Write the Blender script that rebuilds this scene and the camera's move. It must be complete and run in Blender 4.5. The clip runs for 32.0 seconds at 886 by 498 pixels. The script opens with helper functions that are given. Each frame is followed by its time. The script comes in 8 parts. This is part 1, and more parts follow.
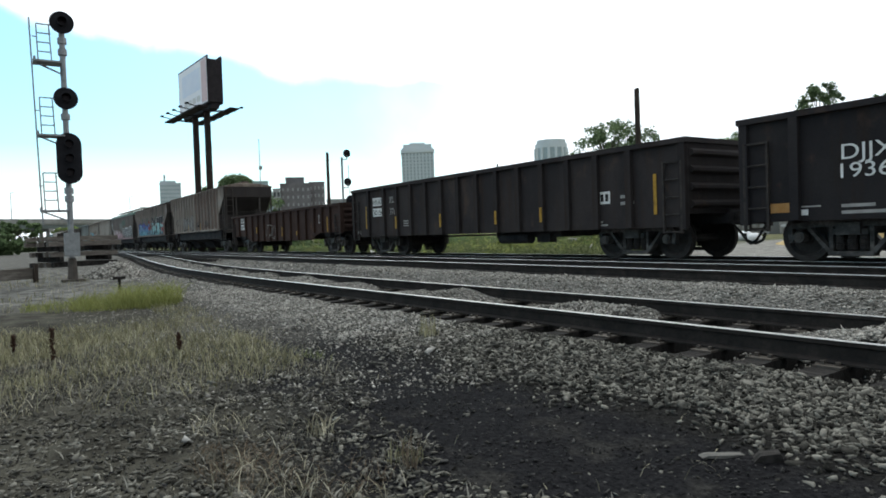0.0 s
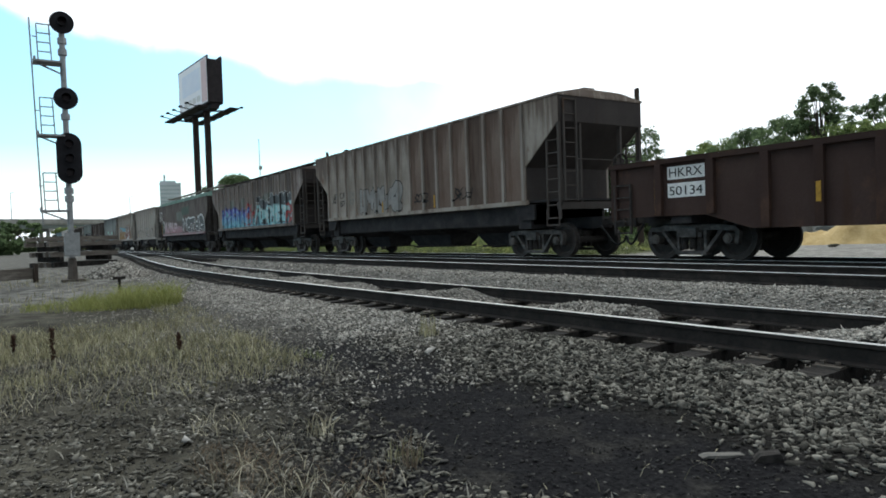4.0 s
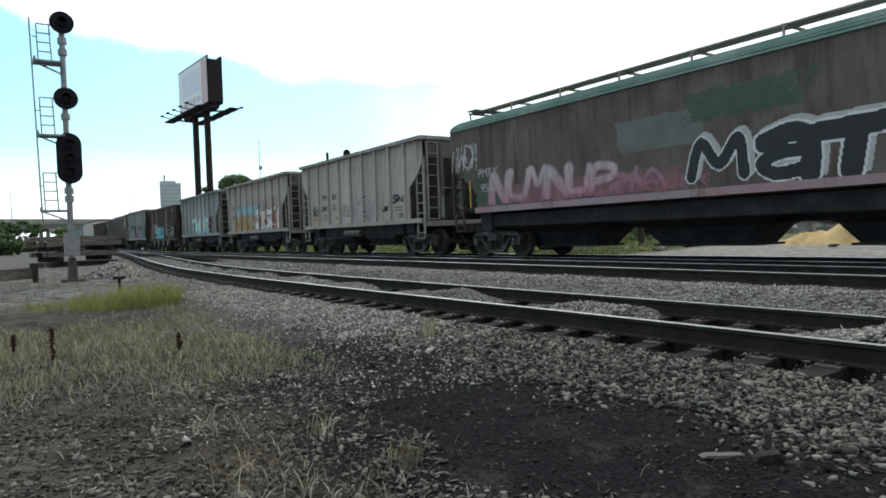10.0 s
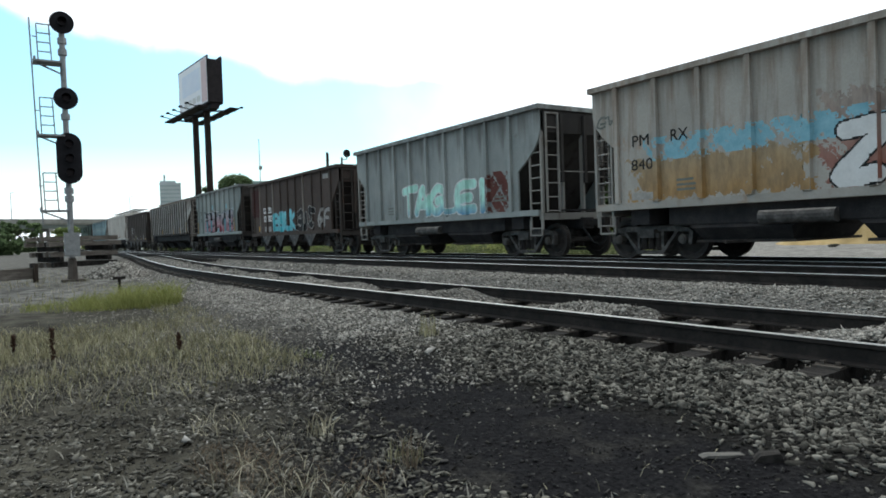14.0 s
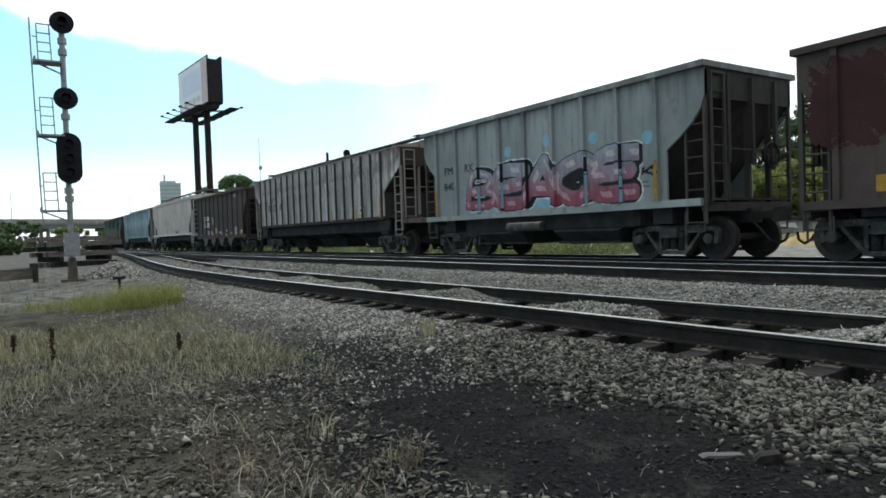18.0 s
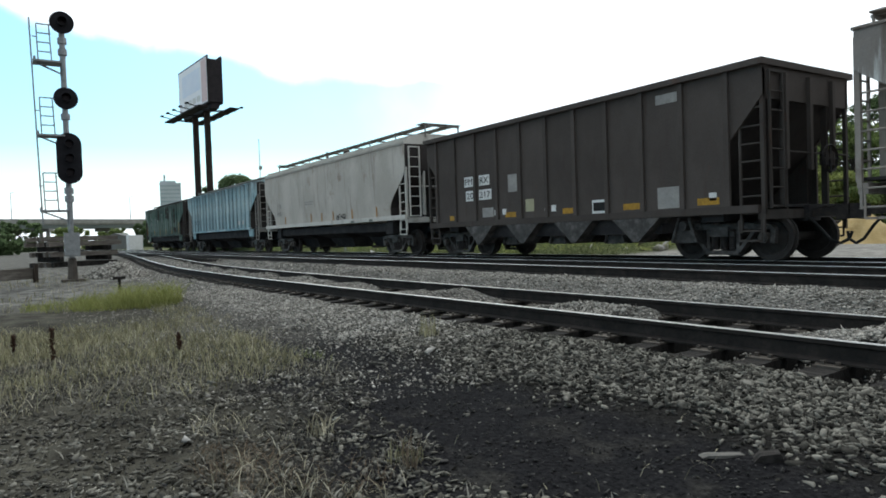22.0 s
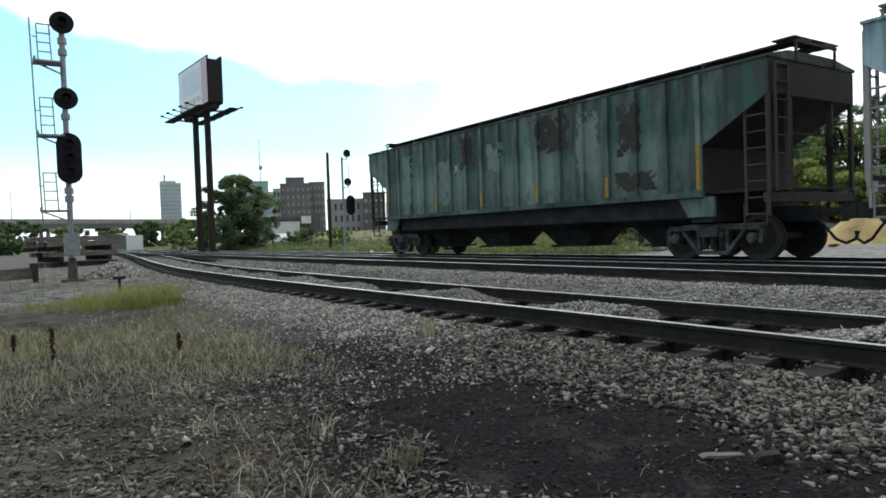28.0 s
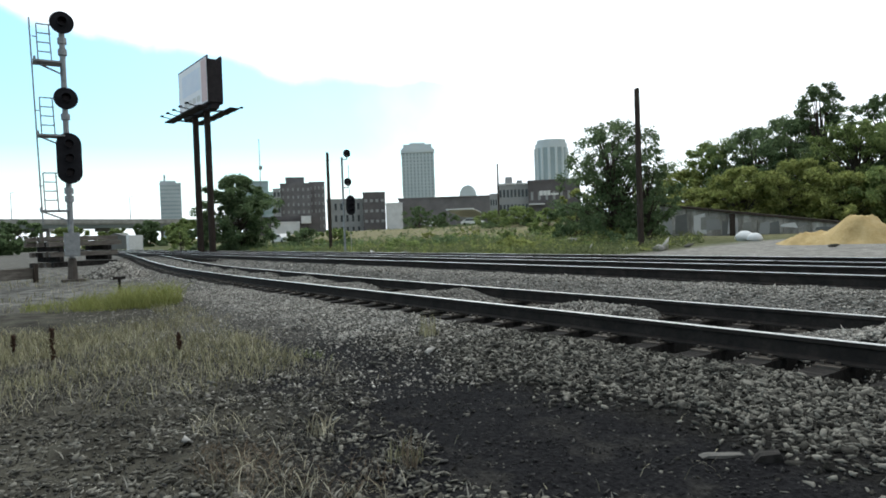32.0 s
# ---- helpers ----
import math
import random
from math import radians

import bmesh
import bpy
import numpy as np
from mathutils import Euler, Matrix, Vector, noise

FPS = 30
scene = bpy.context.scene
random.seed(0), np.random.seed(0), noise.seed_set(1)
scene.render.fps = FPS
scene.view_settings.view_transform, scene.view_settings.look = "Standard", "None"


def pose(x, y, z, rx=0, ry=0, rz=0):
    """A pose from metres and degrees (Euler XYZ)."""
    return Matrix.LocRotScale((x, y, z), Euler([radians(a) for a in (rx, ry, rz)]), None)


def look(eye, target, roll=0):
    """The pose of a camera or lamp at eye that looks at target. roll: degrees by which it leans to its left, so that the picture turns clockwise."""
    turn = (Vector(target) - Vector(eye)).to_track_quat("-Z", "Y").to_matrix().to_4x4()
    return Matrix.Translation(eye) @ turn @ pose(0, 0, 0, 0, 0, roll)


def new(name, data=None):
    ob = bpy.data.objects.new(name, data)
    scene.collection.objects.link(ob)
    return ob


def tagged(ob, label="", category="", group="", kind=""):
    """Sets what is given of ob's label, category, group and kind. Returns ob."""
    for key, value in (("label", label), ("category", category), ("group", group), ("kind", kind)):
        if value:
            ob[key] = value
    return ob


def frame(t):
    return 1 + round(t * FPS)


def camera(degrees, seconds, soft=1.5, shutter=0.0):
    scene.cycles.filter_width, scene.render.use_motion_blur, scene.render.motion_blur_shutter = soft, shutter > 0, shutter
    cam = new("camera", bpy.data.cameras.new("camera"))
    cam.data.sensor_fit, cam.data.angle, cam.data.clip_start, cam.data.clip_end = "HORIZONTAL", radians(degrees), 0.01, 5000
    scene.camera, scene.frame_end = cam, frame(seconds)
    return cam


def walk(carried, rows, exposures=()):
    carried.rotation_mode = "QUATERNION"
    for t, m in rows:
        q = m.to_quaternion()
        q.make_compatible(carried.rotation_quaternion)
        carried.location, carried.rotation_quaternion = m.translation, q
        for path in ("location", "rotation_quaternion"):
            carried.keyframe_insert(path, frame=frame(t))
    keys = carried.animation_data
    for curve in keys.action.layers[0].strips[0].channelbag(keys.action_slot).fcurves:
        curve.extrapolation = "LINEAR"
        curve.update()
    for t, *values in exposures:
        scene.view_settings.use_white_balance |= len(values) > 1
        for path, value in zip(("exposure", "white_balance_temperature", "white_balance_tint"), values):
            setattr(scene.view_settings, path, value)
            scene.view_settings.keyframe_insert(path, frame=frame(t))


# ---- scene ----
import collections

# World: x runs along the tracks (the train travels towards +x), y away from the camera, z up from the main rail tops.
EYE = Vector((0.0, 0.0, 0.73))
AXIS = math.radians(33.27)          # the camera's axis, turned from -x
cam = camera(66.53, 32.0, 1.75)
STAND = look(EYE, EYE + Vector((-math.cos(AXIS), math.sin(AXIS), -math.tan(math.radians(1.36)))), -2.0)
walk(cam, [(0.0, STAND), (32.0, STAND)], [(0.0, 0.3, 6100, 4.0), (32.0, 0.3, 6100, 4.0)])

TRAIN_Y, MAIN_Y, SIDING_Y = 13.35, 9.65, 5.93


def spot(bearing, dist, z=0.0):
    """A place given by its bearing (degrees to the right of the camera's axis) and distance."""
    b = math.radians(bearing)
    c, s = math.cos(AXIS), math.sin(AXIS)
    return Vector((dist * (-c * math.cos(b) + s * math.sin(b)), dist * (s * math.cos(b) + c * math.sin(b)), z))


# ---------------------------------------------------------------- light
world = bpy.data.worlds.new("world")
scene.world = world
world.use_nodes = True
wt = world.node_tree
for n in list(wt.nodes):
    wt.nodes.remove(n)


def node(tree, kind, **values):
    n = tree.nodes.new(kind)
    for k, v in values.items():
        if k in n.inputs:
            n.inputs[k].default_value = v
    return n


SUN_EL, SUN_AZ = 52.0, 150.0         # azimuth counted from +x towards +y
sky = node(wt, "ShaderNodeTexSky")
sky.sky_type, sky.sun_disc = "NISHITA", False
sky.sun_elevation, sky.sun_rotation = math.radians(SUN_EL), math.radians(90 - SUN_AZ)
sky.air_density, sky.dust_density = 1.0, 1.5
coord = node(wt, "ShaderNodeTexCoord")
# a cloud bank covers the sky but for a clear strip low down to one side
sep = node(wt, "ShaderNodeSeparateXYZ")
wt.links.new(coord.outputs["Generated"], sep.inputs[0])
cloud_noise = node(wt, "ShaderNodeTexNoise", Scale=5.0, Detail=6.0, Roughness=0.5)
wt.links.new(coord.outputs["Generated"], cloud_noise.inputs["Vector"])


def wmath(op, a, b, c=None):
    m = node(wt, "ShaderNodeMath")
    m.operation = op
    for i, v in enumerate((a, b, c)):
        if v is None:
            continue
        if isinstance(v, (int, float)):
            m.inputs[i].default_value = v
        else:
            wt.links.new(v, m.inputs[i])
    return m.outputs[0]


def wrange(src, a, b, smooth=True):
    m = node(wt, "ShaderNodeMapRange")
    m.interpolation_type = "SMOOTHSTEP" if smooth else "LINEAR"
    m.inputs["From Min"].default_value, m.inputs["From Max"].default_value = a, b
    wt.links.new(src, m.inputs["Value"])
    return m.outputs[0]


across = node(wt, "ShaderNodeVectorMath")
across.operation = "DOT_PRODUCT"
wt.links.new(coord.outputs["Generated"], across.inputs[0])
across.inputs[1].default_value = (0.5486, 0.836, 0.0)
tilt = wmath("MULTIPLY_ADD", across.outputs["Value"], 0.16, sep.outputs["Z"])
lift = wmath("MULTIPLY_ADD", cloud_noise.outputs["Fac"], 0.10, tilt)
upper = wrange(lift, 0.243, 0.262)
side = wrange(wmath("MULTIPLY_ADD", cloud_noise.outputs["Fac"], 0.35, across.outputs["Value"]), 0.02, 0.30)
edge_value = wmath("MAXIMUM", upper, side)
blue = node(wt, "ShaderNodeMix")
blue.data_type, blue.blend_type = "RGBA", "MULTIPLY"
blue.inputs["Factor"].default_value = 1.0
blue.inputs["B"].default_value = (0.112, 0.152, 0.152, 1)
wt.links.new(sky.outputs[0], blue.inputs["A"])
# the cloud is brightest round the veiled sun and dull on the far side of the sky
glow = node(wt, "ShaderNodeVectorMath")
glow.operation = "DOT_PRODUCT"
wt.links.new(coord.outputs["Generated"], glow.inputs[0])
glow.inputs[1].default_value = (-0.72, 0.48, 0.50)
shine = node(wt, "ShaderNodeMapRange")
shine.interpolation_type = "SMOOTHSTEP"
shine.inputs["From Min"].default_value, shine.inputs["From Max"].default_value = -0.25, 0.72
shine.inputs["To Min"].default_value, shine.inputs["To Max"].default_value = 0.60, 1.18
wt.links.new(glow.outputs["Value"], shine.inputs["Value"])
cloud = node(wt, "ShaderNodeCombineColor")
for ch, k in (("Red", 0.985), ("Green", 1.0), ("Blue", 1.03)):
    f = node(wt, "ShaderNodeMath")
    f.operation = "MULTIPLY"
    f.inputs[1].default_value = k
    wt.links.new(shine.outputs[0], f.inputs[0])
    wt.links.new(f.outputs[0], cloud.inputs[ch])
mix = node(wt, "ShaderNodeMix")
mix.data_type = "RGBA"
wt.links.new(cloud.outputs[0], mix.inputs["B"])
haze = node(wt, "ShaderNodeMapRange")          # white haze near the horizon
haze.inputs["From Min"].default_value, haze.inputs["From Max"].default_value = 0.13, 0.03
wt.links.new(sep.outputs["Z"], haze.inputs["Value"])
whiten = node(wt, "ShaderNodeMath")
whiten.operation = "MAXIMUM"
wt.links.new(edge_value, whiten.inputs[0])
wt.links.new(haze.outputs[0], whiten.inputs[1])
wt.links.new(whiten.outputs[0], mix.inputs["Factor"])
wt.links.new(blue.outputs["Result"], mix.inputs["A"])
background = node(wt, "ShaderNodeBackground", Strength=1.0)
wt.links.new(mix.outputs["Result"], background.inputs["Color"])
out = node(wt, "ShaderNodeOutputWorld")
wt.links.new(background.outputs[0], out.inputs[0])

sun_data = bpy.data.lights.new("sun", "SUN")
sun_data.energy, sun_data.angle, sun_data.color = 1.5, math.radians(10), (1.0, 0.95, 0.88)
sun = new("sun", sun_data)
sd = Vector((math.cos(math.radians(SUN_EL)) * math.cos(math.radians(SUN_AZ)),
             math.cos(math.radians(SUN_EL)) * math.sin(math.radians(SUN_AZ)), math.sin(math.radians(SUN_EL))))
sun.matrix_world = look(sd * 100, (0, 0, 0))


# ---------------------------------------------------------------- materials
def surface(name, cols, scale=4.0, rough=0.8, metal=0.0, bump=0.3, stretch=(1, 1, 1), fine=30.0, seed=0.0, spread=0.25, island=0.0, depth=0.02, spec=0.08):
    """Two or three colours mixed by a coarse and a fine noise, with relief."""
    m = bpy.data.materials.new(name)
    m.use_nodes = True
    t = m.node_tree
    b = t.nodes["Principled BSDF"]
    b.inputs["Metallic"].default_value = metal
    b.inputs["Specular IOR Level"].default_value = spec
    tc = node(t, "ShaderNodeTexCoord")
    mp = node(t, "ShaderNodeMapping")
    mp.inputs["Scale"].default_value = stretch
    t.links.new(tc.outputs["Object"], mp.inputs[0])
    n1 = node(t, "ShaderNodeTexNoise", Scale=scale, Detail=6.0, Roughness=0.6, W=seed)
    n1.noise_dimensions = "4D"
    n2 = node(t, "ShaderNodeTexNoise", Scale=fine, Detail=3.0, Roughness=0.6, W=seed + 3)
    n2.noise_dimensions = "4D"
    for n in (n1, n2):
        t.links.new(mp.outputs[0], n.inputs["Vector"])
    add = node(t, "ShaderNodeMath")
    add.operation = "MULTIPLY_ADD"
    t.links.new(n2.outputs["Fac"], add.inputs[0])
    add.inputs[1].default_value = 0.45
    t.links.new(n1.outputs["Fac"], add.inputs[2])
    src = add.outputs[0]
    if island:
        geo = node(t, "ShaderNodeNewGeometry")
        a2 = node(t, "ShaderNodeMath")
        a2.operation = "MULTIPLY_ADD"
        t.links.new(geo.outputs["Random Per Island"], a2.inputs[0])
        a2.inputs[1].default_value = island
        t.links.new(src, a2.inputs[2])
        src = a2.outputs[0]
    mid = 0.725 + island / 2
    ramp = node(t, "ShaderNodeValToRGB")
    e = ramp.color_ramp.elements
    lo, hi = max(0.0, min(0.98, (mid - spread) / 1.5)), min(1.0, (mid + spread) / 1.5)
    sc = node(t, "ShaderNodeMath")
    sc.operation = "DIVIDE"
    sc.inputs[1].default_value = 1.5
    t.links.new(src, sc.inputs[0])
    t.links.new(sc.outputs[0], ramp.inputs[0])
    e[0].position, e[0].color = lo, (*cols[0], 1)
    e[1].position, e[1].color = hi, (*cols[-1], 1)
    for k, c in enumerate(cols[1:-1]):
        x = e.new(lo + (hi - lo) * (k + 1) / (len(cols) - 1))
        x.color = (*c, 1)
    t.links.new(ramp.outputs[0], b.inputs["Base Color"])
    rr = node(t, "ShaderNodeMapRange")
    rr.inputs["To Min"].default_value, rr.inputs["To Max"].default_value = max(0, rough - 0.12), min(1, rough + 0.12)
    t.links.new(n2.outputs["Fac"], rr.inputs["Value"])
    t.links.new(rr.outputs[0], b.inputs["Roughness"])
    if bump:
        bp = node(t, "ShaderNodeBump", Strength=bump, Distance=depth)
        t.links.new(add.outputs[0], bp.inputs["Height"])
        t.links.new(bp.outputs[0], b.inputs["Normal"])
    return m


def paint(name, col, worn, rust, seed=0.0, streak=0.5, rusty=0.4, rough=0.75, panel=0.3, top=0.0, drip=0.0, soot=(0.05, 0.045, 0.04)):
    """Old car paint: blotches of a worn tone, rust runs hanging down, grime at small scale."""
    m = bpy.data.materials.new(name)
    m.use_nodes = True
    t = m.node_tree
    b = t.nodes["Principled BSDF"]
    b.inputs["Specular IOR Level"].default_value = 0.06
    tc = node(t, "ShaderNodeTexCoord")
    info = node(t, "ShaderNodeObjectInfo")

    def mask(scale, detail, lo, hi, w):
        mp = node(t, "ShaderNodeMapping")
        mp.inputs["Scale"].default_value = scale
        t.links.new(tc.outputs["Object"], mp.inputs[0])
        n = node(t, "ShaderNodeTexNoise", Scale=1.0, Detail=detail, Roughness=0.62, W=w)
        n.noise_dimensions = "4D"
        t.links.new(mp.outputs[0], n.inputs["Vector"])
        shift = node(t, "ShaderNodeMath")
        shift.operation = "MULTIPLY_ADD"
        t.links.new(info.outputs["Random"], shift.inputs[0])
        shift.inputs[1].default_value, shift.inputs[2].default_value = 0.35, w
        t.links.new(shift.outputs[0], n.inputs["W"])
        r = node(t, "ShaderNodeMapRange")
        r.inputs["From Min"].default_value, r.inputs["From Max"].default_value = lo, hi
        t.links.new(n.outputs["Fac"], r.inputs["Value"])
        return r.outputs[0], n.outputs["Fac"]

    blotch, _ = mask((0.9, 0.9, 0.6), 5, 0.40, 0.66, seed)
    run, _ = mask((3.6, 3.6, 0.32), 6, 0.66 - 0.22 * streak, 0.82 - 0.16 * streak, seed + 5)
    spots, _ = mask((1.6, 1.6, 1.1), 8, 0.68 - 0.2 * rusty, 0.78 - 0.16 * rusty, seed + 11)
    fine, raw = mask((26, 26, 26), 4, 0.3, 0.7, seed + 17)

    def blend(fac, a, col2, kind="MIX", k=1.0):
        mx = node(t, "ShaderNodeMix")
        mx.data_type, mx.blend_type = "RGBA", kind
        f = node(t, "ShaderNodeMath")
        f.operation = "MULTIPLY"
        f.inputs[1].default_value = k
        t.links.new(fac, f.inputs[0])
        t.links.new(f.outputs[0], mx.inputs["Factor"])
        if isinstance(a, tuple):
            mx.inputs["A"].default_value = (*a, 1)
        else:
            t.links.new(a, mx.inputs["A"])
        mx.inputs["B"].default_value = (*col2, 1)
        return mx.outputs["Result"]

    c = blend(blotch, col, worn, k=0.85)
    c = blend(run, c, tuple(0.5 * v for v in rust), k=0.75)
    c = blend(spots, c, rust, k=0.85)
    if drip:
        # runs of grime washed down from the roof edge, each of its own length
        _, reach = mask((2.4, 2.4, 0.14), 7, 0, 1, seed + 23)
        sp = node(t, "ShaderNodeSeparateXYZ")
        t.links.new(tc.outputs["Object"], sp.inputs[0])
        ln = node(t, "ShaderNodeMath")
        ln.operation = "MULTIPLY_ADD"
        t.links.new(reach, ln.inputs[0])
        ln.inputs[1].default_value, ln.inputs[2].default_value = 9.0 * drip, -4.6 * drip - top + 0.55 * drip
        sm = node(t, "ShaderNodeMath")
        t.links.new(ln.outputs[0], sm.inputs[0])
        t.links.new(sp.outputs["Z"], sm.inputs[1])
        r = node(t, "ShaderNodeMapRange")
        r.inputs["From Min"].default_value, r.inputs["From Max"].default_value = -0.25, 0.45
        t.links.new(sm.outputs[0], r.inputs["Value"])
        c = blend(r.outputs[0], c, soot, k=0.7)
    c = blend(fine, c, (0.72, 0.70, 0.68), "MULTIPLY", 0.5)
    tone = node(t, "ShaderNodeMapRange")
    tone.inputs["To Min"].default_value, tone.inputs["To Max"].default_value = 1.26 - 0.6 * panel, 1.26 + 0.5 * panel
    t.links.new(info.outputs["Random"], tone.inputs["Value"])
    hs = node(t, "ShaderNodeHueSaturation")
    t.links.new(tone.outputs[0], hs.inputs["Value"])
    t.links.new(c, hs.inputs["Color"])
    t.links.new(hs.outputs[0], b.inputs["Base Color"])
    b.inputs["Roughness"].default_value = rough
    bp = node(t, "ShaderNodeBump", Strength=0.25, Distance=0.01)
    t.links.new(raw, bp.inputs["Height"])
    t.links.new(bp.outputs[0], b.inputs["Normal"])
    return m


def gradient(name, low, high, z0, z1, rough=0.5):
    """Spray paint fading from one colour to another with height, mottled."""
    m = bpy.data.materials.new(name)
    m.use_nodes = True
    t = m.node_tree
    b = t.nodes["Principled BSDF"]
    tc = node(t, "ShaderNodeTexCoord")
    s = node(t, "ShaderNodeSeparateXYZ")
    t.links.new(tc.outputs["Object"], s.inputs[0])
    n = node(t, "ShaderNodeTexNoise", Scale=2.2, Detail=4.0)
    t.links.new(tc.outputs["Object"], n.inputs["Vector"])
    a = node(t, "ShaderNodeMath")
    a.operation = "MULTIPLY_ADD"
    t.links.new(n.outputs["Fac"], a.inputs[0])
    a.inputs[1].default_value = (z1 - z0) * 0.9
    t.links.new(s.outputs["Z"], a.inputs[2])
    r = node(t, "ShaderNodeMapRange")
    r.inputs["From Min"].default_value, r.inputs["From Max"].default_value = z0 + 0.45 * (z1 - z0), z1 + 0.45 * (z1 - z0)
    t.links.new(a.outputs[0], r.inputs["Value"])
    mx = node(t, "ShaderNodeMix")
    mx.data_type = "RGBA"
    mx.inputs["A"].default_value, mx.inputs["B"].default_value = (*low, 1), (*high, 1)
    t.links.new(r.outputs[0], mx.inputs["Factor"])
    grime = node(t, "ShaderNodeTexNoise", Scale=6.0, Detail=7.0, Roughness=0.65)
    run = node(t, "ShaderNodeMapping")
    run.inputs["Scale"].default_value = (1.0, 1.0, 0.35)
    t.links.new(tc.outputs["Object"], run.inputs[0])
    t.links.new(run.outputs[0], grime.inputs["Vector"])
    gr = node(t, "ShaderNodeMapRange")
    gr.inputs["From Min"].default_value, gr.inputs["From Max"].default_value = 0.35, 0.65
    gr.inputs["To Min"].default_value, gr.inputs["To Max"].default_value = 0.62, 1.1
    t.links.new(grime.outputs["Fac"], gr.inputs["Value"])
    hv = node(t, "ShaderNodeHueSaturation")
    t.links.new(gr.outputs[0], hv.inputs["Value"])
    t.links.new(mx.outputs["Result"], hv.inputs["Color"])
    t.links.new(hv.outputs[0], b.inputs["Base Color"])
    b.inputs["Roughness"].default_value = rough
    return m


IRON = surface("dark_iron", [(0.018, 0.017, 0.017), (0.040, 0.036, 0.034), (0.07, 0.056, 0.047)], 6, 0.75)
TRUCK = surface("dusty_cast_steel", [(0.02, 0.019, 0.018), (0.055, 0.051, 0.048), (0.15, 0.14, 0.13)], 5, 0.7, spec=0.3)
WHEEL = surface("wheel_steel", [(0.026, 0.024, 0.023), (0.058, 0.051, 0.047)], 8, 0.6)
BAY = surface("sooty_underframe", [(0.018, 0.018, 0.020), (0.036, 0.034, 0.035), (0.065, 0.06, 0.057)], 2.5, 0.8)
RAIL = surface("rusty_rail", [(0.013, 0.012, 0.012), (0.026, 0.023, 0.021), (0.045, 0.038, 0.034)], 5, 0.8)
HEAD = surface("polished_rail_head", [(0.62, 0.62, 0.63), (0.80, 0.80, 0.81)], 3, 0.42, 0.9, 0.02, (0.3, 8, 1))
HEAD_OLD = surface("dull_rail_head", [(0.42, 0.41, 0.40), (0.62, 0.61, 0.59)], 3, 0.38, 0.8, 0.03, (0.3, 8, 1))
TIE = surface("creosoted_wood", [(0.008, 0.0075, 0.0072), (0.019, 0.0172, 0.016), (0.055, 0.05, 0.046)], 3, 0.9, 0, 0.6, (1, 6, 1), island=0.2)
PLATE = surface("tie_plate_steel", [(0.05, 0.042, 0.036), (0.13, 0.115, 0.10)], 9, 0.6, 0.3)
WHITE = surface("white_stencil", [(0.55, 0.55, 0.53), (0.75, 0.75, 0.73)], 6, 0.6, 0, 0)
BLACK = surface("black_stencil", [(0.012, 0.012, 0.012), (0.03, 0.03, 0.03)], 6, 0.6, 0, 0)
GREYPATCH = surface("faded_stencil_panel", [(0.22, 0.21, 0.20), (0.36, 0.35, 0.33)], 5, 0.7, 0, 0)
YELLOW = surface("yellow_reflector", [(0.20, 0.12, 0.03), (0.50, 0.29, 0.045)], 8, 0.55, 0, 0)


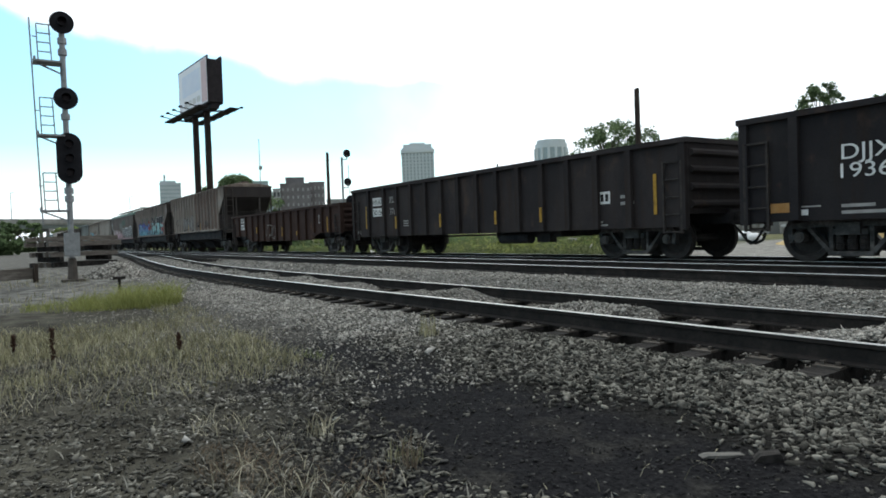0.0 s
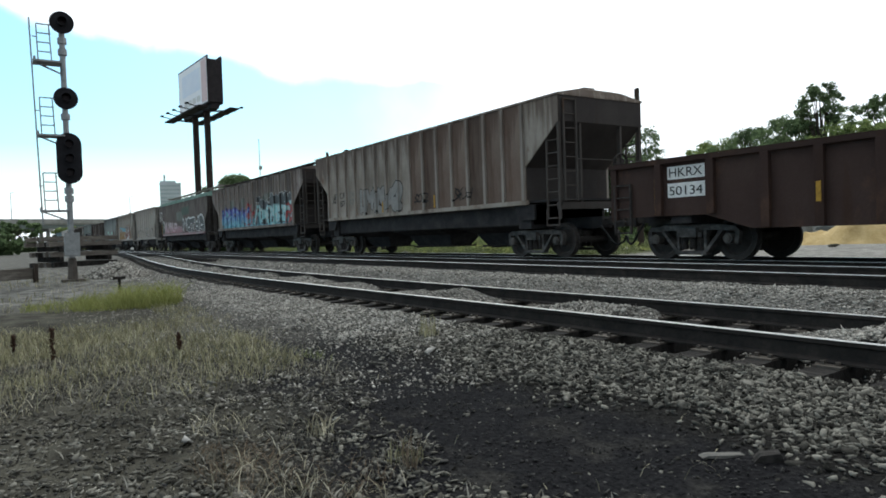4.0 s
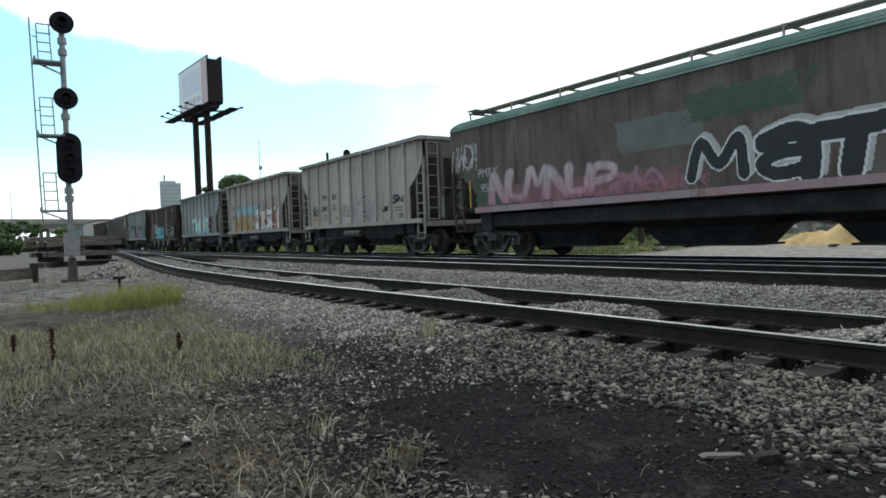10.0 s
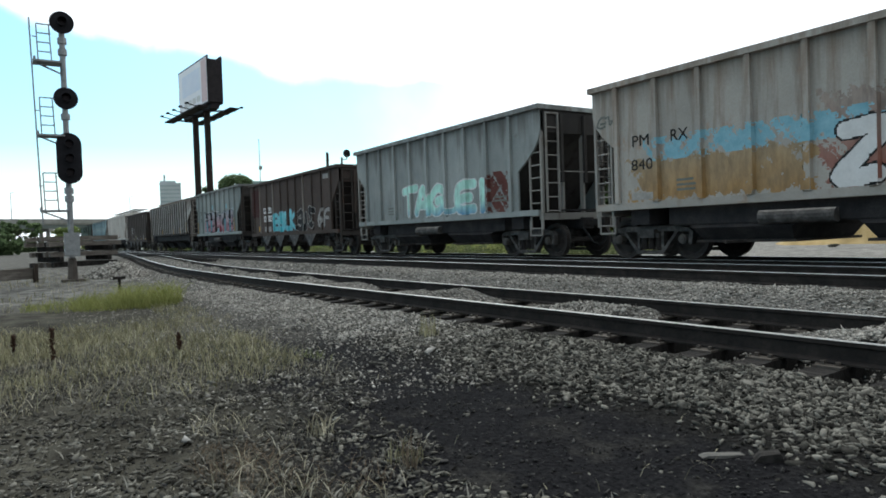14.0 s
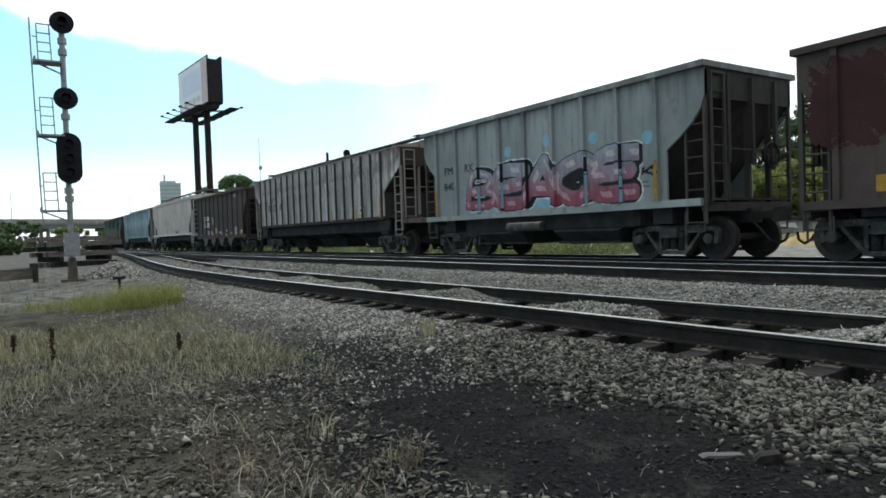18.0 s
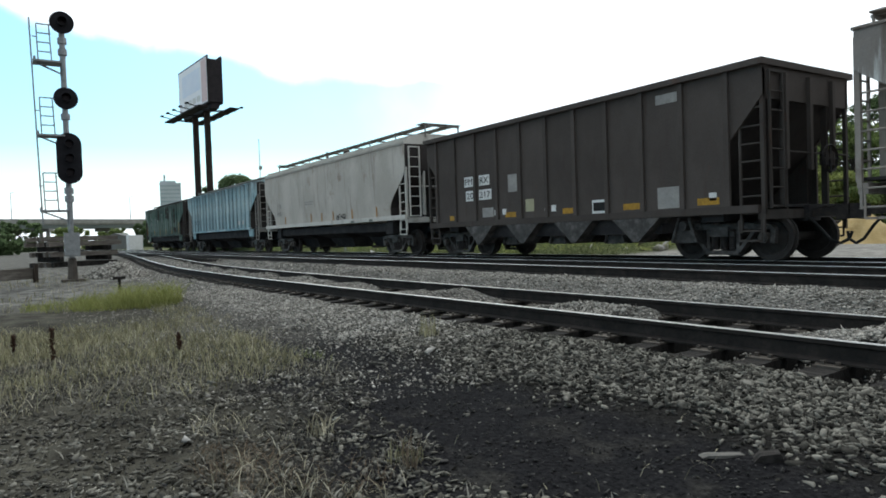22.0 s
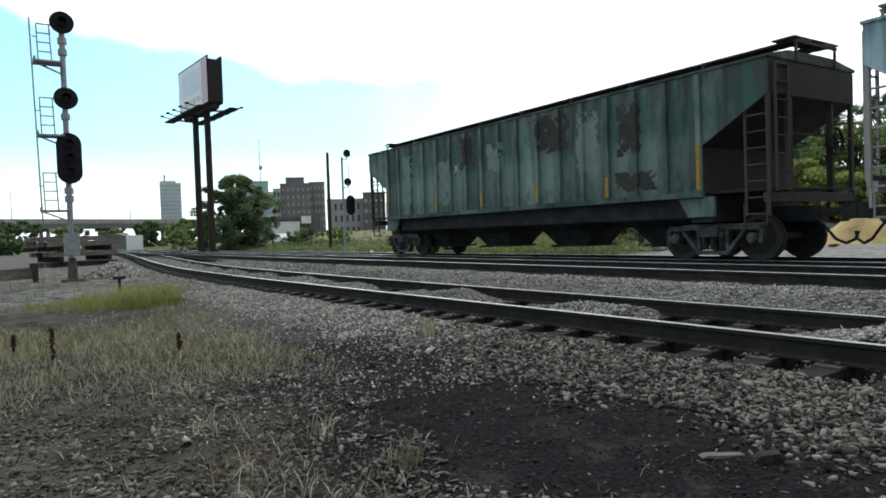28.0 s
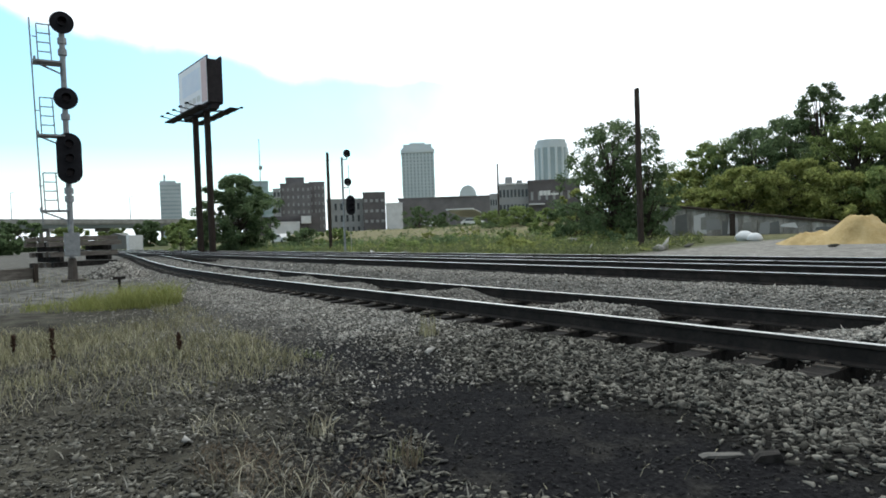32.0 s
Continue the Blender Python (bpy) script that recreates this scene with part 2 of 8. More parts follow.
# ---------------------------------------------------------------- mesh helpers
class G:
    """Collects faces for one mesh."""

    def __init__(self):
        self.v, self.f = [], []

    def add(self, verts, faces):
        o = len(self.v)
        self.v.extend(tuple(p) for p in verts)
        self.f.extend(tuple(i + o for i in f) for f in faces)
        return self

    def box(self, x0, x1, y0, y1, z0, z1):
        return self.add([(x0, y0, z0), (x1, y0, z0), (x1, y1, z0), (x0, y1, z0), (x0, y0, z1), (x1, y0, z1), (x1, y1, z1), (x0, y1, z1)],
                        [(0, 3, 2, 1), (4, 5, 6, 7), (0, 1, 5, 4), (1, 2, 6, 5), (2, 3, 7, 6), (3, 0, 4, 7)])

    def prism(self, poly, y0, y1):
        """A polygon in x, z (counter-clockwise seen from -y) pulled from y0 to y1."""
        n = len(poly)
        return self.add([(x, y0, z) for x, z in poly] + [(x, y1, z) for x, z in poly],
                        [tuple(range(n)), tuple(range(2 * n - 1, n - 1, -1))] + [((i + 1) % n, i, n + i, n + (i + 1) % n) for i in range(n)])

    def plan(self, poly, z0, z1):
        """A polygon in x, y (counter-clockwise from above) pulled from z0 to z1."""
        n = len(poly)
        return self.add([(x, y, z0) for x, y in poly] + [(x, y, z1) for x, y in poly],
                        [tuple(range(n - 1, -1, -1)), tuple(range(n, 2 * n))] + [(i, (i + 1) % n, n + (i + 1) % n, n + i) for i in range(n)])

    def cyl(self, p, q, r0, r1=None, n=8, caps=True):
        p, q = Vector(p), Vector(q)
        r1 = r0 if r1 is None else r1
        w = (q - p).normalized()
        u = w.orthogonal().normalized()
        v = w.cross(u)
        ring = [(math.cos(2 * math.pi * i / n), math.sin(2 * math.pi * i / n)) for i in range(n)]
        vs = [p + (u * c + v * s) * r0 for c, s in ring] + [q + (u * c + v * s) * r1 for c, s in ring]
        fs = [(i, (i + 1) % n, n + (i + 1) % n, n + i) for i in range(n)]
        if caps:
            fs += [tuple(range(n - 1, -1, -1)), tuple(range(n, 2 * n))]
        return self.add(vs, fs)

    def bar(self, p, q, w, h=None):
        """A square bar from p to q."""
        p, q = Vector(p), Vector(q)
        h = w if h is None else h
        d = (q - p).normalized()
        up = Vector((0, 0, 1)) if abs(d.z) < 0.95 else Vector((1, 0, 0))
        s = d.cross(up).normalized()
        t = s.cross(d)
        c = [(-1, -1), (1, -1), (1, 1), (-1, 1)]
        vs = [p + s * a * w / 2 + t * b * h / 2 for a, b in c] + [q + s * a * w / 2 + t * b * h / 2 for a, b in c]
        return self.add(vs, [(0, 1, 2, 3), (7, 6, 5, 4), (0, 4, 5, 1), (1, 5, 6, 2), (2, 6, 7, 3), (3, 7, 4, 0)])

    def lathe(self, prof, p, axis, n=24):
        """Profile (along, radius) turned round an axis through p."""
        p, w = Vector(p), Vector(axis).normalized()
        u = w.orthogonal().normalized()
        v = w.cross(u)
        vs, fs, k = [], [], len(prof)
        for i in range(n):
            a = 2 * math.pi * i / n
            for al, r in prof:
                vs.append(p + w * al + (u * math.cos(a) + v * math.sin(a)) * r)
        for i in range(n):
            j = (i + 1) % n
            for s in range(k - 1):
                fs.append((i * k + s, j * k + s, j * k + s + 1, i * k + s + 1))
        return self.add(vs, fs)

    def loft(self, rings, close=True):
        n = len(rings[0])
        vs = [p for r in rings for p in r]
        fs = []
        for k in range(len(rings) - 1):
            for i in range(n):
                j = (i + 1) % n
                fs.append((k * n + i, k * n + j, (k + 1) * n + j, (k + 1) * n + i))
        if close:
            fs += [tuple(range(n - 1, -1, -1)), tuple(range((len(rings) - 1) * n, len(rings) * n))]
        return self.add(vs, fs)

    def mesh(self, name, material, smooth=False):
        me = bpy.data.meshes.new(name)
        me.from_pydata(self.v, [], self.f)
        if isinstance(material, (list, tuple)):
            for m in material:
                me.materials.append(m)
        else:
            me.materials.append(material)
        bm = bmesh.new()
        bm.from_mesh(me)
        bmesh.ops.recalc_face_normals(bm, faces=bm.faces)
        bm.to_mesh(me)
        bm.free()
        if smooth:
            me.polygons.foreach_set("use_smooth", [True] * len(me.polygons))
        me.update()
        return me


def part(name, g, material, parent, label="", at=None, smooth=False):
    """One mesh object under a thing or a part."""
    me = g if isinstance(g, bpy.types.Mesh) else g.mesh(name, material, smooth)
    ob = new(name, me)
    ob.parent = parent
    if at is not None:
        ob.matrix_basis = at
    if label:
        tagged(ob, label)
    return ob


def empty(name, at, label, category, group="", kind=""):
    ob = new(name)
    ob.empty_display_size = 0.3
    ob.matrix_basis = at
    return tagged(ob, label, category, group, kind)


def thing(name, g, material, label, category, group="", kind="", at=None, smooth=False):
    me = g if isinstance(g, bpy.types.Mesh) else g.mesh(name, material, smooth)
    ob = new(name, me)
    if at is not None:
        ob.matrix_basis = at
    return tagged(ob, label, category, group, kind)


def fast_mesh(name, verts, faces, material):
    """A large joined mesh from numpy arrays (all faces with the same number of corners)."""
    me = bpy.data.meshes.new(name)
    n, k = faces.shape
    me.vertices.add(len(verts))
    me.vertices.foreach_set("co", verts.astype(np.float32).ravel())
    me.loops.add(n * k)
    me.loops.foreach_set("vertex_index", faces.astype(np.int32).ravel())
    me.polygons.add(n)
    me.polygons.foreach_set("loop_start", np.arange(0, n * k, k, dtype=np.int32))
    me.materials.append(material)
    me.update(calc_edges=True)
    me.validate()
    return me


def lettering(string, size):
    cu = bpy.data.curves.new("lettering", "FONT")
    cu.body, cu.size, cu.extrude = string, size, 0.002
    cu.align_x = "LEFT"
    ob = new("lettering", cu)
    bpy.context.view_layer.update()
    me = bpy.data.meshes.new_from_object(ob.evaluated_get(bpy.context.evaluated_depsgraph_get()))
    bpy.data.objects.remove(ob)
    bpy.data.curves.remove(cu)
    return me
# ---------------------------------------------------------------- ground
def siding_y(x):
    """The siding's centre line; it runs into the main line far off at -x."""
    x = np.asarray(x, float)
    xs = [-400, -75, -64, -55, -48, -40, -31, -26, -20, -12, -4, 0, 300]
    ys = [9.65, 9.65, 9.45, 8.85, 8.15, 7.3, 6.4, 6.0, 5.74, 5.74, 5.95, 6.0, 6.3]
    return sum(np.interp(x + d, xs, ys) for d in (-5, -3, -1, 1, 3, 5)) / 6


def siding_z(x):
    return np.interp(np.asarray(x, float), [-62, -25], [0.0, -0.17])


def smooth_step(a, b, x):
    t = np.clip((np.asarray(x, float) - a) / (b - a), 0, 1)
    return t * t * (3 - 2 * t)


def ground_z(x, y):
    x, y = np.asarray(x, float), np.asarray(y, float)
    sy, sz = siding_y(x), siding_z(x)
    z = -0.47 + 0.12 * smooth_step(-14, -30, x)                              # trodden dirt beside the line
    z = z + (sz - 0.175 - z) * smooth_step(sy - 3.3, sy - 1.35, y)             # ballast shoulder
    z = z - 0.15 * smooth_step(sy - 1.32, sy - 1.12, y)                        # hollow cribs under the rails
    void = np.exp(-((x + 4.45) / 0.85) ** 4) + 0.9 * np.exp(-((x + 7.7) / 0.45) ** 2) + 0.9 * np.exp(-((x + 11.7) / 0.6) ** 2)
    z = z + ((0.195 + 0.05 * np.sin(x * 1.9) + 0.03 * np.sin(x * 4.7 + 1)) * (1 - void)) * smooth_step(sy - 0.72, sy - 0.3, y) * smooth_step(sy + 1.3, sy + 0.7, y)
    z = z + (-0.15 - z) * smooth_step(sy + 1.1, sy + 2.2, y)                  # the main lines' bed
    z = z + (-0.33 + 0.20) * smooth_step(TRAIN_Y + 2.0, TRAIN_Y + 3.2, y)
    rise = np.clip((y - 19.0) * 0.019, 0, 3.2) * smooth_step(30, 0, x)
    return z + rise + 1.15 * smooth_step(33, 47, y) * smooth_step(-30, -55, x)


def wave(x, y, s, k):
    """Cheap smooth roughness."""
    return (np.sin(x * s + 1.3 * k) * np.cos(y * s * 1.13 + 0.7 * k) + 0.6 * np.sin(x * s * 2.3 + y * s * 1.7 + k) + 0.4 * np.cos(y * s * 3.1 - x * s * 2.9 + 2 * k)) / 2


def axis_steps(spans):
    out = []
    for a, b, step in spans:
        out.extend(np.arange(a, b, step).tolist())
    return np.array(out + [spans[-1][1]])


gx = axis_steps([(-3000, -600, 300), (-600, -120, 24), (-120, -32, 3), (-32, -14, 0.5), (-14, 1.5, 0.14), (1.5, 12, 1.5), (12, 120, 12), (120, 3000, 360)])
gy = axis_steps([(-2500, -400, 300), (-400, -40, 30), (-40, -4, 3), (-4, 0, 0.4), (0, 8.5, 0.12), (8.5, 17.5, 0.4), (17.5, 60, 2.5), (60, 300, 20), (300, 3000, 300)])
X, Y = np.meshgrid(gx, gy, indexing="ij")
near = smooth_step(-34, -12, X) * smooth_step(14, 3, X) * smooth_step(16, 8, Y) * smooth_step(-6, -2, Y)
Z = ground_z(X, Y) + near * (0.022 * wave(X, Y, 1.7, 0) + 0.013 * wave(X, Y, 5.1, 2) + 0.006 * wave(X, Y, 13.0, 4))
Z = Z + smooth_step(18, 24, Y) * smooth_step(-150, -40, X) * 0.12 * wave(X, Y, 0.5, 1)
nx, ny = len(gx), len(gy)
idx = np.arange(nx * ny).reshape(nx, ny)
faces = np.stack([idx[:-1, :-1], idx[1:, :-1], idx[1:, 1:], idx[:-1, 1:]], -1).reshape(-1, 4)


def ground_material():
    m = bpy.data.materials.new("ground_soil_gravel_grass")
    m.use_nodes = True
    t = m.node_tree
    b = t.nodes["Principled BSDF"]
    b.inputs["Roughness"].default_value = 0.95
    b.inputs["Specular IOR Level"].default_value = 0.02
    tc = node(t, "ShaderNodeTexCoord")
    s = node(t, "ShaderNodeSeparateXYZ")
    t.links.new(tc.outputs["Object"], s.inputs[0])

    def noise_(scale, detail=5.0):
        n = node(t, "ShaderNodeTexNoise", Scale=scale, Detail=detail, Roughness=0.6)
        t.links.new(tc.outputs["Object"], n.inputs["Vector"])
        return n.outputs["Fac"]

    def ramp(src, lo, hi, c0, c1):
        r = node(t, "ShaderNodeValToRGB")
        e = r.color_ramp.elements
        e[0].position, e[1].position = lo, hi
        e[0].color, e[1].color = (*c0, 1), (*c1, 1)
        t.links.new(src, r.inputs[0])
        return r.outputs[0]

    def rng(src, a, b_, lo=0.0, hi=1.0):
        r = node(t, "ShaderNodeMapRange")
        r.interpolation_type = "SMOOTHSTEP"
        r.inputs["From Min"].default_value, r.inputs["From Max"].default_value = a, b_
        r.inputs["To Min"].default_value, r.inputs["To Max"].default_value = lo, hi
        t.links.new(src, r.inputs["Value"])
        return r.outputs[0]

    def math_(op, a, b_):
        r = node(t, "ShaderNodeMath")
        r.operation = op
        for i, v in enumerate((a, b_)):
            if isinstance(v, float):
                r.inputs[i].default_value = v
            else:
                t.links.new(v, r.inputs[i])
        return r.outputs[0]

    def blend(f, a, b_):
        x = node(t, "ShaderNodeMix")
        x.data_type = "RGBA"
        t.links.new(f, x.inputs["Factor"])
        t.links.new(a, x.inputs["A"])
        t.links.new(b_, x.inputs["B"])
        return x.outputs["Result"]

    coarse, mid, fine = noise_(0.45), noise_(3.0), noise_(34.0, 3.0)
    cinder = ramp(fine, 0.32, 0.72, (0.005, 0.005, 0.0058), (0.021, 0.0205, 0.0215))
    soil = ramp(fine, 0.3, 0.72, (0.012, 0.0115, 0.011), (0.042, 0.04, 0.037))
    straw = ramp(mid, 0.3, 0.72, (0.02, 0.0185, 0.0155), (0.085, 0.08, 0.064))
    # near-black base puts the shade between nearby stones into the colour
    gravel = ramp(fine, 0.3, 0.72, (0.0045, 0.0044, 0.0042), (0.026, 0.0248, 0.023))
    pale_gravel = ramp(fine, 0.3, 0.72, (0.038, 0.0362, 0.0335), (0.235, 0.225, 0.207))
    gravel = blend(math_("MAXIMUM", rng(s.outputs["X"], -6.0, -11.0), rng(s.outputs["Y"], 5.9, 6.6)), gravel, pale_gravel)
    weeds = ramp(mid, 0.3, 0.7, (0.05, 0.058, 0.03), (0.13, 0.135, 0.07))
    # dry grass lies on the camera's side of a slanting edge, cinders between it and the ballast
    slant = math_("MULTIPLY_ADD", s.outputs["X"], 0.13)
    t.links.new(s.outputs["Y"], t.nodes[-1].inputs[2])
    wob = math_("ADD", slant, math_("MULTIPLY", coarse, 1.6))
    c = blend(rng(mid, 0.30, 0.5), soil, cinder)
    grit = ramp(fine, 0.32, 0.7, (0.018, 0.017, 0.0155), (0.115, 0.109, 0.098))
    c = blend(math_("MULTIPLY", rng(math_("ADD", s.outputs["X"], math_("MULTIPLY", coarse, 4.0)), -3.6, -6.4), rng(mid, 0.25, 0.5)), c, grit)
    c = blend(rng(wob, 2.1, 1.3), c, straw)
    ballast = math_("MULTIPLY", rng(s.outputs["Y"], 2.75, 3.7), rng(s.outputs["Y"], 17.5, 16.0))
    bb = math_("ADD", ballast, math_("MULTIPLY", mid, 0.4))
    c = blend(rng(bb, 0.45, 0.85), c, gravel)
    road = ramp(mid, 0.36, 0.62, (0.045, 0.043, 0.037), (0.17, 0.164, 0.152))
    gone = math_("MULTIPLY", rng(s.outputs["X"], -13.5, -17.0), rng(s.outputs["Y"], 17.0, 15.5))
    c = blend(math_("MULTIPLY", gone, rng(coarse, 0.25, 0.5)), c, road)
    field = rng(s.outputs["Y"], 16.3, 17.2)
    lot = math_("MULTIPLY", rng(s.outputs["X"], -18.0, -16.0), rng(s.outputs["Y"], 16.3, 17.2))
    dry = ramp(mid, 0.3, 0.7, (0.10, 0.098, 0.055), (0.25, 0.225, 0.14))
    c = blend(field, c, weeds)
    c = blend(rng(s.outputs["Y"], 27.0, 40.0), c, dry)
    pale = ramp(math_("ADD", math_("MULTIPLY", fine, 0.5), math_("MULTIPLY", mid, 0.5)), 0.36, 0.64, (0.10, 0.095, 0.085), (0.34, 0.325, 0.30))
    c = blend(lot, c, pale)
    t.links.new(c, b.inputs["Base Color"])
    bp = node(t, "ShaderNodeBump", Strength=0.7, Distance=0.03)
    hsum = math_("ADD", fine, math_("MULTIPLY", noise_(90.0, 2.0), 0.4))
    t.links.new(hsum, bp.inputs["Height"])
    t.links.new(bp.outputs[0], b.inputs["Normal"])
    return m


GROUND = ground_material()
me = fast_mesh("ground", np.stack([X, Y, Z], -1).reshape(-1, 3), faces, GROUND)
me.polygons.foreach_set("use_smooth", [True] * len(me.polygons))
tagged(new("ground", me), "trodden cinder dirt, dry grass and ballast beside the tracks", "ground", kind="structure")


# ---------------------------------------------------------------- tracks
def sweep(line, profile):
    """A profile (sideways, height) swept along a line of (x, y, z)."""
    rings = []
    for i, p in enumerate(line):
        a, b = line[max(i - 1, 0)], line[min(i + 1, len(line) - 1)]
        d = Vector((b[0] - a[0], b[1] - a[1], 0)).normalized()
        side = Vector((-d.y, d.x, 0))
        rings.append([(p[0] + side.x * u, p[1] + side.y * u, p[2] + v) for u, v in profile])
    return G().loft(rings)


RAIL_BODY = [(-0.07, -0.172), (0.07, -0.172), (0.07, -0.160), (0.012, -0.145), (0.012, -0.045), (0.036, -0.035), (0.036, -0.004), (-0.036, -0.004), (-0.036, -0.035), (-0.012, -0.045), (-0.012, -0.145), (-0.07, -0.160)]
RAIL_TOP = [(-0.034, -0.006), (0.034, -0.006), (0.034, -0.001), (0.024, 0.0), (-0.024, 0.0), (-0.034, -0.001)]
tie_box = G()
tie_box.add([(-0.115, -1.3, -0.17), (0.115, -1.3, -0.17), (0.115, 1.3, -0.17), (-0.115, 1.3, -0.17), (-0.105, -1.29, 0.0), (0.105, -1.29, 0.0), (0.105, 1.29, 0.0), (-0.105, 1.29, 0.0)],
            [(0, 3, 2, 1), (4, 5, 6, 7), (0, 1, 5, 4), (1, 2, 6, 5), (2, 3, 7, 6), (3, 0, 4, 7)])
TIE_MESH = tie_box.mesh("tie", TIE)
plate = G().box(-0.1, 0.1, -0.18, 0.18, 0.0, 0.016)
for px in (-0.055, 0.055):
    for py in (-0.115, 0.115):
        plate.box(px - 0.014, px + 0.014, py - 0.014, py + 0.014, 0.016, 0.045)
PLATE_MESH = plate.mesh("tie_plate", PLATE)


def track(name, label, xs, cy, cz, head, near_ties, rng):
    base = empty(name, pose(0, 0, 0), label, "railway track", kind="structure")
    line = [(float(x), float(cy(x)), float(cz(x))) for x in xs]
    for side in (-0.753, 0.753):
        l2 = []
        for i, p in enumerate(line):
            a, b = line[max(i - 1, 0)], line[min(i + 1, len(line) - 1)]
            d = Vector((b[0] - a[0], b[1] - a[1], 0)).normalized()
            l2.append((p[0] - d.y * side, p[1] + d.x * side, p[2]))
        r = part("rail", sweep(l2, RAIL_BODY), RAIL, base, "rust-brown steel rail")
        part("rail_head", sweep(l2, RAIL_TOP), head, r, "worn bright running surface")
    far = []
    x = -160.0
    while x < 60:
        y, z = float(cy(x)), float(cz(x)) - 0.190
        turn = math.degrees(math.atan2(float(cy(x + 0.5)) - float(cy(x - 0.5)), 1.0))
        m = pose(x, y + rng.uniform(-0.05, 0.05), z + rng.uniform(-0.012, 0.0), 0, 0, turn + rng.uniform(-1.5, 1.5))
        if near_ties[0] < x < near_ties[1]:
            t = part("tie", TIE_MESH, TIE, base, at=m)
            if near_ties[2]:
                for side in (-0.753, 0.753):
                    part("tie_plate", PLATE_MESH, PLATE, t, at=pose(0, side, 0.001))
        else:
            far.append(m)
        x += 0.535 + rng.uniform(-0.02, 0.02)
    g = G()
    for m in far:
        g.add([m @ Vector(v) for v in tie_box.v], tie_box.f)
    tagged(part("far_ties", g, TIE, base), kind="stuff")
    return base


rt = random.Random(5)
xs_s = np.concatenate([np.arange(-400, -80, 20), np.arange(-80, -10, 1.5), np.arange(-10, 61, 5)])
xs_m = np.concatenate([np.arange(-400, 301, 25)])
track("railway_siding", "dull-railed siding on creosoted timber ties in grey ballast", xs_s, siding_y, siding_z, HEAD_OLD, (-45, 2, True), rt)
track("railway_track", "main line with bright rail heads in grey ballast", xs_m, lambda x: MAIN_Y, lambda x: 0.03, HEAD, (-45, 2, False), rt)
track("railway_track", "main line carrying the freight train, bright rail heads", xs_m, lambda x: TRAIN_Y, lambda x: -0.034, HEAD, (-40, 2, False), rt)
# ---------------------------------------------------------------- freight cars
WHEEL_R, AXLE_Z = 0.457, 0.425
# Grime, darkened further to put the shade on the car ends into the colour
GRIMY_SHADE = paint("grime_and_end_shade", (0.036, 0.032, 0.031), (0.054, 0.048, 0.045), (0.07, 0.050, 0.040), 30, 0.4, 0.3)
ws = G()
prof = [(-0.07, 0.09), (-0.07, 0.12), (-0.02, 0.14), (0.02, 0.31), (-0.05, 0.355), (-0.05, WHEEL_R), (0.055, WHEEL_R - 0.004), (0.06, WHEEL_R + 0.026), (0.085, WHEEL_R + 0.022), (0.085, 0.36), (0.045, 0.33), (0.045, 0.14), (0.08, 0.12), (0.08, 0.09)]
ws.lathe(prof, (0, -0.79, 0), (0, 1, 0), 28)
ws.lathe(prof, (0, 0.79, 0), (0, -1, 0), 28)
ws.cyl((0, -1.08, 0), (0, 1.08, 0), 0.085, n=12)
for k in range(3):
    a = 2 * math.pi * k / 3
    ws.cyl((0.045 * math.cos(a), -1.10, 0.045 * math.sin(a)), (0.045 * math.cos(a), -1.08, 0.045 * math.sin(a)), 0.016, n=6)
WHEELSET = ws.mesh("wheelset", WHEEL)
WB = 0.889                                  # half the wheelbase


def side_frame(y):
    """Cast truss: arched top chord, bearing jaws, two slanting struts, columns and spring seat."""
    g = G()
    y0, y1 = y - 0.07, y + 0.07
    g.prism([(-1.12, 0.58), (-0.86, 0.585), (-0.62, 0.60), (0.62, 0.60), (0.86, 0.585), (1.12, 0.58), (1.04, 0.67), (0.6, 0.72), (-0.6, 0.72), (-1.04, 0.67)], y0, y1)
    for s in (-1, 1):
        g.prism([(s * 1.12, 0.581), (s * 1.03, 0.581), (s * 1.01, 0.33), (s * 1.09, 0.31)][::-s], y0 + 0.005, y1 - 0.005)
        g.prism([(s * 0.77, 0.601), (s * 0.70, 0.601), (s * 0.25, 0.10), (s * 0.36, 0.10)][::-s], y0 - 0.01, y1 + 0.01)
        g.prism([(s * 0.30, 0.17), (s * 0.37, 0.17), (s * 0.37, 0.601), (s * 0.30, 0.601)][::s], y0 + 0.01, y1 - 0.01)
    g.box(-0.38, 0.38, y0 - 0.03, y1 + 0.03, 0.09, 0.17)
    g.box(-0.30, 0.30, y0 - 0.05, y1 + 0.02, 0.46, 0.56)
    return g


SF = {s: side_frame(s * 1.02).mesh("side_frame", TRUCK) for s in (-1, 1)}
spr = {}
for s in (-1, 1):
    g = G()
    pr = [(0.19 + i * 0.021, 0.085 if i % 2 else 0.072) for i in range(15)]
    g.lathe(pr, (0, s * 1.02, 0), (0, 0, 1), 10)
    spr[s] = g.mesh("spring", IRON)
CAP_STEEL = surface("bearing_grey", [(0.05, 0.046, 0.043), (0.12, 0.11, 0.10)], 9, 0.6)
CAP = G().cyl((0, -0.09, 0), (0, 0.09, 0), 0.105, n=14).cyl((0, -0.11, 0), (0, 0.11, 0), 0.07, n=10).mesh("bearing_cap", CAP_STEEL)
BOLSTER = G().box(-0.2, 0.2, -1.2, 1.2, 0.46, 0.66).box(-0.6, 0.6, -0.12, 0.12, 0.56, 0.74).mesh("truck", TRUCK)
WHEELSETS = []


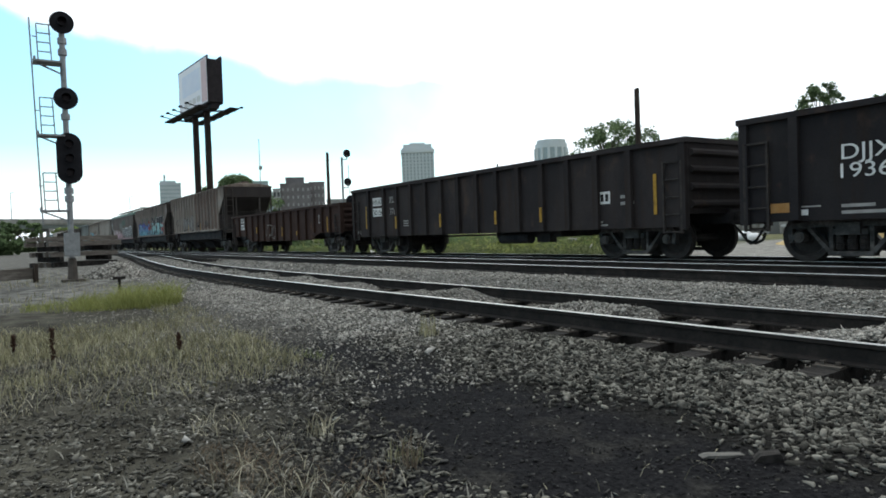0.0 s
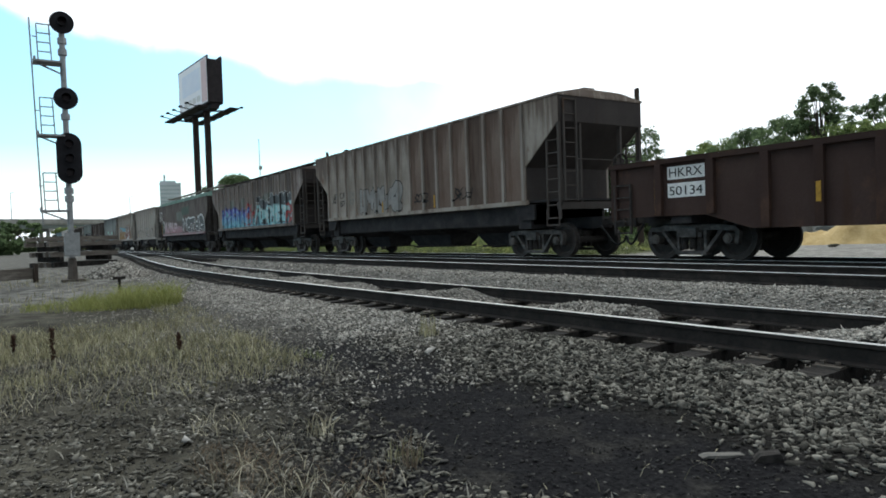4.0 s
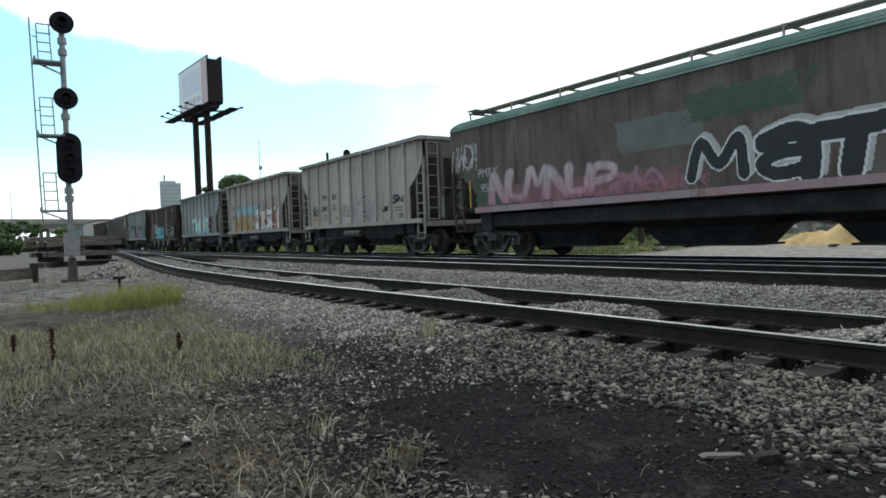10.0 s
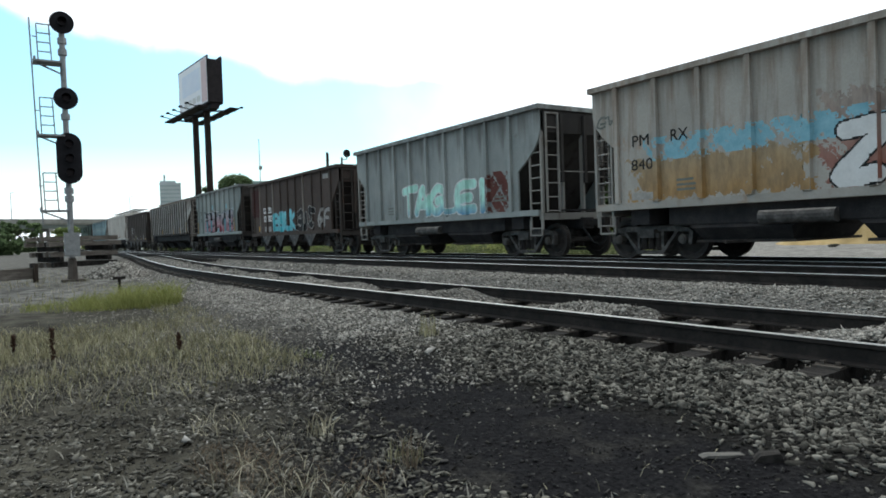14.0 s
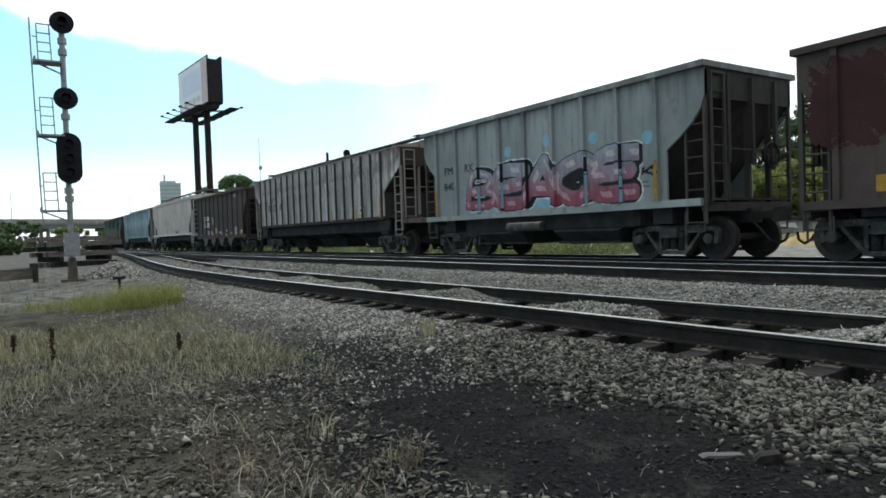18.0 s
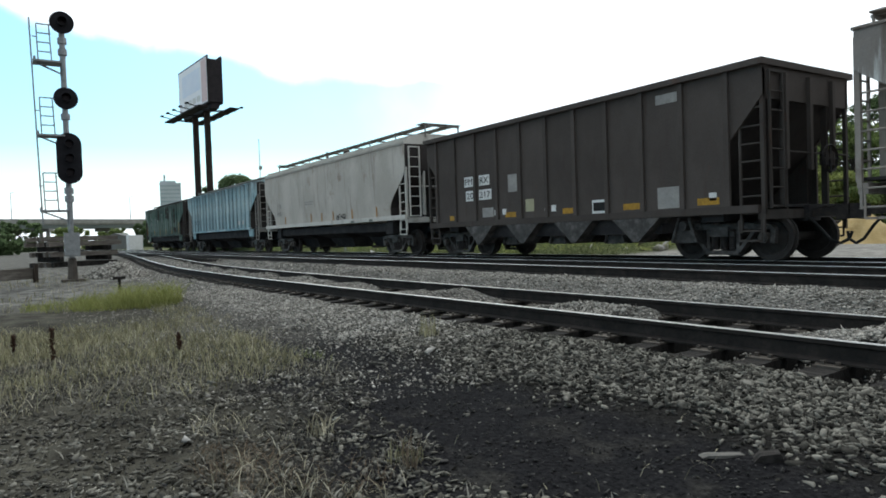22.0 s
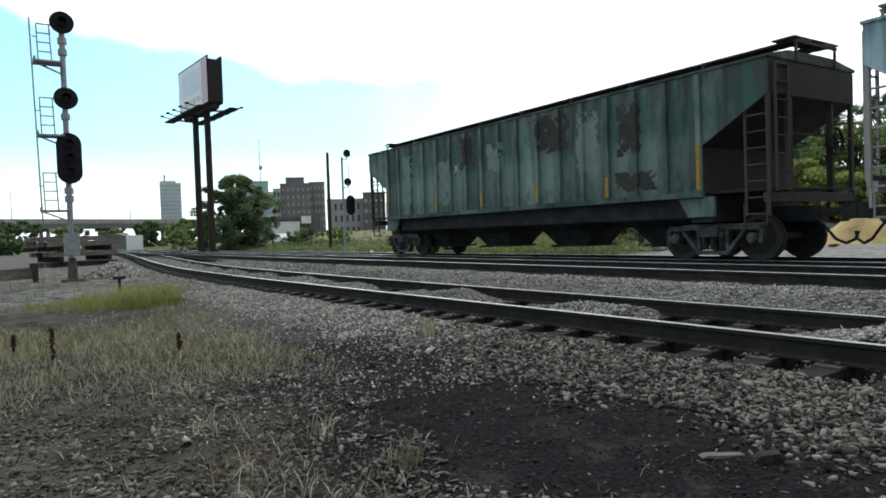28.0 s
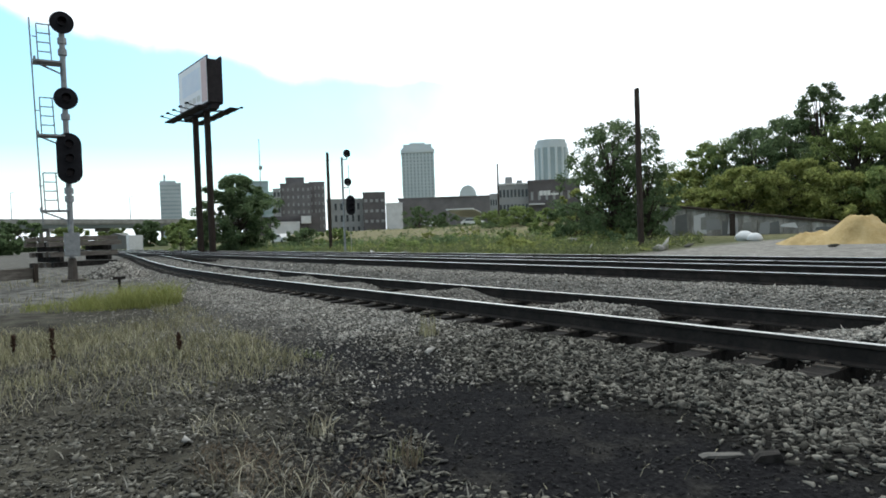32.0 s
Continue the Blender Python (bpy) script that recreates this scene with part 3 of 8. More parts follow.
def truck(car, x):
    t = part("truck", BOLSTER, TRUCK, car, "four-wheel cast-steel truck", at=pose(x, 0, 0))
    for s in (-1, 1):
        part("side_frame", SF[s], TRUCK, t)
        for k in (-0.2, 0.0, 0.2):
            part("spring", spr[s], IRON, t, at=pose(k, 0, 0))
        for k in (-WB, WB):
            part("bearing_cap", CAP, CAP_STEEL, t, at=pose(k, s * 1.04, AXLE_Z))
    for k in (-WB, WB):
        w = part("wheelset", WHEELSET, WHEEL, t)
        w.matrix_parent_inverse = Matrix.Translation((k, 0, AXLE_Z))
        WHEELSETS.append(w)


def coupler(car, x, s):
    g = G()
    g.box(min(x, x + s * 0.55), max(x, x + s * 0.55), -0.08, 0.08, 0.80, 0.96)
    k = x + s * 0.55
    g.prism([(k, 0.72), (k + s * 0.26, 0.74), (k + s * 0.26, 1.02), (k, 1.02)][::s], -0.13, 0.02)
    g.box(min(k, k + s * 0.2), max(k, k + s * 0.2), 0.02, 0.14, 0.76, 1.0)
    part("coupler", g, IRON, car, "cast knuckle coupler")
    h = G()
    pts = [(x + s * 0.15, -0.3, 0.78), (x + s * 0.32, -0.28, 0.6), (x + s * 0.5, -0.25, 0.36), (x + s * 0.66, -0.2, 0.28), (x + s * 0.8, -0.15, 0.36), (x + s * 0.84, -0.12, 0.5)]
    for a, b in zip(pts, pts[1:]):
        h.cyl(a, b, 0.028, n=6)
    part("air_hose", h, BLACK, car, "black rubber brake hose")


RUNGS = {}


def ladder(car, x0, x1, y, z0, z1, n, material, along=True):
    """Two stiles with rungs; along: in the side's plane, else across the end."""
    P_ = (lambda a, z: (a, y, z)) if along else (lambda a, z: (y, a, z))
    g = G()
    for a in (x0, x1):
        g.bar(P_(a, z0), P_(a, z1), 0.045)
    g.bar(P_(x0, z1 - 0.02), P_(x1, z1 - 0.02), 0.04)
    lad = part("ladder", g, material, car, "steel rung ladder")
    key = (round(abs(x1 - x0), 3), along, material.name)
    if key not in RUNGS:
        h = abs(x1 - x0) / 2
        RUNGS[key] = (G().cyl((-h, 0, 0), (h, 0, 0), 0.018, n=6) if along else G().cyl((0, -h, 0), (0, h, 0), 0.018, n=6)).mesh("rung", material)
    for i in range(n - 1):
        z = z0 + 0.03 + (z1 - z0 - 0.06) * i / (n - 1)
        part("rung", RUNGS[key], material, lad, at=pose(*P_((x0 + x1) / 2, z)))
    return lad


def wagon(kind, label, x_centre):
    car = empty(kind, pose(x_centre, TRAIN_Y, 0), label, "freight car", "cars of the freight train")
    return car


def underframe(car, L, zs, sill_mat, overhang=1.25):
    part("centre_sill", G().box(-L / 2 - 0.1, L / 2 + 0.1, -0.2, 0.2, 0.72, 1.02), BAY, car)
    for s in (-1, 1):
        x = s * (L / 2 - overhang)
        part("bolster", G().box(x - 0.25, x + 0.25, -1.4, 1.4, 0.76, max(0.98, zs - 0.02)), BAY, car)
        truck(car, x)
        coupler(car, s * L / 2, s)


def end_rig(car, L, zs, zt, b, post_mat, s, brake=True, end_ladder=True, posts=2):
    """Corner posts, ladders, platform, end posts and hand brake at the end s."""
    e = s * L / 2
    inn = e - s * 0.50
    zp = zs - 0.12
    part("end_sill", G().box(min(e, e - s * 0.16), max(e, e - s * 0.16), -1.5, 1.5, zp - 0.10, zp + 0.08), post_mat, car)
    part("end_platform", G().box(min(e, e - s * b), max(e, e - s * b), -1.42, 1.42, zp + 0.12, zp + 0.17), BAY, car)
    for y in (-1.49, 1.49):
        part("corner_post", G().box(min(e, e - s * 0.07), max(e, e - s * 0.07), y - 0.04, y + 0.04, zp, zt - 0.05), post_mat, car)
        ladder(car, e - s * 0.05, inn, y - math.copysign(0.0, y), zp - 0.35, zt - (zt - zs) * 0.28, 8, post_mat)
        part("stirrup", G().bar((e - s * 0.1, y, zp - 0.1), (e - s * 0.1, y, zp - 0.5), 0.03).bar((e - s * 0.55, y, zp - 0.1), (e - s * 0.55, y, zp - 0.5), 0.03).bar((e - s * 0.1, y, zp - 0.5), (e - s * 0.55, y, zp - 0.5), 0.04), post_mat, car)
    if end_ladder:
        ladder(car, -1.40, -0.98, e + s * 0.05, zp + 0.1, zt - 0.08, 8, post_mat, along=False)
    for k in range(posts):
        y = -0.75 + 1.5 * k / max(1, posts - 1)
        part("end_post", G().box(min(e - s * 0.02, e - s * 0.14), max(e - s * 0.02, e - s * 0.14), y - 0.035, y + 0.035, zp + 0.08, zt - 0.6), post_mat, car)
    part("grab_iron", G().cyl((e + s * 0.04, -0.95, zs + 1.05), (e + s * 0.04, 1.35, zs + 1.05), 0.018, n=6), post_mat, car)
    if brake:
        g = G().lathe([(0, 0.27), (0.03, 0.29), (0.06, 0.27), (0.03, 0.25), (0, 0.27)], (e + s * 0.10, 0.55, zs + 0.95), (s, 0, 0), 16)
        for a in range(4):
            v = Vector((0, math.cos(a * math.pi / 2), math.sin(a * math.pi / 2)))
            g.bar(Vector((e + s * 0.13, 0.55, zs + 0.95)), Vector((e + s * 0.13, 0.55, zs + 0.95)) + v * 0.27, 0.03)
        g.box(min(e, e + s * 0.12), max(e, e + s * 0.12), 0.40, 0.70, zs + 0.82, zs + 1.1)
        part("brake_wheel", g, IRON, car, "hand brake wheel")


def even(n, span):
    return [-span / 2 + span * i / (n - 1) for i in range(n)]


def ribs(car, xs, z0, z1, w, d, material, y=1.55):
    me = G().prism([(-w / 2, z0), (w / 2, z0), (w / 2, z1), (-w / 2, z1)], -d, 0.0).mesh("rib", material)
    for x in xs:
        part("rib", me, material, car, at=pose(x, -y, 0))
        part("rib", me, material, car, at=pose(x, y, 0, 0, 0, 180))


def side_panels(car, xs, z0, z1, w, material, y=1.55, other=None, start=99.0):
    """Steel sheets between the ribs, each weathered in its own way."""
    sp_ = (xs[-1] - xs[0]) / (len(xs) - 1) - w
    me = G().box(-sp_ / 2, sp_ / 2, -0.0015, 0.004, z0, z1).mesh("side_panel", material)
    me2 = G().box(-sp_ / 2, sp_ / 2, -0.0015, 0.004, z0, z1).mesh("side_panel", other) if other else me
    for a, b in zip(xs, xs[1:]):
        pick = me2 if (a + b) / 2 > start else me
        part("side_panel", pick, material, car, at=pose((a + b) / 2, -y, 0))
        part("side_panel", pick, material, car, at=pose((a + b) / 2, y, 0, 0, 0, 180))


def ring(xe, w, z):
    return [(-xe, -w, z), (xe, -w, z), (xe, w, z), (-xe, w, z)]


def roof_walk(car, L, z, material, over=0.5):
    for y in (-0.42, 0.42):
        part("running_board", G().box(-L / 2 - over, L / 2 + over, y - 0.2, y + 0.2, z, z + 0.035), material, car, "roof walkway grating")
    n = max(5, int(L / 1.9))
    me = G().bar((0, -0.75, -0.02), (0, 0.75, -0.02), 0.05).bar((0, -0.7, -0.42), (0, -0.7, 0), 0.04).bar((0, 0.7, -0.42), (0, 0.7, 0), 0.04).mesh("walk_bracket", material)
    for i in range(n + 1):
        part("walk_bracket", me, material, car, at=pose(-L / 2 - over * 0.7 + (L + over * 1.4) * i / n, 0, z))
    for s in (-1, 1):
        x = s * (L / 2 + over)
        part("end_walk", G().box(min(x, x - s * 0.45), max(x, x - s * 0.45), -0.8, 0.8, z + 0.036, z + 0.066), material, car)


def bays(car, spans, zs, zb, top=1.32, bot=0.75, material=None, z_meet=0.88):
    """Discharge hoppers: (x centre, half width at the meeting height, half width of the outlet)."""
    for x, hw, ho in spans:
        g = G()
        k = hw - 0.50
        g.loft([[(x - hw, -top, zs), (x + hw, -top, zs), (x + hw, top, zs), (x - hw, top, zs)],
                [(x - hw, -top, z_meet), (x + hw, -top, z_meet), (x + hw, top, z_meet), (x - hw, top, z_meet)],
                [(x - k, -top + 0.02, z_meet - 0.03), (x + k, -top + 0.02, z_meet - 0.03), (x + k, top - 0.02, z_meet - 0.03), (x - k, top - 0.02, z_meet - 0.03)],
                [(x - (k + ho) / 2, -bot - 0.25, (z_meet + zb) / 2 + 0.08), (x + (k + ho) / 2, -bot - 0.25, (z_meet + zb) / 2 + 0.08), (x + (k + ho) / 2, bot + 0.25, (z_meet + zb) / 2 + 0.08), (x - (k + ho) / 2, bot + 0.25, (z_meet + zb) / 2 + 0.08)],
                [(x - ho, -bot, zb), (x + ho, -bot, zb), (x + ho, bot, zb), (x - ho, bot, zb)]])
        p = part("hopper_bay", g, material or BAY, car, "sooty discharge hopper")
        part("outlet_gate", G().box(x - ho - 0.1, x + ho + 0.1, -bot - 0.12, bot + 0.12, zb - 0.05, zb - 0.001).bar((x, -bot - 0.7, zb - 0.03), (x, bot + 0.7, zb - 0.03), 0.05), IRON, p)


def covered_hopper(label, x, L, zs, zt, n_ribs, body_mat, rib_mat, roof_mat, post_mat, a=0.65, b=1.08, c=0.95, walk=True, rise=0.20, sill_mat=None, posts=2, rib_d=0.07, bay_mat=None, rib_span=None, rib_w=0.10, n_bays=3, web_mat=None, other=None, start=99.0):
    car = wagon("covered_hopper_car", label, x)
    h = L / 2
    part("body", G().loft([ring(h - b, 1.5, zs), ring(h - b, 1.55, zs + 0.05), ring(h - b, 1.55, zs + c), ring(h, 1.55, zt - a), ring(h, 1.55, zt)]), body_mat, car)
    part("roof", G().loft([ring(h + 0.03, 1.58, zt + 0.002), ring(h + 0.03, 1.58, zt + 0.05), ring(h, 0.8, zt + rise), ring(h - 0.05, 0.3, zt + rise + 0.03)]), roof_mat, car)
    hatch = G()
    hatch.box(-h + 0.4, h - 0.4, -0.2, 0.2, zt + rise + 0.02, zt + rise + 0.17)
    part("trough_hatch", hatch, roof_mat, car)
    part("side_sill", G().box(-h + b - 0.05, h - b + 0.05, -1.6, -1.5, zs - 0.05, zs + 0.07).box(-h + b - 0.05, h - b + 0.05, 1.5, 1.6, zs - 0.05, zs + 0.07), sill_mat or body_mat, car)
    span = 2 * (h - b)
    rx = even(n_ribs, rib_span or span)
    ribs(car, rx, zs + 0.07, zt - 0.03, rib_w, rib_d, rib_mat)
    side_panels(car, rx, zs + 0.07, zt - 0.01, rib_w, body_mat, other=other, start=start)
    if walk:
        roof_walk(car, L, zt + rise + 0.19, post_mat, 0.10)
    underframe(car, L, zs, body_mat, 1.55)
    for s in (-1, 1):
        end_rig(car, L, zs, zt, b, post_mat, s, brake=(s > 0), posts=posts)
        part("bolster_web", G().prism([(s * (h - b - 0.35), zs - 0.45), (s * (h - b + 0.25), zs - 0.45), (s * (h - b + 0.25), zs - 0.05), (s * (h - b - 0.6), zs - 0.05)][::s], -1.5, -1.42), web_mat or BAY, car)
        # end plates in the dark tone that paints their shade along with grime
        k = s * 0.008
        part("slope_sheet", G().loft([[(s * (h - b) + k, -1.52, zs + c), (s * (h - b) + k, 1.52, zs + c), (s * (h - b) - k, 1.52, zs + c), (s * (h - b) - k, -1.52, zs + c)], [(s * h + k, -1.52, zt - a), (s * h + k, 1.52, zt - a), (s * h - k, 1.52, zt - a), (s * h - k, -1.52, zt - a)]]), GRIMY_SHADE, car, "sloping end sheet dark with grime and painted-in shade")
        part("end_sheet", G().box(min(s * h + k, s * h - k), max(s * h + k, s * h - k), -1.53, 1.53, zt - a, zt), GRIMY_SHADE, car, "end sheet dark with grime and painted-in shade")
        part("end_wall", G().box(min(s * (h - b) + k, s * (h - b) - k), max(s * (h - b) + k, s * (h - b) - k), -1.52, 1.52, zs, zs + c), GRIMY_SHADE, car)
    w = span / n_bays
    bays(car, [((k - (n_bays - 1) / 2) * w, w * 0.5, w * 0.5 - 1.02) for k in range(n_bays)], zs - 0.051, 0.30, bot=0.42, material=bay_mat)
    return car


def round_hopper(label, x, L, zs, zt, body_mat, roof_mat, post_mat, sill_mat, top=0.75, b=1.25, walk=True, clean=False, walk_mat=None, short_sill=False):
    """Smooth-sided covered hopper with curved side sheets and scooped ends."""
    car = wagon("covered_hopper_car", label, x)
    h = L / 2
    rings, H = [], zt - zs
    for i in range(15):
        u = i / 14
        z = zs + u * H
        q = min(1, max(0, (u - 0.10) / 0.58))
        cut = b * (1 - (q * q * (3 - 2 * q)))
        rings.append(ring(h - cut, 1.47 + 0.09 * math.sin(min(1.0, u * 1.05) * math.pi * 0.62), z))
    part("body", G().loft(rings), body_mat, car, smooth=False)
    for s in (-1, 1):
        g = G()
        for r0, r1 in zip(rings, rings[1:]):
            e0, e1 = s * abs(r0[0][0]) + s * 0.006, s * abs(r1[0][0]) + s * 0.006
            w0, w1 = abs(r0[0][1]) - 0.02, abs(r1[0][1]) - 0.02
            g.add([(e0, -w0, r0[0][2]), (e0, w0, r0[0][2]), (e1, w1, r1[0][2]), (e1, -w1, r1[0][2])], [(0, 1, 2, 3)])
        part("end_sheet", g, GRIMY_SHADE if not clean else body_mat, car, "scooped end sheet dark with grime and painted-in shade")
    roof = []
    for i in range(7):
        u = i / 6
        roof.append(ring(h + 0.02 - 0.1 * u, 1.56 * math.cos(u * 1.15), zt + 0.003 + 0.42 * math.sin(u * 1.25)))
    part("roof", G().loft(roof), roof_mat, car)
    for u in (0.03, 0.17, 0.31, 0.45, 0.59):
        y, z = 1.56 * math.cos(u * 1.15), zt + 0.003 + 0.42 * math.sin(u * 1.25)
        part("roof_seam", G().box(-h + 0.03, h - 0.03, -y - 0.03, -y + 0.05, z - 0.02, z + 0.025).box(-h + 0.03, h - 0.03, y - 0.05, y + 0.03, z - 0.02, z + 0.025), roof_mat, car)
    q = h - b + 0.05 if short_sill else h - 0.02
    part("side_sill", G().box(-q, q, -1.58, -1.44, zs - 0.10, zs + 0.06).box(-q, q, 1.44, 1.58, zs - 0.10, zs + 0.06), sill_mat, car, "continuous side sill")
    if walk:
        roof_walk(car, L, zt + 0.68, walk_mat or post_mat, 0.10)
    underframe(car, L, zs, body_mat, 1.5)
    for s in (-1, 1):
        end_rig(car, L, zs, zt, b, post_mat, s, brake=(s > 0), posts=2)
    w = (L - 2 * b - 0.6) / 3
    bays(car, [(k * w, w * 0.5, w * 0.5 - 1.02) for k in (-1, 0, 1)], zs - 0.17, 0.30, bot=0.42)
    return car


def open_hopper(label, x, L, zs, zt, rib_xs, body_mat, rib_mat, post_mat, a=0.55, b=0.95, c=1.1, four_bay=False, curved=False, end_cols=3, rib_d=0.09, pale_ribs=(), end_paint=None):
    """Open-top hopper: thin side sheets with ribs, sloping floor at both ends, top rim."""
    car = wagon("open_hopper_car", label, x)
    h = L / 2
    prof = [(-h + b, zs), (h - b, zs), (h - b, zs + c)]
    if curved:
        prof += [(h - b * (1 - q) ** 1.7, zs + c + (zt - a - zs - c) * q) for q in (0.25, 0.5, 0.75)]
    prof += [(h, zt - a), (h, zt), (-h, zt), (-h, zt - a)]
    if curved:
        prof += [(-h + b * (1 - q) ** 1.7, zs + c + (zt - a - zs - c) * q) for q in (0.75, 0.5, 0.25)]
    prof += [(-h + b, zs + c)]
    for y in (-1.55, 1.49):
        part("side_sheet", G().prism(prof, y, y + 0.06), body_mat, car)
    for s in (-1, 1):
        part("end_sheet", G().box(min(s * h, s * (h - 0.05)), max(s * h, s * (h - 0.05)), -1.49, 1.49, zt - a - 0.05, zt - 0.002), body_mat if four_bay else end_paint or P["end_grime_shade"], car)
        part("slope_sheet", G().prism([(s * (h - 0.0), zt - a), (s * (h - 0.07), zt - a), (s * (h - 2.1), zs - 0.1), (s * (h - 2.0), zs - 0.1)][::-s], -1.488, 1.488), GRIMY_SHADE if four_bay else end_paint or P["end_grime_shade"], car)
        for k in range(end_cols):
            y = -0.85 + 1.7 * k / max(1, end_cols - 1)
            part("end_rib", G().box(min(s * h, s * (h + 0.08)), max(s * h, s * (h + 0.08)), y - 0.045, y + 0.045, zt - 1.9, zt - 0.1), rib_mat if four_bay else end_paint or P["end_grime_shade"], car)
    part("top_chord", G().box(-h - 0.06, h + 0.06, -1.66, -1.50, zt, zt + 0.12).box(-h - 0.06, h + 0.06, 1.50, 1.66, zt, zt + 0.12).box(-h - 0.06, -h + 0.08, -1.5, 1.5, zt, zt + 0.12).box(h - 0.08, h + 0.06, -1.5, 1.5, zt, zt + 0.12), rib_mat, car, "top rim channel")
    part("side_sill", G().box(-h + 0.1, h - 0.1, -1.6, -1.48, zs - 0.10, zs + 0.05).box(-h + 0.1, h - 0.1, 1.48, 1.6, zs - 0.10, zs + 0.05), rib_mat, car)
    pale = [q for q in rib_xs if any(abs(q - r) < 0.2 for r in pale_ribs)]
    ribs(car, [q for q in rib_xs if q not in pale], zs + 0.05, zt - 0.002, 0.11, rib_d, rib_mat)
    ribs(car, pale, zs + 0.05, zt - 0.002, 0.08, rib_d, P["edge_grey"])
    side_panels(car, rib_xs, zs + 0.05, zt - 0.002, 0.11, body_mat)
    underframe(car, L, zs, body_mat, 1.2)
    for s in (-1, 1):
        end_rig(car, L, zs, zt, b, post_mat, s, brake=(s > 0), posts=3 if not four_bay else 2)
    if four_bay:
        w = (L - 3.9) / 4
        for k in range(4):
            xc = (k - 1.5) * w
            for y in (-1, 1):
                g = G().prism([(xc - w * 0.34, zs - 0.11), (xc + w * 0.34, zs - 0.11), (xc + 0.07, 0.38), (xc - 0.07, 0.38)][::-1], y * 1.35 - 0.35, y * 1.35 + 0.15)
                part("hopper_door", g, TRUCK, car, "steel drop door")
            xg = xc + w * 0.5
            part("door_gear", G().prism([(xg - 0.34, 0.34), (xg + 0.34, 0.34), (xg + 0.20, 0.60), (xg - 0.20, 0.60)], -1.25, 1.25).cyl((xg, -1.36, 0.70), (xg, 1.36, 0.70), 0.10, n=10).bar((xg - 0.30, -1.3, 0.36), (xg - 0.12, -1.3, 0.86), 0.05).bar((xg + 0.30, -1.3, 0.36), (xg + 0.12, -1.3, 0.86), 0.05), TRUCK, car, "door locking gear")
        part("floor_pan", G().box(-L / 2 + 2.4, L / 2 - 2.4, -1.45, 1.45, zs - 0.45, zs - 0.11), BAY, car)
    else:
        w = (L - 2 * b - 1.9) / 2
        bays(car, [(-w / 2, w * 0.5, 0.95), (w / 2, w * 0.5, 0.95)], zs - 0.101, 0.40, top=1.3, bot=1.1, z_meet=0.74)
        part("air_reservoir", G().cyl((-1.2, -1.36, 0.82), (0.2, -1.36, 0.82), 0.13, n=12), TRUCK, car, "brake air tank")
    return car


def gondola(label, x, L, zs, zt, rib_xs, body_mat, belly=0.0):
    car = wagon("gondola_car", label, x)
    h = L / 2
    if belly:
        prof = [(-h, zs + belly), (-h + 2.4, zs + belly), (-h + 3.4, zs), (h - 3.4, zs), (h - 2.4, zs + belly), (h, zs + belly), (h, zt), (-h, zt)]
    else:
        prof = [(-h, zs), (h, zs), (h, zt), (-h, zt)]
    for y in (-1.5, 1.44):
        part("side_sheet", G().prism(prof, y, y + 0.06), body_mat, car)
    for s in (-1, 1):
        part("end_sheet", G().box(min(s * h, s * (h - 0.06)), max(s * h, s * (h - 0.06)), -1.44, 1.44, 0.95, zt - 0.002), body_mat, car)
        for k in range(4):
            z = 1.15 + (zt - 1.35) * k / 3
            part("end_corrugation", G().prism([(s * h, z - 0.09), (s * (h + 0.09), z - 0.03), (s * (h + 0.09), z + 0.03), (s * h, z + 0.09)][::s], -1.4, 1.4), body_mat, car)
        for y in (-1.53, 1.53):
            part("corner_post", G().box(min(s * h, s * (h - 0.16)), max(s * h, s * (h - 0.16)), y - 0.05, y + 0.05, zs + belly - 0.05, zt), body_mat, car)
            ladder(car, s * (h - 0.1), s * (h - 0.55), y - math.copysign(0.03, -y), 0.55, zt - 0.35, 5, IRON)
    part("top_chord", G().box(-h - 0.04, h + 0.04, -1.60, -1.42, zt + 0.001, zt + 0.11).box(-h - 0.04, h + 0.04, 1.42, 1.60, zt + 0.001, zt + 0.11).box(-h - 0.04, -h + 0.12, -1.42, 1.42, zt + 0.001, zt + 0.11).box(h - 0.12, h + 0.04, -1.42, 1.42, zt + 0.001, zt + 0.11), body_mat, car)
    part("floor", G().box(-h + 0.06, h - 0.06, -1.44, 1.44, 1.02, 1.12), BAY, car)
    me = G().prism([(-0.08, zs + 0.02), (0.08, zs + 0.02), (0.08, zt), (-0.08, zt)], -0.10, 0.0).mesh("rib", body_mat)
    for xx in rib_xs:
        lift = belly if abs(xx) > h - 3.0 else 0
        me2 = me if not lift else G().prism([(-0.08, zs + lift + 0.02), (0.08, zs + lift + 0.02), (0.08, zt), (-0.08, zt)], -0.10, 0.0).mesh("rib", body_mat)
        part("rib", me2, body_mat, car, at=pose(xx, -1.5, 0))
        part("rib", me2, body_mat, car, at=pose(xx, 1.5, 0, 0, 0, 180))
    underframe(car, L, 1.0, body_mat, 1.75)
    if not belly:
        part("brake_gear", G().box(0.6, 3.4, -0.9, 0.9, 0.52, zs + 0.1).cyl((1.0, -1.0, 0.5), (2.3, -1.0, 0.5), 0.15, n=12).box(2.6, 3.1, -1.05, -0.8, 0.38, 0.62).cyl((-3.5, -0.5, 0.62), (0.6, -0.5, 0.62), 0.03, n=6), BAY, car, "dark brake rigging under the floor")
    return car


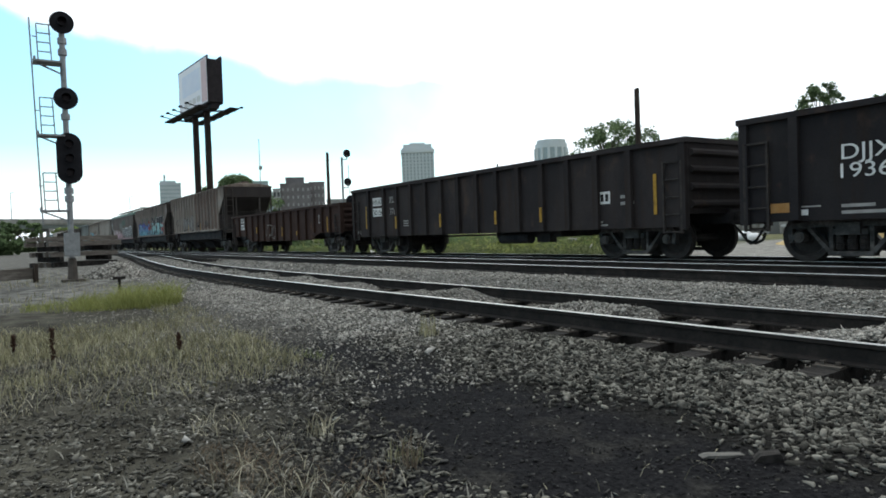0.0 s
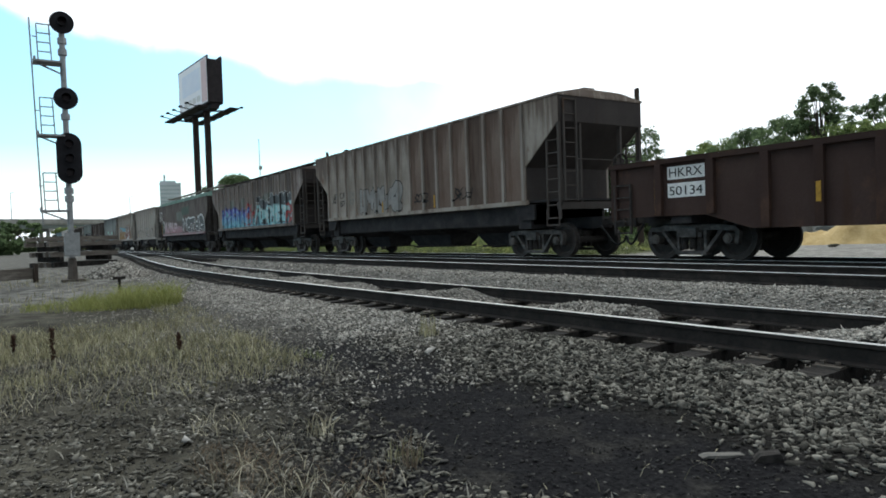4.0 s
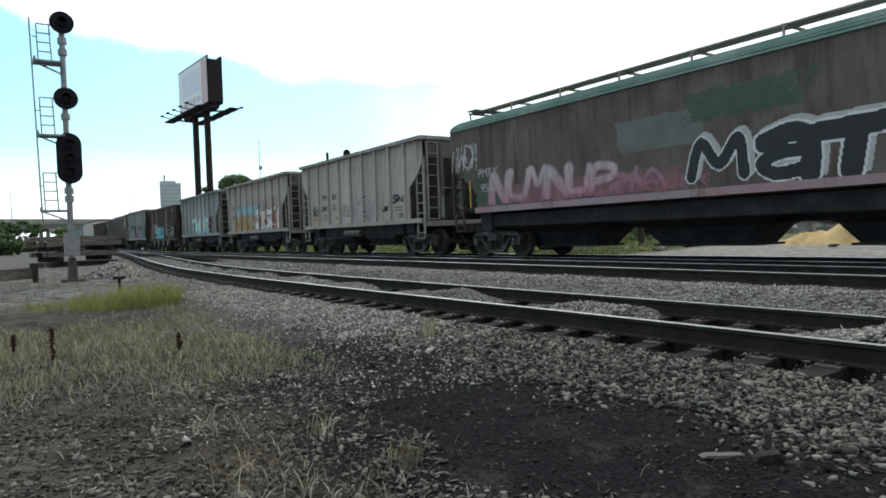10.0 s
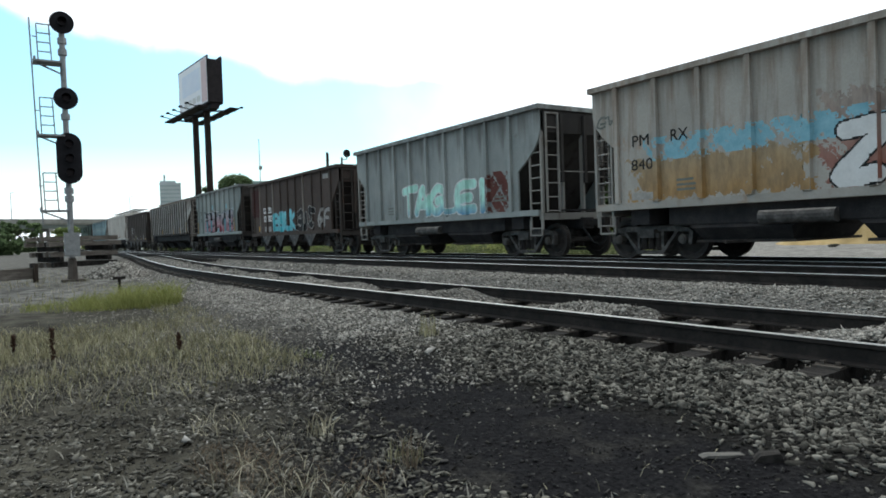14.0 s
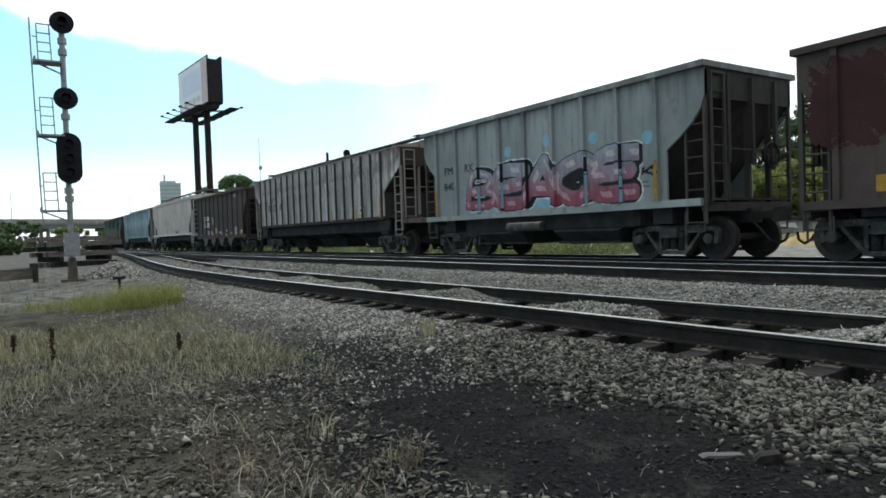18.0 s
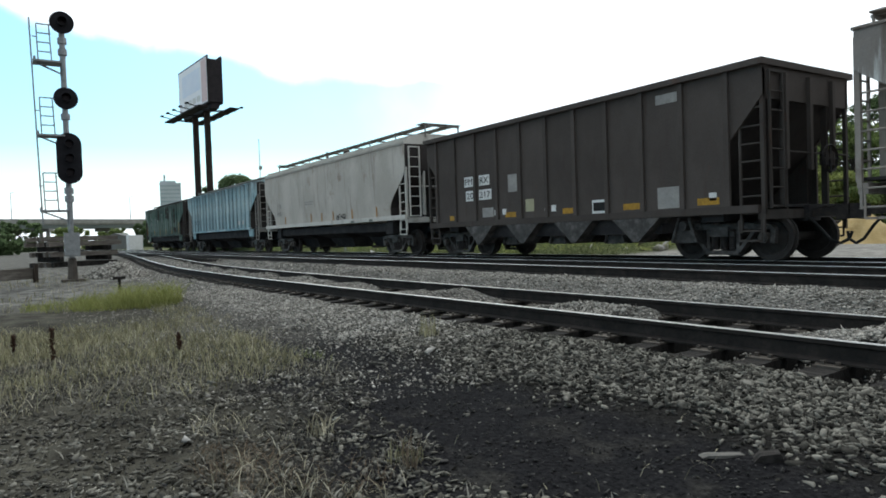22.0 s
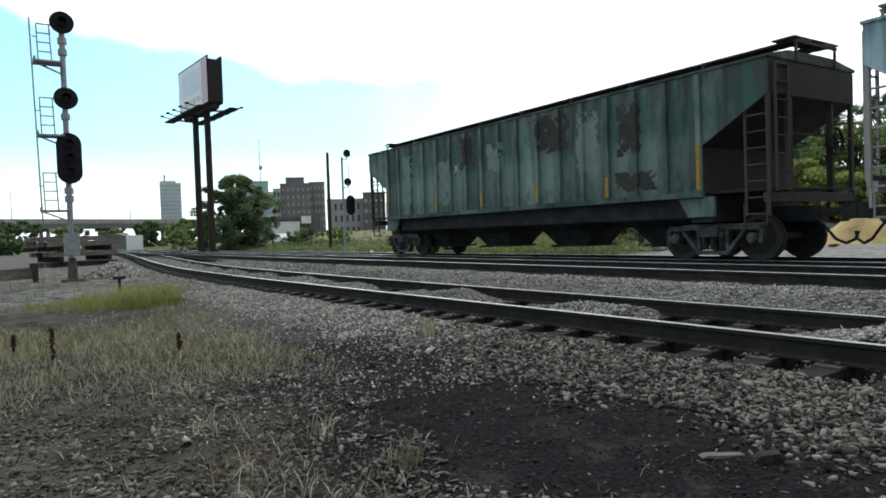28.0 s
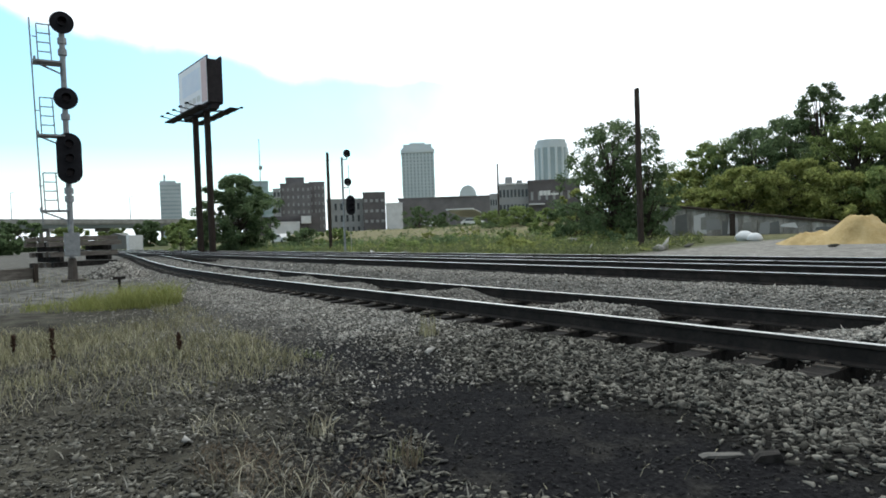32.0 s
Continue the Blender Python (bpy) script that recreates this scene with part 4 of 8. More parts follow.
# paint schemes
P = dict(
    gon_black=paint("black_gondola_paint", (0.020, 0.0185, 0.02), (0.033, 0.03, 0.0295), (0.055, 0.038, 0.029), 1, 0.5, 0.5),
    gon_black2=paint("sooty_gondola_paint", (0.0235, 0.021, 0.0215), (0.041, 0.0355, 0.034), (0.06, 0.041, 0.032), 2, 0.6, 0.5),
    gon_brown=paint("rust_brown_gondola_paint", (0.034, 0.022, 0.0195), (0.047, 0.032, 0.0275), (0.07, 0.04, 0.028), 3, 0.6, 0.55),
    tan=paint("weathered_tan_paint", (0.175, 0.152, 0.128), (0.29, 0.268, 0.24), (0.11, 0.066, 0.046), 4, 0.75, 0.6, panel=0.7, top=4.10, drip=1.0, soot=(0.068, 0.049, 0.04)),
    rustbrown=paint("rust_brown_side_paint", (0.095, 0.068, 0.055), (0.135, 0.108, 0.09), (0.085, 0.05, 0.036), 24, 0.7, 0.6, panel=0.6, top=4.10, drip=1.1, soot=(0.06, 0.042, 0.034)),
    greybrown=paint("weathered_grey_brown_paint", (0.145, 0.122, 0.11), (0.28, 0.26, 0.24), (0.085, 0.056, 0.046), 5, 0.75, 0.6, panel=0.75, top=3.92, drip=1.3, soot=(0.055, 0.042, 0.037)),
    mauve=paint("faded_brown_paint", (0.105, 0.088, 0.08), (0.155, 0.136, 0.124), (0.10, 0.062, 0.05), 6, 0.6, 0.5, top=3.80, drip=0.5, soot=(0.06, 0.05, 0.044)),
    green_roof=paint("green_roof_paint", (0.13, 0.20, 0.17), (0.23, 0.29, 0.26), (0.13, 0.117, 0.091), 7, 0.3, 0.2),
    lightgrey=paint("light_grey_paint", (0.29, 0.272, 0.248), (0.37, 0.348, 0.318), (0.18, 0.125, 0.092), 8, 0.5, 0.4, top=3.86, drip=0.45, soot=(0.14, 0.115, 0.095)),
    greyrust=paint("grey_and_rust_paint", (0.29, 0.275, 0.248), (0.37, 0.35, 0.32), (0.26, 0.14, 0.07), 9, 0.5, 0.5, top=3.86, drip=0.45, soot=(0.14, 0.11, 0.085)),
    bluegrey=paint("blue_grey_paint", (0.195, 0.215, 0.212), (0.28, 0.298, 0.29), (0.12, 0.095, 0.082), 10, 0.5, 0.4, top=3.86, drip=0.45, soot=(0.10, 0.095, 0.088)),
    bluegrey2=paint("pale_blue_grey_paint", (0.20, 0.225, 0.22), (0.28, 0.302, 0.292), (0.14, 0.11, 0.095), 11, 0.5, 0.35, top=3.86, drip=0.45, soot=(0.10, 0.095, 0.088)),
    darkbrown=paint("dark_brown_paint", (0.06, 0.0475, 0.0425), (0.0825, 0.0675, 0.06), (0.106, 0.0525, 0.0375), 12, 0.4, 0.3),
    darkbrown2=paint("charcoal_brown_paint", (0.06, 0.0516, 0.0468), (0.0792, 0.0684, 0.0624), (0.096, 0.054, 0.0408), 13, 0.3, 0.25),
    whiteworn=paint("worn_white_paint", (0.45, 0.455, 0.44), (0.24, 0.225, 0.21), (0.08, 0.064, 0.053), 14, 0.7, 0.7, panel=0.6, top=3.80, drip=1.5, soot=(0.085, 0.062, 0.05)),
    offwhite=paint("off_white_paint", (0.36, 0.335, 0.30), (0.47, 0.443, 0.405), (0.20, 0.15, 0.115), 15, 0.4, 0.4, top=3.86, drip=0.2, soot=(0.28, 0.24, 0.20)),
    cream_roof=paint("greyish_cream_roof_paint", (0.36, 0.345, 0.315), (0.45, 0.435, 0.40), (0.2, 0.16, 0.13), 25, 0.4, 0.3),
    skyblue=paint("pale_blue_paint", (0.18, 0.29, 0.33), (0.38, 0.45, 0.46), (0.10, 0.10, 0.098), 16, 0.65, 0.45, panel=0.6, top=3.86, drip=0.7, soot=(0.10, 0.105, 0.10)),
    green=paint("dark_green_paint", (0.058, 0.102, 0.086), (0.19, 0.23, 0.208), (0.055, 0.055, 0.05), 17, 0.8, 0.6, panel=0.8, top=3.74, drip=0.6, soot=(0.055, 0.052, 0.046)),
    post_dark=paint("grimy_post_rib_shade_paint", (0.05, 0.045, 0.042), (0.075, 0.066, 0.06), (0.06, 0.04, 0.03), 18),
    post_grey=paint("grey_post_paint", (0.22, 0.21, 0.195), (0.28, 0.27, 0.25), (0.156, 0.117, 0.091), 19),
    post_white=paint("white_post_paint", (0.468, 0.455, 0.423), (0.403, 0.39, 0.364), (0.195, 0.156, 0.13), 20),
    # open hopper ends: grime plus the ends' shade, both in the paint
    end_grime_shade=paint("grime_and_shade_end_paint", (0.115, 0.11, 0.102), (0.165, 0.158, 0.147), (0.06, 0.05, 0.044), 26, 0.6, 0.5),
    dark_end=paint("dark_grime_and_shade_end_paint", (0.036, 0.034, 0.033), (0.062, 0.058, 0.054), (0.04, 0.032, 0.028), 27, 0.6, 0.5),
    pinksill=paint("pink_sprayed_sill", (0.30, 0.20, 0.21), (0.26, 0.25, 0.25), (0.14, 0.10, 0.09), 21),
    edge_grey=paint("worn_rib_paint", (0.20, 0.178, 0.157), (0.27, 0.247, 0.224), (0.112, 0.077, 0.0588), 22, 0.6, 0.4),
)


CARS = {}
B_RIBS = [-6.42] + [-5.2 + 0.955 * k for k in range(12)] + [6.3]
C_RIBS = [-6.39, -5.13] + [-3.99 + 0.982 * k for k in range(10)] + [5.75, 6.6]


def trim(car, dx):
    """Slide all but the ribs and sheets of a car along its length."""
    for ch in car.children:
        if not ch.name.startswith(("rib", "side_panel")):
            ch.location.x += dx
    return car


def mid(l, r):
    return (l + r) / 2, r - l


x, L = mid(-7.62, 8.6)
CARS["a"] = gondola("black high-sided gondola with white reporting marks", x, L, 0.72, 2.55, even(9, L - 2.1), P["gon_black"])
x, L = mid(-24.42, -8.84)
CARS["b"] = gondola("long sooty black gondola with yellow reflector strips", x, L, 0.68, 2.42, B_RIBS, P["gon_black2"])
x, L = mid(-41.02, -25.59)
CARS["c"] = gondola("rust-brown fish-belly gondola with white patches", x, L, 0.62, 2.02, C_RIBS, P["gon_brown"], 0.3)
CARS["d"] = trim(covered_hopper("weathered tan-brown ribbed covered hopper with silver graffiti", -50.455, 15.41, 1.45, 4.10, 16, P["tan"], P["edge_grey"], P["tan"], P["post_dark"], walk=False, b=1.30, rib_span=12.72, other=P["rustbrown"], start=0.4), 0.010)
CARS["e"] = trim(covered_hopper("grey-brown covered hopper with blue graffiti along its side", -67.495, 15.69, 1.40, 3.92, 16, P["greybrown"], P["edge_grey"], P["greybrown"], P["post_dark"], b=1.25, rib_span=12.9), -0.160)
CARS["f"] = trim(round_hopper("smooth brown covered hopper with green roof and black graffiti", -85.130, 16.23, 1.38, 3.80, P["mauve"], P["green_roof"], P["post_dark"], P["pinksill"], walk_mat=P["edge_grey"], short_sill=True), 0.095)
RX = even(9, 8.6)
for key, l, r, lab, body in (("g", -105.44, -94.84, "light grey open-top hopper with black stencilled marks", "lightgrey"), ("h", -117.80, -107.36, "light grey open-top hopper with rust-orange staining", "greyrust"),
                             ("i", -130.35, -119.66, "blue-grey open-top hopper with turquoise graffiti", "bluegrey")):
    x, L = mid(l, r)
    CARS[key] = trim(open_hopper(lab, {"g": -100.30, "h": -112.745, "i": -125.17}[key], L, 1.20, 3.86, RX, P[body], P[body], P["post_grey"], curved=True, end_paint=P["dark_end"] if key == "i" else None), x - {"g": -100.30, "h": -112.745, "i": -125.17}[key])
CARS["j"] = trim(open_hopper("dark brown four-bay open hopper with turquoise graffiti", -138.000, 11.67, 1.0, 3.60, even(11, 10.2), P["darkbrown"], P["darkbrown"], P["post_dark"], b=0.85, four_bay=True, rib_d=0.06, pale_ribs=(-4.08, -2.04, 2.04)), 0.085)
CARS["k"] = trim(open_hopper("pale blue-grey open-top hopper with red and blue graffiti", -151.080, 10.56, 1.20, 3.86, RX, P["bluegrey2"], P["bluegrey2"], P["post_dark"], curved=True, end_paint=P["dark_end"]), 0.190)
# narrow ribs coloured dark to draw the shadow line along each one
CARS["l"] = trim(covered_hopper("worn white covered hopper streaked with black grime", -165.980, 15.99, 1.35, 3.80, 18, P["whiteworn"], P["post_dark"], P["edge_grey"], P["edge_grey"], b=1.25, rib_span=13.6, rib_w=0.06, sill_mat=GRIMY_SHADE), 0.175)
CARS["m"] = trim(open_hopper("charcoal-brown four-bay open hopper with white stencil panels", -181.275, 11.60, 1.0, 3.62, even(11, 10.3), P["darkbrown2"], P["darkbrown2"], P["post_dark"], b=0.85, four_bay=True, rib_d=0.06), 0.075)
CARS["n"] = trim(round_hopper("off-white smooth-sided covered hopper with grey sill", -196.135, 14.62, 1.35, 3.86, P["offwhite"], P["cream_roof"], P["post_white"], P["post_white"], walk_mat=P["end_grime_shade"]), 0.345)
x, L = mid(-220.5, -204.49)
CARS["o"] = covered_hopper("pale blue ribbed covered hopper, faded and streaked", x, L, 1.36, 3.86, 18, P["skyblue"], P["skyblue"], P["skyblue"], P["post_grey"], b=1.35, web_mat=P["skyblue"])
x, L = mid(-237.97, -222.13)
CARS["p"] = covered_hopper("dark green covered hopper with paint worn pale", x, L, 1.32, 3.74, 17, P["green"], P["green"], P["green"], P["post_dark"], b=1.45, n_bays=4, web_mat=P["green"])


def travelled(t):
    """How far the train has rolled since the start."""
    return 7.523 * t + 0.00568 * t * t


def motions():
    """The train rolls by; all its wheels turn with it."""
    for car in CARS.values():
        x0 = car.location.x
        walk(car, [(float(t), pose(x0 + travelled(t), TRAIN_Y, 0)) for t in range(0, 33)])
    steps = [32.0 * i / 480 for i in range(481)]
    first = WHEELSETS[0]
    walk(first, [(t, Matrix.Rotation(travelled(t) / WHEEL_R, 4, "Y")) for t in steps])
    for w in WHEELSETS[1:]:
        w.rotation_mode = "QUATERNION"
        w.animation_data_create()
        w.animation_data.action = first.animation_data.action
        w.animation_data.action_slot = first.animation_data.action_slot
# ---------------------------------------------------------------- stones, grass, weeds
def lumps(rg, pos, size, squash, sides):
    """Angular stones as one mesh: positions (n, 3), sizes (n)."""
    if sides == 20:
        ph = (1 + 5 ** 0.5) / 2
        base = np.array([(-1, ph, 0), (1, ph, 0), (-1, -ph, 0), (1, -ph, 0), (0, -1, ph), (0, 1, ph), (0, -1, -ph), (0, 1, -ph), (ph, 0, -1), (ph, 0, 1), (-ph, 0, -1), (-ph, 0, 1)]) / 1.9
        fc = np.array([(0, 11, 5), (0, 5, 1), (0, 1, 7), (0, 7, 10), (0, 10, 11), (1, 5, 9), (5, 11, 4), (11, 10, 2), (10, 7, 6), (7, 1, 8), (3, 9, 4), (3, 4, 2), (3, 2, 6), (3, 6, 8), (3, 8, 9), (4, 9, 5), (2, 4, 11), (6, 2, 10), (8, 6, 7), (9, 8, 1)])
    else:
        base = np.array([(1, 0, 0), (0, 1, 0), (-1, 0, 0), (0, -1, 0), (0, 0, 1), (0, 0, -1)], float)
        fc = np.array([(0, 1, 4), (1, 2, 4), (2, 3, 4), (3, 0, 4), (1, 0, 5), (2, 1, 5), (3, 2, 5), (0, 3, 5)])
    n, k = len(pos), len(base)
    v = base[None] * (1 + rg.uniform(-0.62, 0.34, (n, k, 1)))
    v = v * rg.uniform(0.5, 1.25, (n, 1, 3)) * np.array([1.3, 0.8, 0.78]) * np.array([1, 1, squash])
    q = rg.normal(size=(n, 4))
    q /= np.linalg.norm(q, axis=1, keepdims=True)
    q[:, 1:3] *= 0.22
    q /= np.linalg.norm(q, axis=1, keepdims=True)
    w, x, y, z = q.T
    R = np.stack([1 - 2 * (y * y + z * z), 2 * (x * y - z * w), 2 * (x * z + y * w), 2 * (x * y + z * w), 1 - 2 * (x * x + z * z), 2 * (y * z - x * w), 2 * (x * z - y * w), 2 * (y * z + x * w), 1 - 2 * (x * x + y * y)], -1).reshape(n, 3, 3)
    v = np.einsum("nij,nkj->nki", R, v) * size[:, None, None] / 2 + pos[:, None]
    f = fc[None] + (np.arange(n) * k)[:, None, None]
    return v.reshape(-1, 3), f.reshape(-1, 3)


def keep_off(x, y, rails):
    ok = np.ones(len(x), bool)
    for fn in rails:
        for s in (-0.753, 0.753):
            ok &= np.abs(y - fn(x) - s) > 0.085
    return ok


RG = np.random.default_rng(11)
STONE = surface("ballast_stone", [(0.007, 0.0067, 0.006), (0.046, 0.0437, 0.038), (0.20, 0.19, 0.164)], 9, 0.9, 0, 0.5, fine=60, island=0.8, spread=0.55, spec=0.04)
STONE_MID = surface("clean_ballast_stone", [(0.035, 0.033, 0.029), (0.185, 0.174, 0.156), (0.41, 0.389, 0.348)], 9, 0.9, 0, 0.5, fine=60, island=0.8, spread=0.55, spec=0.04)
CINDER = surface("cinder_clod", [(0.006, 0.006, 0.0066), (0.026, 0.025, 0.025), (0.10, 0.094, 0.088)], 9, 0.95, 0, 0.4, island=0.5, spread=0.4, spec=0.1)
LINES = [lambda x: siding_y(x), lambda x: MAIN_Y + 0 * x, lambda x: TRAIN_Y + 0 * x]


def bed(name, label, n, xr, yr, lo, hi, sides, sink, edge=None, material=None, pw=1.0):
    x = xr[1] - (xr[1] - xr[0]) * RG.random(n) ** pw
    y = RG.uniform(yr[0], yr[1], n)
    ok = keep_off(x, y, LINES)
    if edge:
        ok &= edge(x, y)
    x, y = x[ok], y[ok]
    size = RG.uniform(lo, hi, len(x))
    z = ground_z(x, y) + 0.022 * wave(x, y, 1.7, 0) * smooth_step(-34, -12, x) + size * sink
    v, f = lumps(RG, np.stack([x, y, z], -1), size, 0.60, sides)
    tagged(new(name, fast_mesh(name, v, f, material or STONE)), label, "gravel", kind="stuff")


shoulder = lambda x, y: (y > siding_y(x) - 2.4 + 0.3 * wave(x, y, 2.1, 3) - 0.5 * RG.random(len(x)) ** 3) & ((y < siding_y(x) - 1.30 + 0.07 * wave(x, y, 3.7, 2)) | (y > siding_y(x) - 0.6) | (RG.random(len(x)) < 0.05))
bed("ballast_stones", "loose angular grey ballast stones on the siding's shoulder", 38000, (-6.6, -0.6), (2.3, 5.2), 0.020, 0.068, 20, 0.10, shoulder, pw=1.25)
bed("ballast_stones", "pale dry ballast stones on the siding's shoulder", 30000, (-16, -5.6), (2.3, 5.2), 0.024, 0.062, 8, 0.10, shoulder, STONE_MID, pw=1.2)
bed("ballast_stones", "grey ballast stones between and beside the rails", 52000, (-17, -1.2), (5.3, 9.0), 0.024, 0.066, 8, 0.12, None, STONE_MID, pw=1.4)
bed("ballast_stones", "grey ballast stones along the main lines", 24000, (-24, -3), (8.8, 12.7), 0.03, 0.07, 8, 0.12, None, STONE_MID, pw=1.3)
bed("ballast_stones", "grey ballast stones further down the line", 30000, (-48, -14), (2.6, 12.4), 0.04, 0.085, 8, 0.12, lambda x, y: y > siding_y(x) - 2.6 + 0.5 * wave(x, y, 1.3, 1), STONE_MID, pw=1.2)
bed("scattered_stones", "stones strewn thinly from the ballast over grey dirt", 15000, (-16, -4.3), (0.9, 4.1), 0.012, 0.05, 8, 0.12, lambda x, y: RG.random(len(x)) < 0.25 + 0.55 * smooth_step(1.2, 3.4, y), STONE_MID, 1.2)
bed("ballast_stones", "grey ballast stones along the line beside the viewer", 16000, (-0.9, 16), (2.4, 12.5), 0.03, 0.075, 8, 0.12, lambda x, y: y > siding_y(x) - 2.4 + 0.3 * wave(x, y, 2.1, 3), STONE_MID)
bed("cinder_clods", "small dark cinders and clods on the trodden dirt", 14000, (-9, -1.2), (-0.5, 3.9), 0.008, 0.034, 8, 0.15, None, CINDER, 1.3)
bed("pale_pebbles", "scattered small pale stones in the dirt", 2600, (-10, -1.2), (-0.8, 3.9), 0.008, 0.038, 20, 0.1, None, STONE, 1.3)


def blades(name, label, x, y, height, width, lean, material, flat=0.0, base_z=None, category="grass"):
    """Bent tapering blades, three triangles each."""
    n = len(x)
    z = (ground_z(x, y) if base_z is None else base_z) + 0.02 * wave(x, y, 1.7, 0) * smooth_step(-34, -12, x)
    a = RG.uniform(0, 2 * np.pi, n)
    h = height * RG.uniform(0.45, 1.15, n)
    w = width * RG.uniform(0.6, 1.3, n)
    ln = lean * RG.uniform(0.3, 1.5, n) * h
    down = RG.random(n) < flat
    h = np.where(down, h * 0.10, h)
    ln = np.where(down, height * RG.uniform(0.5, 1.3, n), ln)
    d = np.stack([np.cos(a), np.sin(a), 0 * a], -1)
    b = RG.uniform(0, 2 * np.pi, n)
    s = np.stack([np.cos(b), np.sin(b), 0 * b], -1) * (w / 2)[:, None]
    p0 = np.stack([x, y, z - 0.01], -1)
    up = np.array([0, 0, 1.0])
    p1 = p0 + d * (ln * 0.35)[:, None] + up * (h * 0.62)[:, None]
    p2 = p0 + d * ln[:, None] + up * h[:, None]
    v = np.stack([p0 - s, p0 + s, p1 - s * 0.75, p1 + s * 0.75, p2], 1)
    f = np.array([(0, 1, 3), (0, 3, 2), (2, 3, 4)])[None] + (np.arange(n) * 5)[:, None, None]
    tagged(new(name, fast_mesh(name, v.reshape(-1, 3), f.reshape(-1, 3), material)), label, category, kind="stuff")


LITTER = surface("dead_leaf_litter", [(0.04, 0.038, 0.033), (0.17, 0.162, 0.14), (0.44, 0.42, 0.36)], 3, 0.95, 0, 0, island=0.6, spread=0.45, spec=0.1)
CLOD = surface("dry_soil_clod", [(0.022, 0.0205, 0.0175), (0.085, 0.08, 0.068), (0.21, 0.20, 0.17)], 3, 0.95, 0, 0.3, island=0.6, spread=0.45, spec=0.05)
STRAW = surface("dry_grass", [(0.125, 0.114, 0.082), (0.33, 0.302, 0.215), (0.57, 0.53, 0.41)], 3, 0.9, 0, 0, island=0.6, spread=0.45, spec=0.1)
OLIVE = surface("half_dry_grass", [(0.11, 0.103, 0.058), (0.27, 0.252, 0.15), (0.50, 0.465, 0.30)], 3, 0.9, 0, 0, island=0.6, spread=0.45, spec=0.1)
LIME = surface("fresh_weed_leaf", [(0.10, 0.115, 0.035), (0.20, 0.215, 0.07), (0.33, 0.33, 0.13)], 3, 0.8, 0, 0, island=0.6, spread=0.45, spec=0.1)
WEED = surface("weed_leaf", [(0.05, 0.064, 0.03), (0.13, 0.152, 0.068), (0.27, 0.28, 0.15)], 3, 0.85, 0, 0, island=0.6, spread=0.45, spec=0.1)


def grass_area(n, xr, yr, f, pw=1.0):
    x = xr[1] - (xr[1] - xr[0]) * RG.random(n) ** pw
    y = RG.uniform(yr[0], yr[1], n)
    ok = f(x, y)
    return x[ok], y[ok]


meadow = lambda x, y: (y + 0.13 * x + 0.5 * wave(x, y, 1.3, 5) < 1.35 + 0.45 * RG.random(len(x)) ** 2) & (wave(x, y, 2.6, 7) + 0.9 * RG.random(len(x)) > -0.1)
x, y = grass_area(52000, (-12, -1.8), (-2.2, 3.0), meadow, 1.45)
bare = (x < -10.4 + 0.5 * wave(x, y, 1.2, 3)) & (RG.random(len(x)) < 0.8)
x, y = x[~bare], y[~bare]
far_ = x < -5.6 + 0.5 * wave(x, y, 2.3, 1)
blades("dry_grass", "dry straw-coloured grass, trodden flat into a tangle", x[far_], y[far_], 0.11, 0.0055, 1.0, STRAW, 0.72)
some = ~far_ & (RG.random(len(x)) < np.where(y + 0.35 * wave(x, y, 2.1, 4) > 0.85, 0.6, 0.10))
blades("dry_grass", "flattened straw and dead stems on dark clods", x[some], y[some], 0.10, 0.0045, 1.0, STRAW, 0.96)
x, y = grass_area(64000, (-8, -1.7), (-2.0, 2.6), lambda x, y: y + 0.13 * x < 1.7 + 0.4 * wave(x, y, 1.6, 3), 1.3)
v, f = lumps(RG, np.stack([x[:16000], y[:16000], ground_z(x[:16000], y[:16000]) + 0.008 + 0.022 * wave(x[:16000], y[:16000], 1.7, 0)], -1), RG.uniform(0.012, 0.055, min(16000, len(x))), 0.42, 20)
tagged(new("crumbled_clods", fast_mesh("crumbled_clods", v, f, CLOD)), "crumbled grey-brown clods and bark bits", "litter", kind="stuff")
blades("leaf_litter", "grey-brown litter of dead leaves and stems", x, y, 0.06, 0.012, 1.2, LITTER, 0.98, None, "litter")
far_meadow = lambda x, y: (y < 2.5 + 0.05 * (-x - 8) + 0.4 * wave(x, y, 1.1, 2)) & (wave(x, y, 1.4, 4) + 0.6 * wave(x, y, 4.1, 8) + 1.1 * RG.random(len(x)) > 0.42)
x, y = grass_area(30000, (-10.8, -5.2), (-3.5, 2.6), lambda x, y: far_meadow(x, y) & (RG.random(len(x)) < smooth_step(-5.1, -7.0, x + 0.7 * wave(x, y, 1.9, 6))))
blades("half_dry_grass", "ankle-high half-dry grass between dirt patches", x, y, 0.17, 0.0065, 0.8, OLIVE, 0.35)
x, y = grass_area(16000, (-14, 9), (-7, 1.6), lambda x, y: (x > -1.9) | (y < -2.0), 1.0)
blades("dry_grass", "dry trodden grass and dead stems", x, y, 0.12, 0.009, 0.9, STRAW, 0.8)
x, y = grass_area(5000, (-30, -14), (-6, 2.4), lambda x, y: wave(x, y, 0.8, 4) + RG.random(len(x)) > 0.5)
blades("half_dry_grass", "thin dry grass on the bare ground", x, y, 0.15, 0.012, 0.4, OLIVE, 0.3)
x, y = grass_area(1500, (-9, -1.8), (1.2, 4.0), lambda x, y: wave(x, y, 1.9, 9) + RG.random(len(x)) > 0.9)
blades("straw_litter", "bits of straw scattered on the cinders", x, y, 0.12, 0.005, 0.9, STRAW, 0.85)


